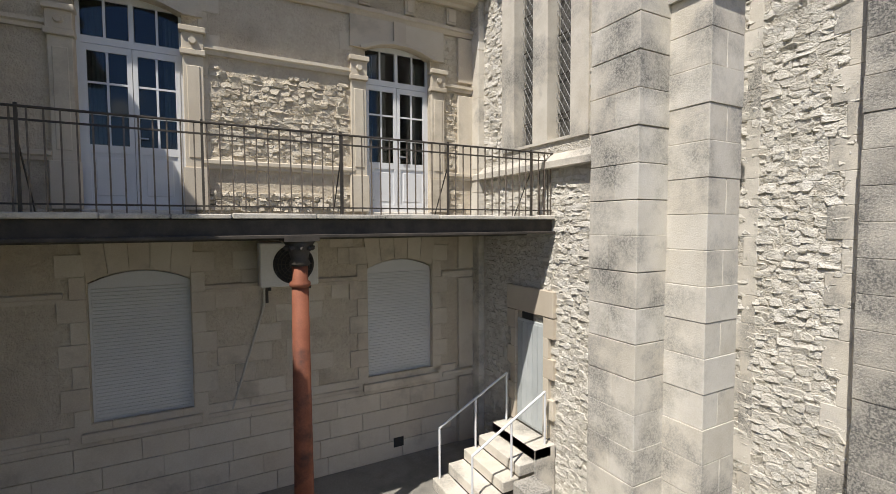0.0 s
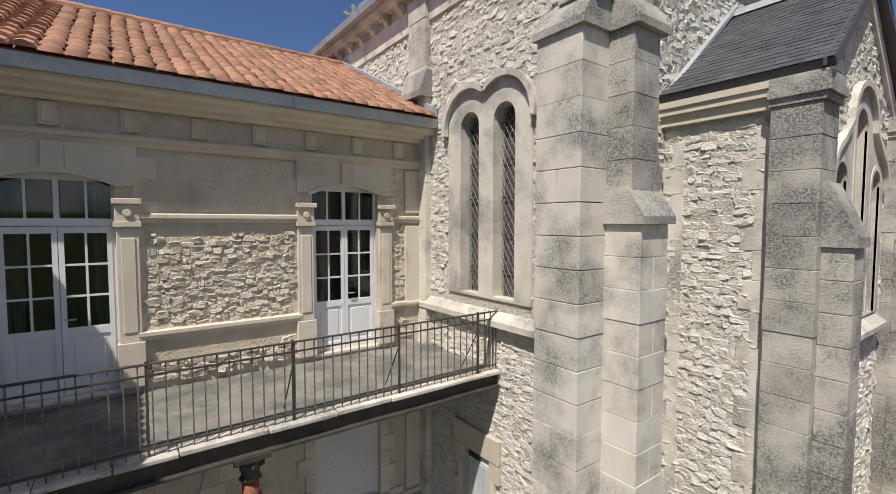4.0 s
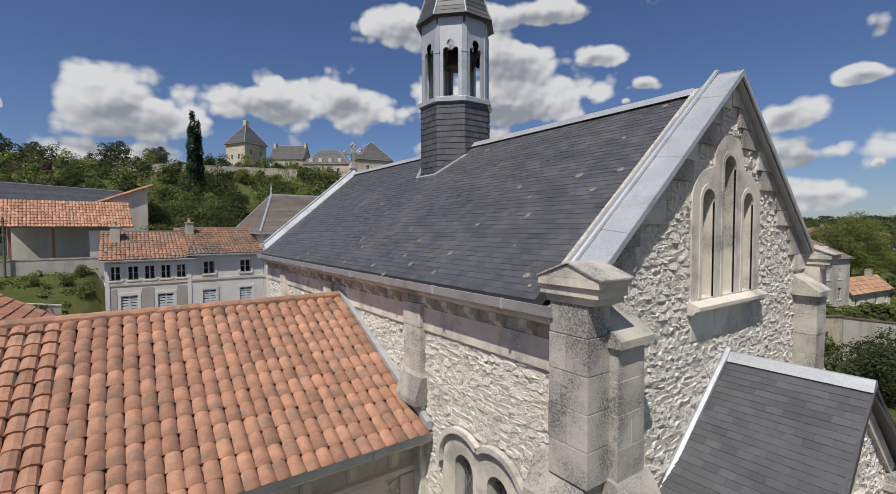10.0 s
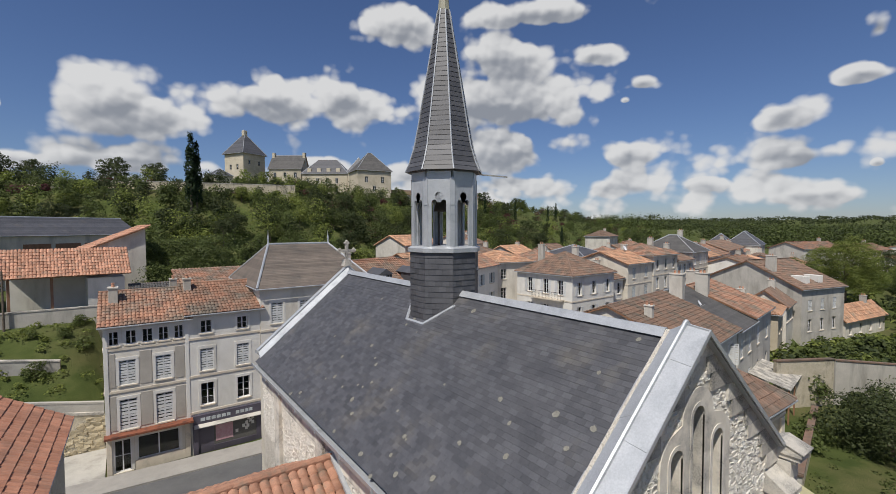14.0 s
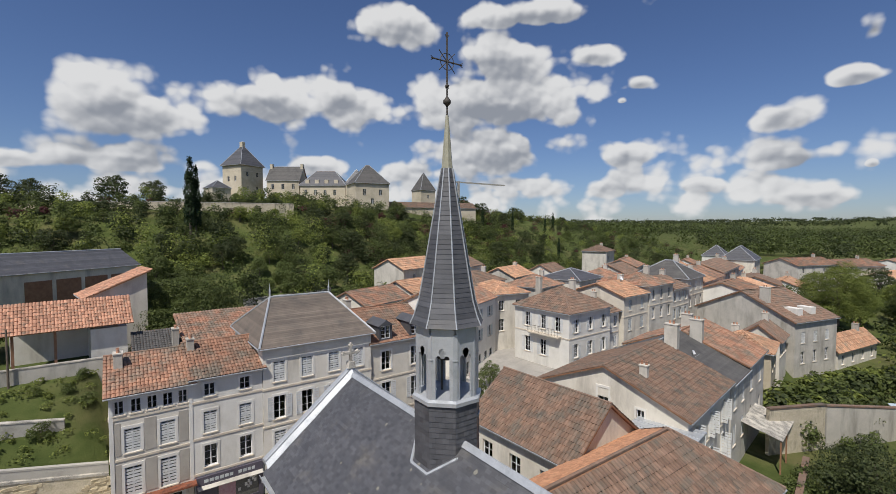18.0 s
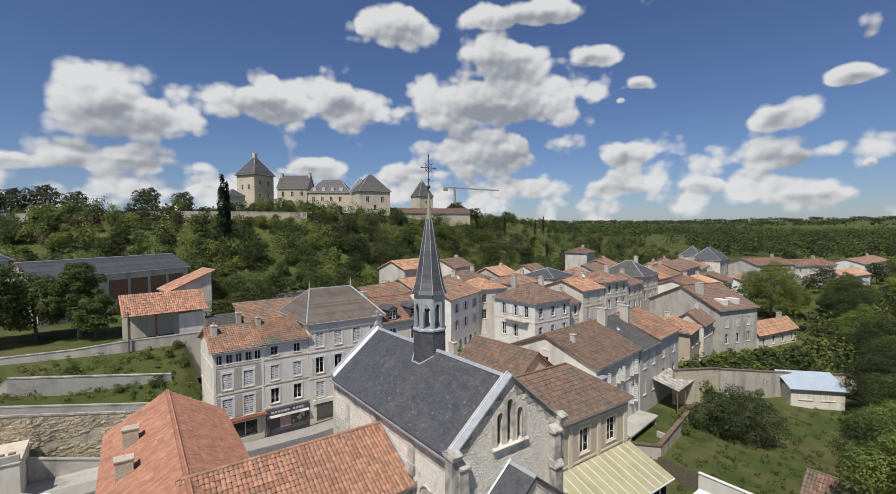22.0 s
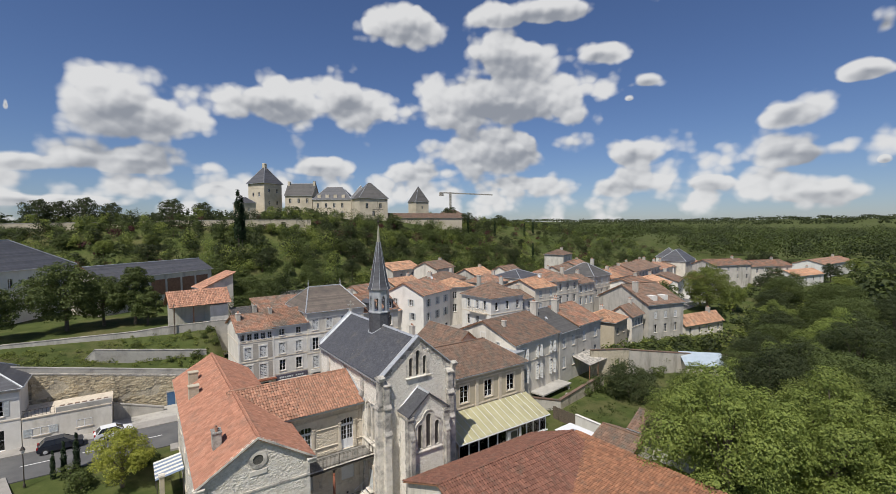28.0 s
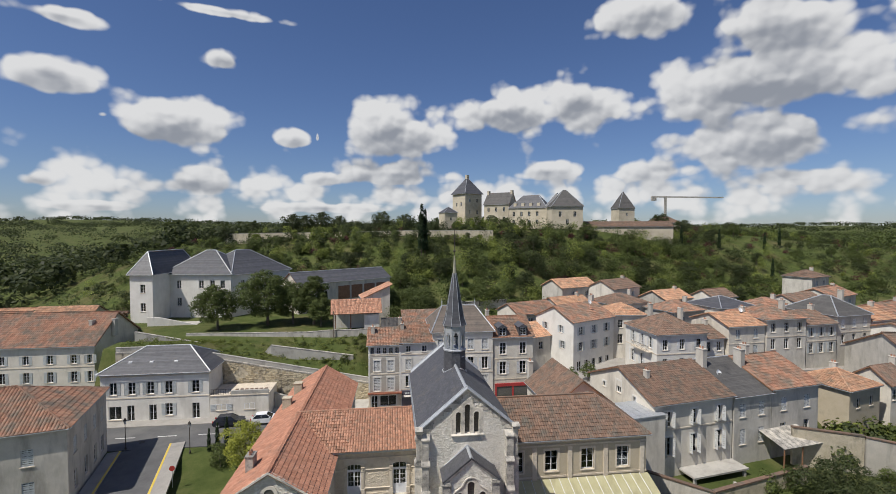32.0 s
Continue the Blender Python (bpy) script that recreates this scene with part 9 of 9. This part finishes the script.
street_lamp(-22.5, 26.6, 0.3)
street_lamp(-31.0, 28.6, 0.3)
sg = thing("road_sign", "round road sign on a thin grey post", "road sign", (-21.6, 20.0, -0.4))
bm = bmesh.new()
tube(bm, (0, 0, 0), (0, 0, 2.3), 0.03, n=6)
part("post", bm, ZINC, sg)
bm = bmesh.new()
bmesh.ops.create_cone(bm, cap_ends=True, segments=18, radius1=0.3, radius2=0.3, depth=0.03, matrix=pose(0, -0.04, 2.2, 90))
part("plate", bm, RED_G, sg)

pole = thing("utility_pole", "slim grey wooden pole by the open shed", "pole", (-7.85, 51.15, 8.3))
bm = bmesh.new()
tube(bm, (0, 0, -0.5), (0, 0, 5.2), 0.09, 0.07, 8)
part("shaft", bm, BARK, pole)
part("cross_piece", boxes((-0.3, -0.04, 4.85, 0.3, 0.04, 4.93), bevel=0.01), IRON, pole)


def satellite_dish(x, y, z, rz):
    """A pale dish on a bent arm."""
    r = thing("satellite_dish", "pale satellite dish on a roof mast", "satellite dish", (x, y, z), rz, "satellite dishes")
    bm = bmesh.new()
    tube(bm, (0, 0, -1.2), (0, 0, 0.1), 0.025, n=6)
    part("mast", bm, ZINC, r)
    bm = bmesh.new()
    lathe(bm, [(0.02, 0.0), (0.2, 0.03), (0.36, 0.1), (0.42, 0.15), (0.43, 0.13), (0.37, 0.075), (0.2, 0.005), (0.02, -0.03)], 18)
    bmesh.ops.rotate(bm, verts=bm.verts, matrix=Matrix.Rotation(radians(62), 3, "X"))
    part("dish", bm, WHITE, r)
    bm = bmesh.new()
    tube(bm, (0, -0.1, -0.25), (0, -0.5, 0.12), 0.015, n=5)
    part("feed_arm", bm, ZINC, r)


for x, y, z, rz in ((9.5, 46.5, 11.9, 30), (44.6, 20.6, 9.6, 20), (66.0, 42.5, 13.6, 10), (40.5, 50.2, 14.4, 25)):
    satellite_dish(x, y, z, rz)
# ---- trees ----
def leaf_cloud(rng, n, leaf, lobes):
    """Verts and faces of n leaf cards spread over rounded lobes (centre, radii), denser at their skins."""
    cen = np.array([l[0] for l in lobes])
    rad = np.array([l[1] for l in lobes])
    wgt = rad.prod(axis=1) ** (2 / 3)
    idx = rng.choice(len(lobes), n, p=wgt / wgt.sum())
    d = rng.normal(size=(n, 3))
    d /= np.linalg.norm(d, axis=1)[:, None]
    d[:, 2] = np.where(d[:, 2] < -0.55, -d[:, 2], d[:, 2])
    r = 0.62 + 0.42 * rng.random(n) ** 0.6
    bump = 1 + 0.16 * np.sin(d[:, 0] * 7 + idx) * np.sin(d[:, 1] * 6 + 2 * idx) + 0.12 * np.sin(d[:, 2] * 9 + idx)
    p = cen[idx] + d * rad[idx] * (r * bump)[:, None]
    nrm = d + rng.normal(scale=0.4, size=(n, 3)) + np.array([0, 0, 0.3])
    nrm /= np.linalg.norm(nrm, axis=1)[:, None]
    t = np.cross(nrm, rng.normal(size=(n, 3)))
    t /= np.linalg.norm(t, axis=1)[:, None] + 1e-9
    b = np.cross(nrm, t)
    s = leaf * rng.uniform(0.6, 1.35, n)[:, None]
    verts = np.stack([p - t * s * 0.5, p + b * s * 0.32 + nrm * s * 0.08, p + t * s * 0.5, p - b * s * 0.32 + nrm * s * 0.08], 1).reshape(-1, 3)
    return verts


def cards_mesh(name, verts, material):
    n = len(verts) // 4
    me = bpy.data.meshes.new(name)
    me.vertices.add(len(verts))
    me.vertices.foreach_set("co", verts.astype(np.float32).ravel())
    me.loops.add(len(verts))
    me.loops.foreach_set("vertex_index", np.arange(len(verts), dtype=np.int32))
    me.polygons.add(n)
    me.polygons.foreach_set("loop_start", np.arange(0, 4 * n, 4, dtype=np.int32))
    me.materials.append(material)
    me.update()
    me.validate()
    return me


def lobes_of(rng, h, r, k, trunk=0.25):
    out = []
    for i in range(k):
        a = 2 * math.pi * i / k + rng.uniform(-0.5, 0.5)
        f = rng.uniform(0.25, 0.62)
        z = h * rng.uniform(trunk + 0.2, 0.8)
        s = rng.uniform(0.38, 0.6)
        out.append(((r * f * math.cos(a), r * f * math.sin(a), z), (r * s, r * s, h * s * 0.42)))
    out.append(((0, 0, h * 0.66), (r * 0.62, r * 0.62, h * 0.3)))
    return out


def shell_lobes(rng, h, r, k):
    """Billows spread over a rounded crown, with a dark core behind them."""
    out = []
    for i in range(k):
        c = 1 - 1.85 * (i + 0.5) / k
        a = i * 2.39996 + rng.uniform(-0.35, 0.35)
        q = 0.76 * math.sqrt(1 - c * c) * rng.uniform(0.74, 1.14)
        s = rng.uniform(0.19, 0.37)
        out.append(((r * q * math.cos(a), r * q * math.sin(a), h * (0.53 + 0.36 * c * rng.uniform(0.8, 1.1))), (r * s, r * s, r * s * 0.8)))
    out.append(((0, 0, h * 0.52), (r * 0.6, r * 0.6, h * 0.26)))
    return out


def trunk_mesh(h, r, seed, lobes):
    rng = random.Random(seed)
    bm = bmesh.new()
    tube(bm, (0, 0, -0.4), (0.05, 0.02, h * 0.35), r, r * 0.72, 8)
    tube(bm, (0.05, 0.02, h * 0.34), (0.0, 0.06, h * 0.62), r * 0.72, r * 0.3, 7)
    for c, _ in lobes[:6]:
        tube(bm, (0.04, 0.02, h * rng.uniform(0.25, 0.4)), (c[0] * 0.85, c[1] * 0.85, c[2] * 0.95), r * 0.38, r * 0.1, 5)
    return to_mesh("trunk", bm, BARK)


KINDS = {}


def tree_kind(key, h, r, n, leaf, mat_, k=8, seed=1, trunk=0.2):
    rng = np.random.default_rng(seed)
    lob = shell_lobes(rng, h, r, k) if k >= 20 else lobes_of(rng, h, r, k, trunk)
    KINDS[key] = (cards_mesh("crown", leaf_cloud(rng, n, leaf, lob), mat_), trunk_mesh(h, h * 0.022 + 0.05, seed, lob), h)


def tree(key, x, y, z=None, s=1.0, rz=0.0, label="", group="", category="tree", name="tree"):
    cr, tr, h = KINDS[key]
    root = thing(name, label, category, (x, y, land(x, y) - 0.1 if z is None else z), rz, group)
    root.scale = (s, s, s)
    share("trunk", tr, root, Matrix())
    share("crown", cr, root, Matrix())
    return root


for i, m_ in enumerate((LEAF, LEAF_D, LEAF_Y, LEAF, LEAF_D, LEAF_R)):
    tree_kind(f"mid{i}", 8, 3.7, 5200, 0.29, m_, 22, 50 + i, 0.02)
for i, m_ in enumerate((LEAF_N, LEAF_Y, LEAF, LEAF_D)):
    tree_kind(f"near{i}", 12, 5.4, 42000, 0.17, m_, 30 + 4 * i, 70 + i, 0.02)
tree_kind("chestnut", 8.6, 4.4, 16000, 0.25, LEAF, 30, 81, 0.0)
tree_kind("chestnut_light", 8, 3.2, 9000, 0.27, LEAF, 22, 82, 0.2)
tree_kind("street", 5.5, 2.4, 4000, 0.26, LEAF_Y, 9, 88, 0.25)
tree_kind("oval", 11, 2.9, 12000, 0.25, LEAF, 28, 87, 0.0)
tree_kind("yellow", 5.5, 2.6, 11000, 0.15, LEAF_B, 22, 83, 0.0)
tree_kind("orchard", 4.4, 1.9, 2600, 0.24, LEAF, 9, 91, 0.1)
tree_kind("bush", 5.0, 3.9, 14000, 0.17, LEAF_D, 22, 84, -0.1)
tree_kind("shrub", 1.6, 1.1, 900, 0.16, LEAF, 6, 85, -0.1)
# columnar cypress
rng = np.random.default_rng(5)
KINDS["cypress"] = (cards_mesh("crown", leaf_cloud(rng, 3000, 0.34, [((0, 0, 3.0), (0.95, 0.95, 3.0)), ((0, 0, 6.5), (0.85, 0.85, 3.6)), ((0.1, 0, 9.5), (0.5, 0.5, 3.2))]), CYPRESS), trunk_mesh(10, 0.2, 3, [((0, 0, 6), 0)]), 12)

G1 = "riverside trees"
rr = random.Random(9)
for key, x, y, s in (("near0", 27.6, -15.6, 1.2), ("near0", 34.5, -10.8, 1.0), ("near0", 34.5, -21, 1.15), ("near1", 38.5, -19.5, 1.05), ("near2", 41.5, -6.5, 0.78), ("near3", 45.5, -12.5, 1.1), ("near2", 50.5, -18, 1.15), ("near0", 50.5, -6.5, 0.8), ("near3", 57, -11.5, 1.1), ("near2", 60.5, -4, 0.82), ("near0", 67, -8.5, 1.0), ("near3", 72, -1.5, 0.85), ("near2", 44, -25, 1.15), ("near3", 77, -13, 1.2), ("near2", 81, -1, 0.9), ("near0", 87, -9, 1.1), ("near3", 93, 3, 0.95), ("near2", 99, -6, 1.2), ("near0", 106, 8, 0.9), ("near3", 107, -12, 1.25), ("near2", 117, 0, 1.3), ("near3", 122, 14, 0.85), ("near2", 131, 4, 1.05), ("near1", 112, 25.5, 1.15), ("near0", 126, 25, 0.7), ("near2", 140, 18, 1.0)):
    tree(key, x, y, s=s, rz=rr.uniform(0, 360), label="broad leafy green tree of the riverside wood", group=G1)
tree("bush", 49.5, 7.8, -2.4, 1.2, 40, "large dark rounded evergreen bush on the lawn", "", "bush", "bush")
tree("yellow", -14.7, 22.7, -0.5, 1.12, 0, "bright yellow-green leafy tree by the street corner")
tree("shrub", -19.0, 26.5, -0.4, 1.2, 30, "small green shrub by the pavement", "corner shrubs", "shrub", "shrub")
tree("shrub", -18.0, 24.0, -0.4, 1.3, 70, "small green shrub by the pavement", "corner shrubs", "shrub", "shrub")
tree("shrub", -12.6, 25.5, -0.4, 1.4, 10, "small green shrub by the pavement", "corner shrubs", "shrub", "shrub")
for x, y, s in ((-19.6, 27.6, 0.30), (-18.6, 28.0, 0.34), (-20.4, 27.0, 0.26)):
    tree("cypress", x, y, -0.1, s, 0, "small clipped dark columnar conifer", "small conifers", "conifer", "conifer")
for key, x, y, s in (("chestnut", -30.3, 58, 1.0), ("chestnut", -21.9, 61, 1.28), ("chestnut", -17.2, 62, 1.0), ("chestnut_light", -11.2, 58.6, 0.85)):
    tree(key, x, y, 9.1, s, rr.uniform(0, 360), "round dark chestnut tree on the convent terrace", "terrace trees")
tree("oval", -12.9, 60.6, 9.1, 1.0, 0, "tall oval dark green tree on the convent terrace", "terrace trees")
for x, y, s, k in ((6.6, 63.5, 1.32, "near2"), (11.4, 61.5, 0.85, "near2"), (2.6, 61.5, 0.9, "near2")):
    tree(k, x, y, land(x, y) + 1.2, s, rr.uniform(0, 360), "large leafy tree at the foot of the hill", "hill foot trees")
tree("mid0", 32.0, 38.8, 1.8, 0.45, 0, "small round street tree", "street trees")
tree("street", 14.5, 27.5, 0.3, 0.62, 20, "small leafy street tree beside the chapel", "street trees")
tree("mid0", 36.0, 40.5, 2.4, 0.4, 50, "small round street tree", "street trees")
tree("cypress", 11.8, 105, 21.0, 1.22, 0, "tall dark columnar cypress on the hill", "cypresses", "cypress", "cypress")
tree("cypress", 12.9, 105.6, 21.0, 1.1, 40, "tall dark columnar cypress on the hill", "cypresses", "cypress", "cypress")
# woods on the hillside
G2 = "hillside trees"
LAB = ("leafy green tree on the hillside", "dark green tree on the hillside", "light green tree on the hillside", "leafy green tree on the hillside", "dark green tree on the hillside", "purple-leaved tree on the hillside")
rr = random.Random(23)
placed = 0
tries = 0
def on_hill(x, y):
    """The planted part of the hillside, clear of houses, lawns and the castle."""
    foot = lerp_table(HILL_FOOT, x)
    if y < foot + (9 if 20 < x < 120 else 1) or (26 < x < 124 and y > 146 + 0.1 * abs(x - 80)):
        return False
    if x < 26 and y > 146 - 0.3 * x and y < 260:
        return False
    if (-24 < x < 9 and y < 86) or (-60 < x < -18 and y < 100):
        return False
    if ((x - 26) / 13) ** 2 + ((y - 91) / 8) ** 2 < 1 or ((x - 47) / 8) ** 2 + ((y - 104) / 5) ** 2 < 1:
        return rr.random() < 0.05
    return True


while placed < 190 and tries < 9000:
    tries += 1
    x = rr.uniform(-85, 260) if rr.random() < 0.4 else rr.uniform(-50, 150)
    y = lerp_table(HILL_FOOT, x) + rr.random() * 84
    if not on_hill(x, y):
        continue
    u = rr.random()
    k = 0 if u < 0.28 else 1 if u < 0.46 else 2 if u < 0.55 else 3 if u < 0.76 else 4 if u < 0.93 else 5
    s = rr.uniform(0.42, 0.95) * (0.6 if k == 5 else 1)
    if x < 70:
        s *= 1 - 0.45 * sstep(34, 66, y - lerp_table(HILL_FOOT, x))
    tree(f"mid{k}", x, y, None, s, rr.uniform(0, 360), LAB[k], G2)
    placed += 1
rr2 = random.Random(5)
for i in range(16):
    a, q = rr2.uniform(0, 6.28), rr2.random() ** 0.5
    x, y = 26 + 12 * q * math.cos(a), 91 + 6.5 * q * math.sin(a)
    tree("orchard", x, y, None, rr2.uniform(0.7, 1.1), rr2.uniform(0, 360), "small round orchard tree on the garden lawn", "orchard trees")
for x, y, s in ((-36, 152, 1.3), (-31, 150, 1.2), (-25, 153, 1.35), (-18, 152, 1.1), (-1, 149, 1.2), (8, 146, 1.0), (52, 186, 0.9), (57, 178, 0.7), (128, 166, 1.2), (135, 160, 1.1), (-60, 150, 0.9), (-52, 155, 1.0)):
    tree("mid1" if s < 1 else "mid4", x, y, None, s, 0, "dark green tree on the crest of the hill", "crest trees")
rr2 = random.Random(19)
n = 0
while n < 46:
    x, y = rr2.uniform(88, 300), rr2.uniform(6, 92)
    if on_plot(x, y, 4.5) or abs(y - lerp_table(ROAD, x)) < 7 or y > lerp_table(HILL_FOOT, x) - 2:
        continue
    k = rr2.choice((0, 1, 1, 2, 4))
    tree(f"mid{k}", x, y, None, rr2.uniform(0.6, 1.15), rr2.uniform(0, 360), LAB[k].replace("on the hillside", "between the far houses"), "town trees")
    n += 1
for x, y in ((128, 150), (146, 150), (170, 152), (152, 128), (185, 160)):
    tree("cypress", x, y, None, 0.75, 0, "pointed dark conifer on the hillside", "hill conifers", "conifer", "conifer")
for x, y in ((-4, 49.5), (-6, 49.8), (-13, 49.4), (-3.0, 51), (-5.5, 46.0), (-9, 45.8), (-2.6, 48)):
    tree("shrub", x, y, None, rr.uniform(0.5, 1.0), rr.uniform(0, 360), "low green shrub on the grass bank", "bank shrubs", "shrub", "shrub")
for x, y in ((44, 11.8), (47, 12.3), (60, 12.2), (63, 11), (66, 12.5), (70, 15), (76, 17), (80, 18), (61, 16), (56.5, 15), (72, 13.5), (78, 12), (69, 19)):
    tree("shrub", x, y, None, rr.uniform(1.0, 1.9), rr.uniform(0, 360), "green garden shrub by the walls", "garden shrubs", "shrub", "shrub")


def woods(name, label, spots, leaf, per, material, seed):
    """Far trees nobody could count, as crowns of leaf clumps in one object."""
    rng = np.random.default_rng(seed)
    out = []
    for x, y, r, h in spots:
        lob = [((x + rng.uniform(-0.4, 0.4) * r, y + rng.uniform(-0.4, 0.4) * r, land(x, y) + h * rng.uniform(0.4, 0.6)), (r * 0.75, r * 0.75, h * 0.5)) for _ in range(3)]
        out.append(leaf_cloud(rng, per, leaf, lob))
    ob = new(name, cards_mesh(name, np.concatenate(out), material))
    return tagged(ob, label, "woods", kind="stuff")


rr = random.Random(77)
for nm, mt, sd in (("riverside_woods", LEAF, 1), ("riverside_woods", LEAF_D, 2)):
    sp = []
    while len(sp) < 900:
        a, r = radians(rr.uniform(38, 112)), 130 * (rr.uniform(1, 62) ** 0.5)
        x, y = r * math.sin(a), r * math.cos(a)
        if (x < 330 and y > 6 + x * 0.05) or y > lerp_table(HILL_FOOT, x) + 40 and rr.random() < 0.5:
            continue
        k = 1 + r / 900
        sp.append((x, y, rr.uniform(4, 7) * k, rr.uniform(8, 14) * (1 + r / 2500)))
    woods(nm, "dense green woods spreading over the river plain", sp, 1.5, 140, mt, sd)
# far valley copses: dense dark leaves stand in for a cloud's shadow there
sp = []
while len(sp) < 1500:
    a, r = radians(rr.uniform(-62, 20)), 200 + 1500 * rr.random() ** 1.5
    x, y = r * math.sin(a), r * math.cos(a)
    if x > -70 and y < 330:
        continue
    sp.append((x, y, rr.uniform(4, 8) * (1 + r / 700), rr.uniform(6, 11) * (1 + r / 2500)))
woods("valley_woods", "hedgerows and copses darkened for the cloud shadow over the far valley", sp, 2.2, 80, LEAF_D, 3)
sp = []
while len(sp) < 800:
    a, r = radians(rr.uniform(10, 60)), rr.uniform(330, 1500)
    x, y = r * math.sin(a), r * math.cos(a)
    if noise.noise((x / 160, y / 160, 0)) < -0.2:
        continue
    sp.append((x, y, rr.uniform(4, 8) * (1 + r / 800), rr.uniform(6, 11) * (1 + r / 2500)))
woods("upland_woods", "copses and hedges on the far upland fields", sp, 1.6, 180, LEAF, 4)
sp = []
for i in range(900):
    a = radians(-62 + 180 * i / 900 + rr.uniform(-0.2, 0.2))
    r = rr.uniform(2300, 3900)
    sp.append((r * math.sin(a), r * math.cos(a), rr.uniform(25, 60), rr.uniform(14, 24)))
woods("horizon_woods", "far wooded horizon beyond the plain", sp, 9, 60, LEAF_D, 5)

# thicket between the trees of the hillside
BUSHES = {"leafy": [], "dark": [], "light": [], "purple": []}
rr = random.Random(41)
tries = 0
while tries < 14000 and sum(map(len, BUSHES.values())) < 2100:
    tries += 1
    x = rr.uniform(-110, 330) if rr.random() < 0.5 else rr.uniform(-50, 150)
    y = lerp_table(HILL_FOOT, x) + rr.random() * 88
    if not on_hill(x, y):
        continue
    u = noise.noise((x / 14, y / 14, 0)) + rr.uniform(-0.35, 0.35)
    k = "purple" if rr.random() < 0.07 else "dark" if u < -0.02 else "leafy" if u < 0.36 else "light"
    r = rr.uniform(1.2, 3.0)
    if x < 70:
        r *= 1 - 0.35 * sstep(34, 66, y - lerp_table(HILL_FOOT, x))
    BUSHES[k].append((x, y, r, r * rr.uniform(1.0, 1.7)))
tries = 0
while tries < 260:
    x = rr.uniform(-85, 260) if rr.random() < 0.35 else rr.uniform(-50, 120)
    y = lerp_table(HILL_FOOT, x) + rr.random() * 84
    if not on_hill(x, y):
        continue
    tries += 1
    r = rr.uniform(1.9, 3.2) * (1 - 0.3 * sstep(34, 66, y - lerp_table(HILL_FOOT, x)))
    for _ in range(3):
        BUSHES[("dark", "leafy", "leafy", "light")[tries % 4]].append((x + rr.uniform(-0.5, 0.5) * r, y + rr.uniform(-0.5, 0.5) * r, r * rr.uniform(0.7, 0.95), r * rr.uniform(1.8, 2.7)))
for x in range(-60, 40, 2):
    yw = 150 - (x + 60) * 0.25 if x < -20 else 140 - (x + 20) * 0.36
    BUSHES[rr.choice(("dark", "leafy"))].append((x + rr.uniform(-1, 1), yw - rr.uniform(3, 7), rr.uniform(1.2, 2.2), rr.uniform(1.5, 2.6)))
for i in range(60):
    x = rr.uniform(30, 150)
    BUSHES[rr.choice(("dark", "leafy", "light"))].append((x, 150 + rr.uniform(-6, 4) + 0.1 * abs(x - 80), rr.uniform(2, 3.4), rr.uniform(3, 5)))
for k, mt, sd in (("leafy", LEAF, 11), ("dark", LEAF_D, 12), ("light", LEAF_Y, 13), ("purple", LEAF_R, 14)):
    woods("hillside_thicket", k + " bushes growing densely over the castle hillside", BUSHES[k], 0.42, 150, mt, sd)
# hedges, gardens and woods south and east of the town
GARDEN = {"leafy": [], "dark": [], "light": []}
rr2 = random.Random(29)
for i in range(520):
    x, y = rr2.uniform(66, 320), rr2.uniform(0, 90)
    r = rr2.uniform(1.0, 2.6)
    if on_plot(x, y, r + 0.5) or abs(y - lerp_table(ROAD, x)) < 7 + r or y > lerp_table(HILL_FOOT, x):
        continue
    GARDEN[rr2.choice(("leafy", "dark", "dark", "light"))].append((x, y, r, r * rr2.uniform(0.9, 1.5)))
for i in range(420):
    x = rr.uniform(70, 330)
    y = rr.uniform(-40, 14 + (x - 70) * 0.07)
    r = rr.uniform(1.6, 4.2)
    GARDEN[rr.choice(("leafy", "dark", "dark", "light"))].append((x, y, r, r * rr.uniform(1.0, 1.9)))
for i in range(60):
    u = rr.random()
    GARDEN[rr.choice(("leafy", "dark", "light"))].append((62 + 30 * u, 19 - 5 * u + rr.uniform(-2.5, 2.5), rr.uniform(1.0, 2.0), rr.uniform(1.6, 3.0)))
for i in range(420):
    x, y = rr.uniform(-280, -64), rr.uniform(20, 240)
    r = rr.uniform(2, 5)
    GARDEN[rr.choice(("leafy", "dark", "dark"))].append((x, y, r, r * rr.uniform(1.0, 1.8)))
for k, mt, sd in (("leafy", LEAF, 21), ("dark", LEAF_D, 22), ("light", LEAF_Y, 23)):
    woods("garden_thicket", k + " hedges and bushes crowding the gardens", GARDEN[k], 0.6, 120, mt, sd)

# rough grass and weeds on the banks
sp = []
for i in range(260):
    x, y = rr.uniform(-40, -0.5), rr.uniform(43.9, 51.2)
    sp.append((x, y, rr.uniform(0.3, 0.8), rr.uniform(0.25, 0.6)))
woods("bank_weeds", "rough grass and weeds on the terrace bank", sp, 0.18, 40, LEAF_Y, 31)
sp = []
for i in range(420):
    x, y = rr.uniform(26, 72), rr.uniform(-6, 12)
    sp.append((x, y, rr.uniform(0.25, 0.6), rr.uniform(0.15, 0.35)))
woods("lawn_weeds", "uneven grass tufts on the garden lawn", sp, 0.18, 22, LEAF, 32)
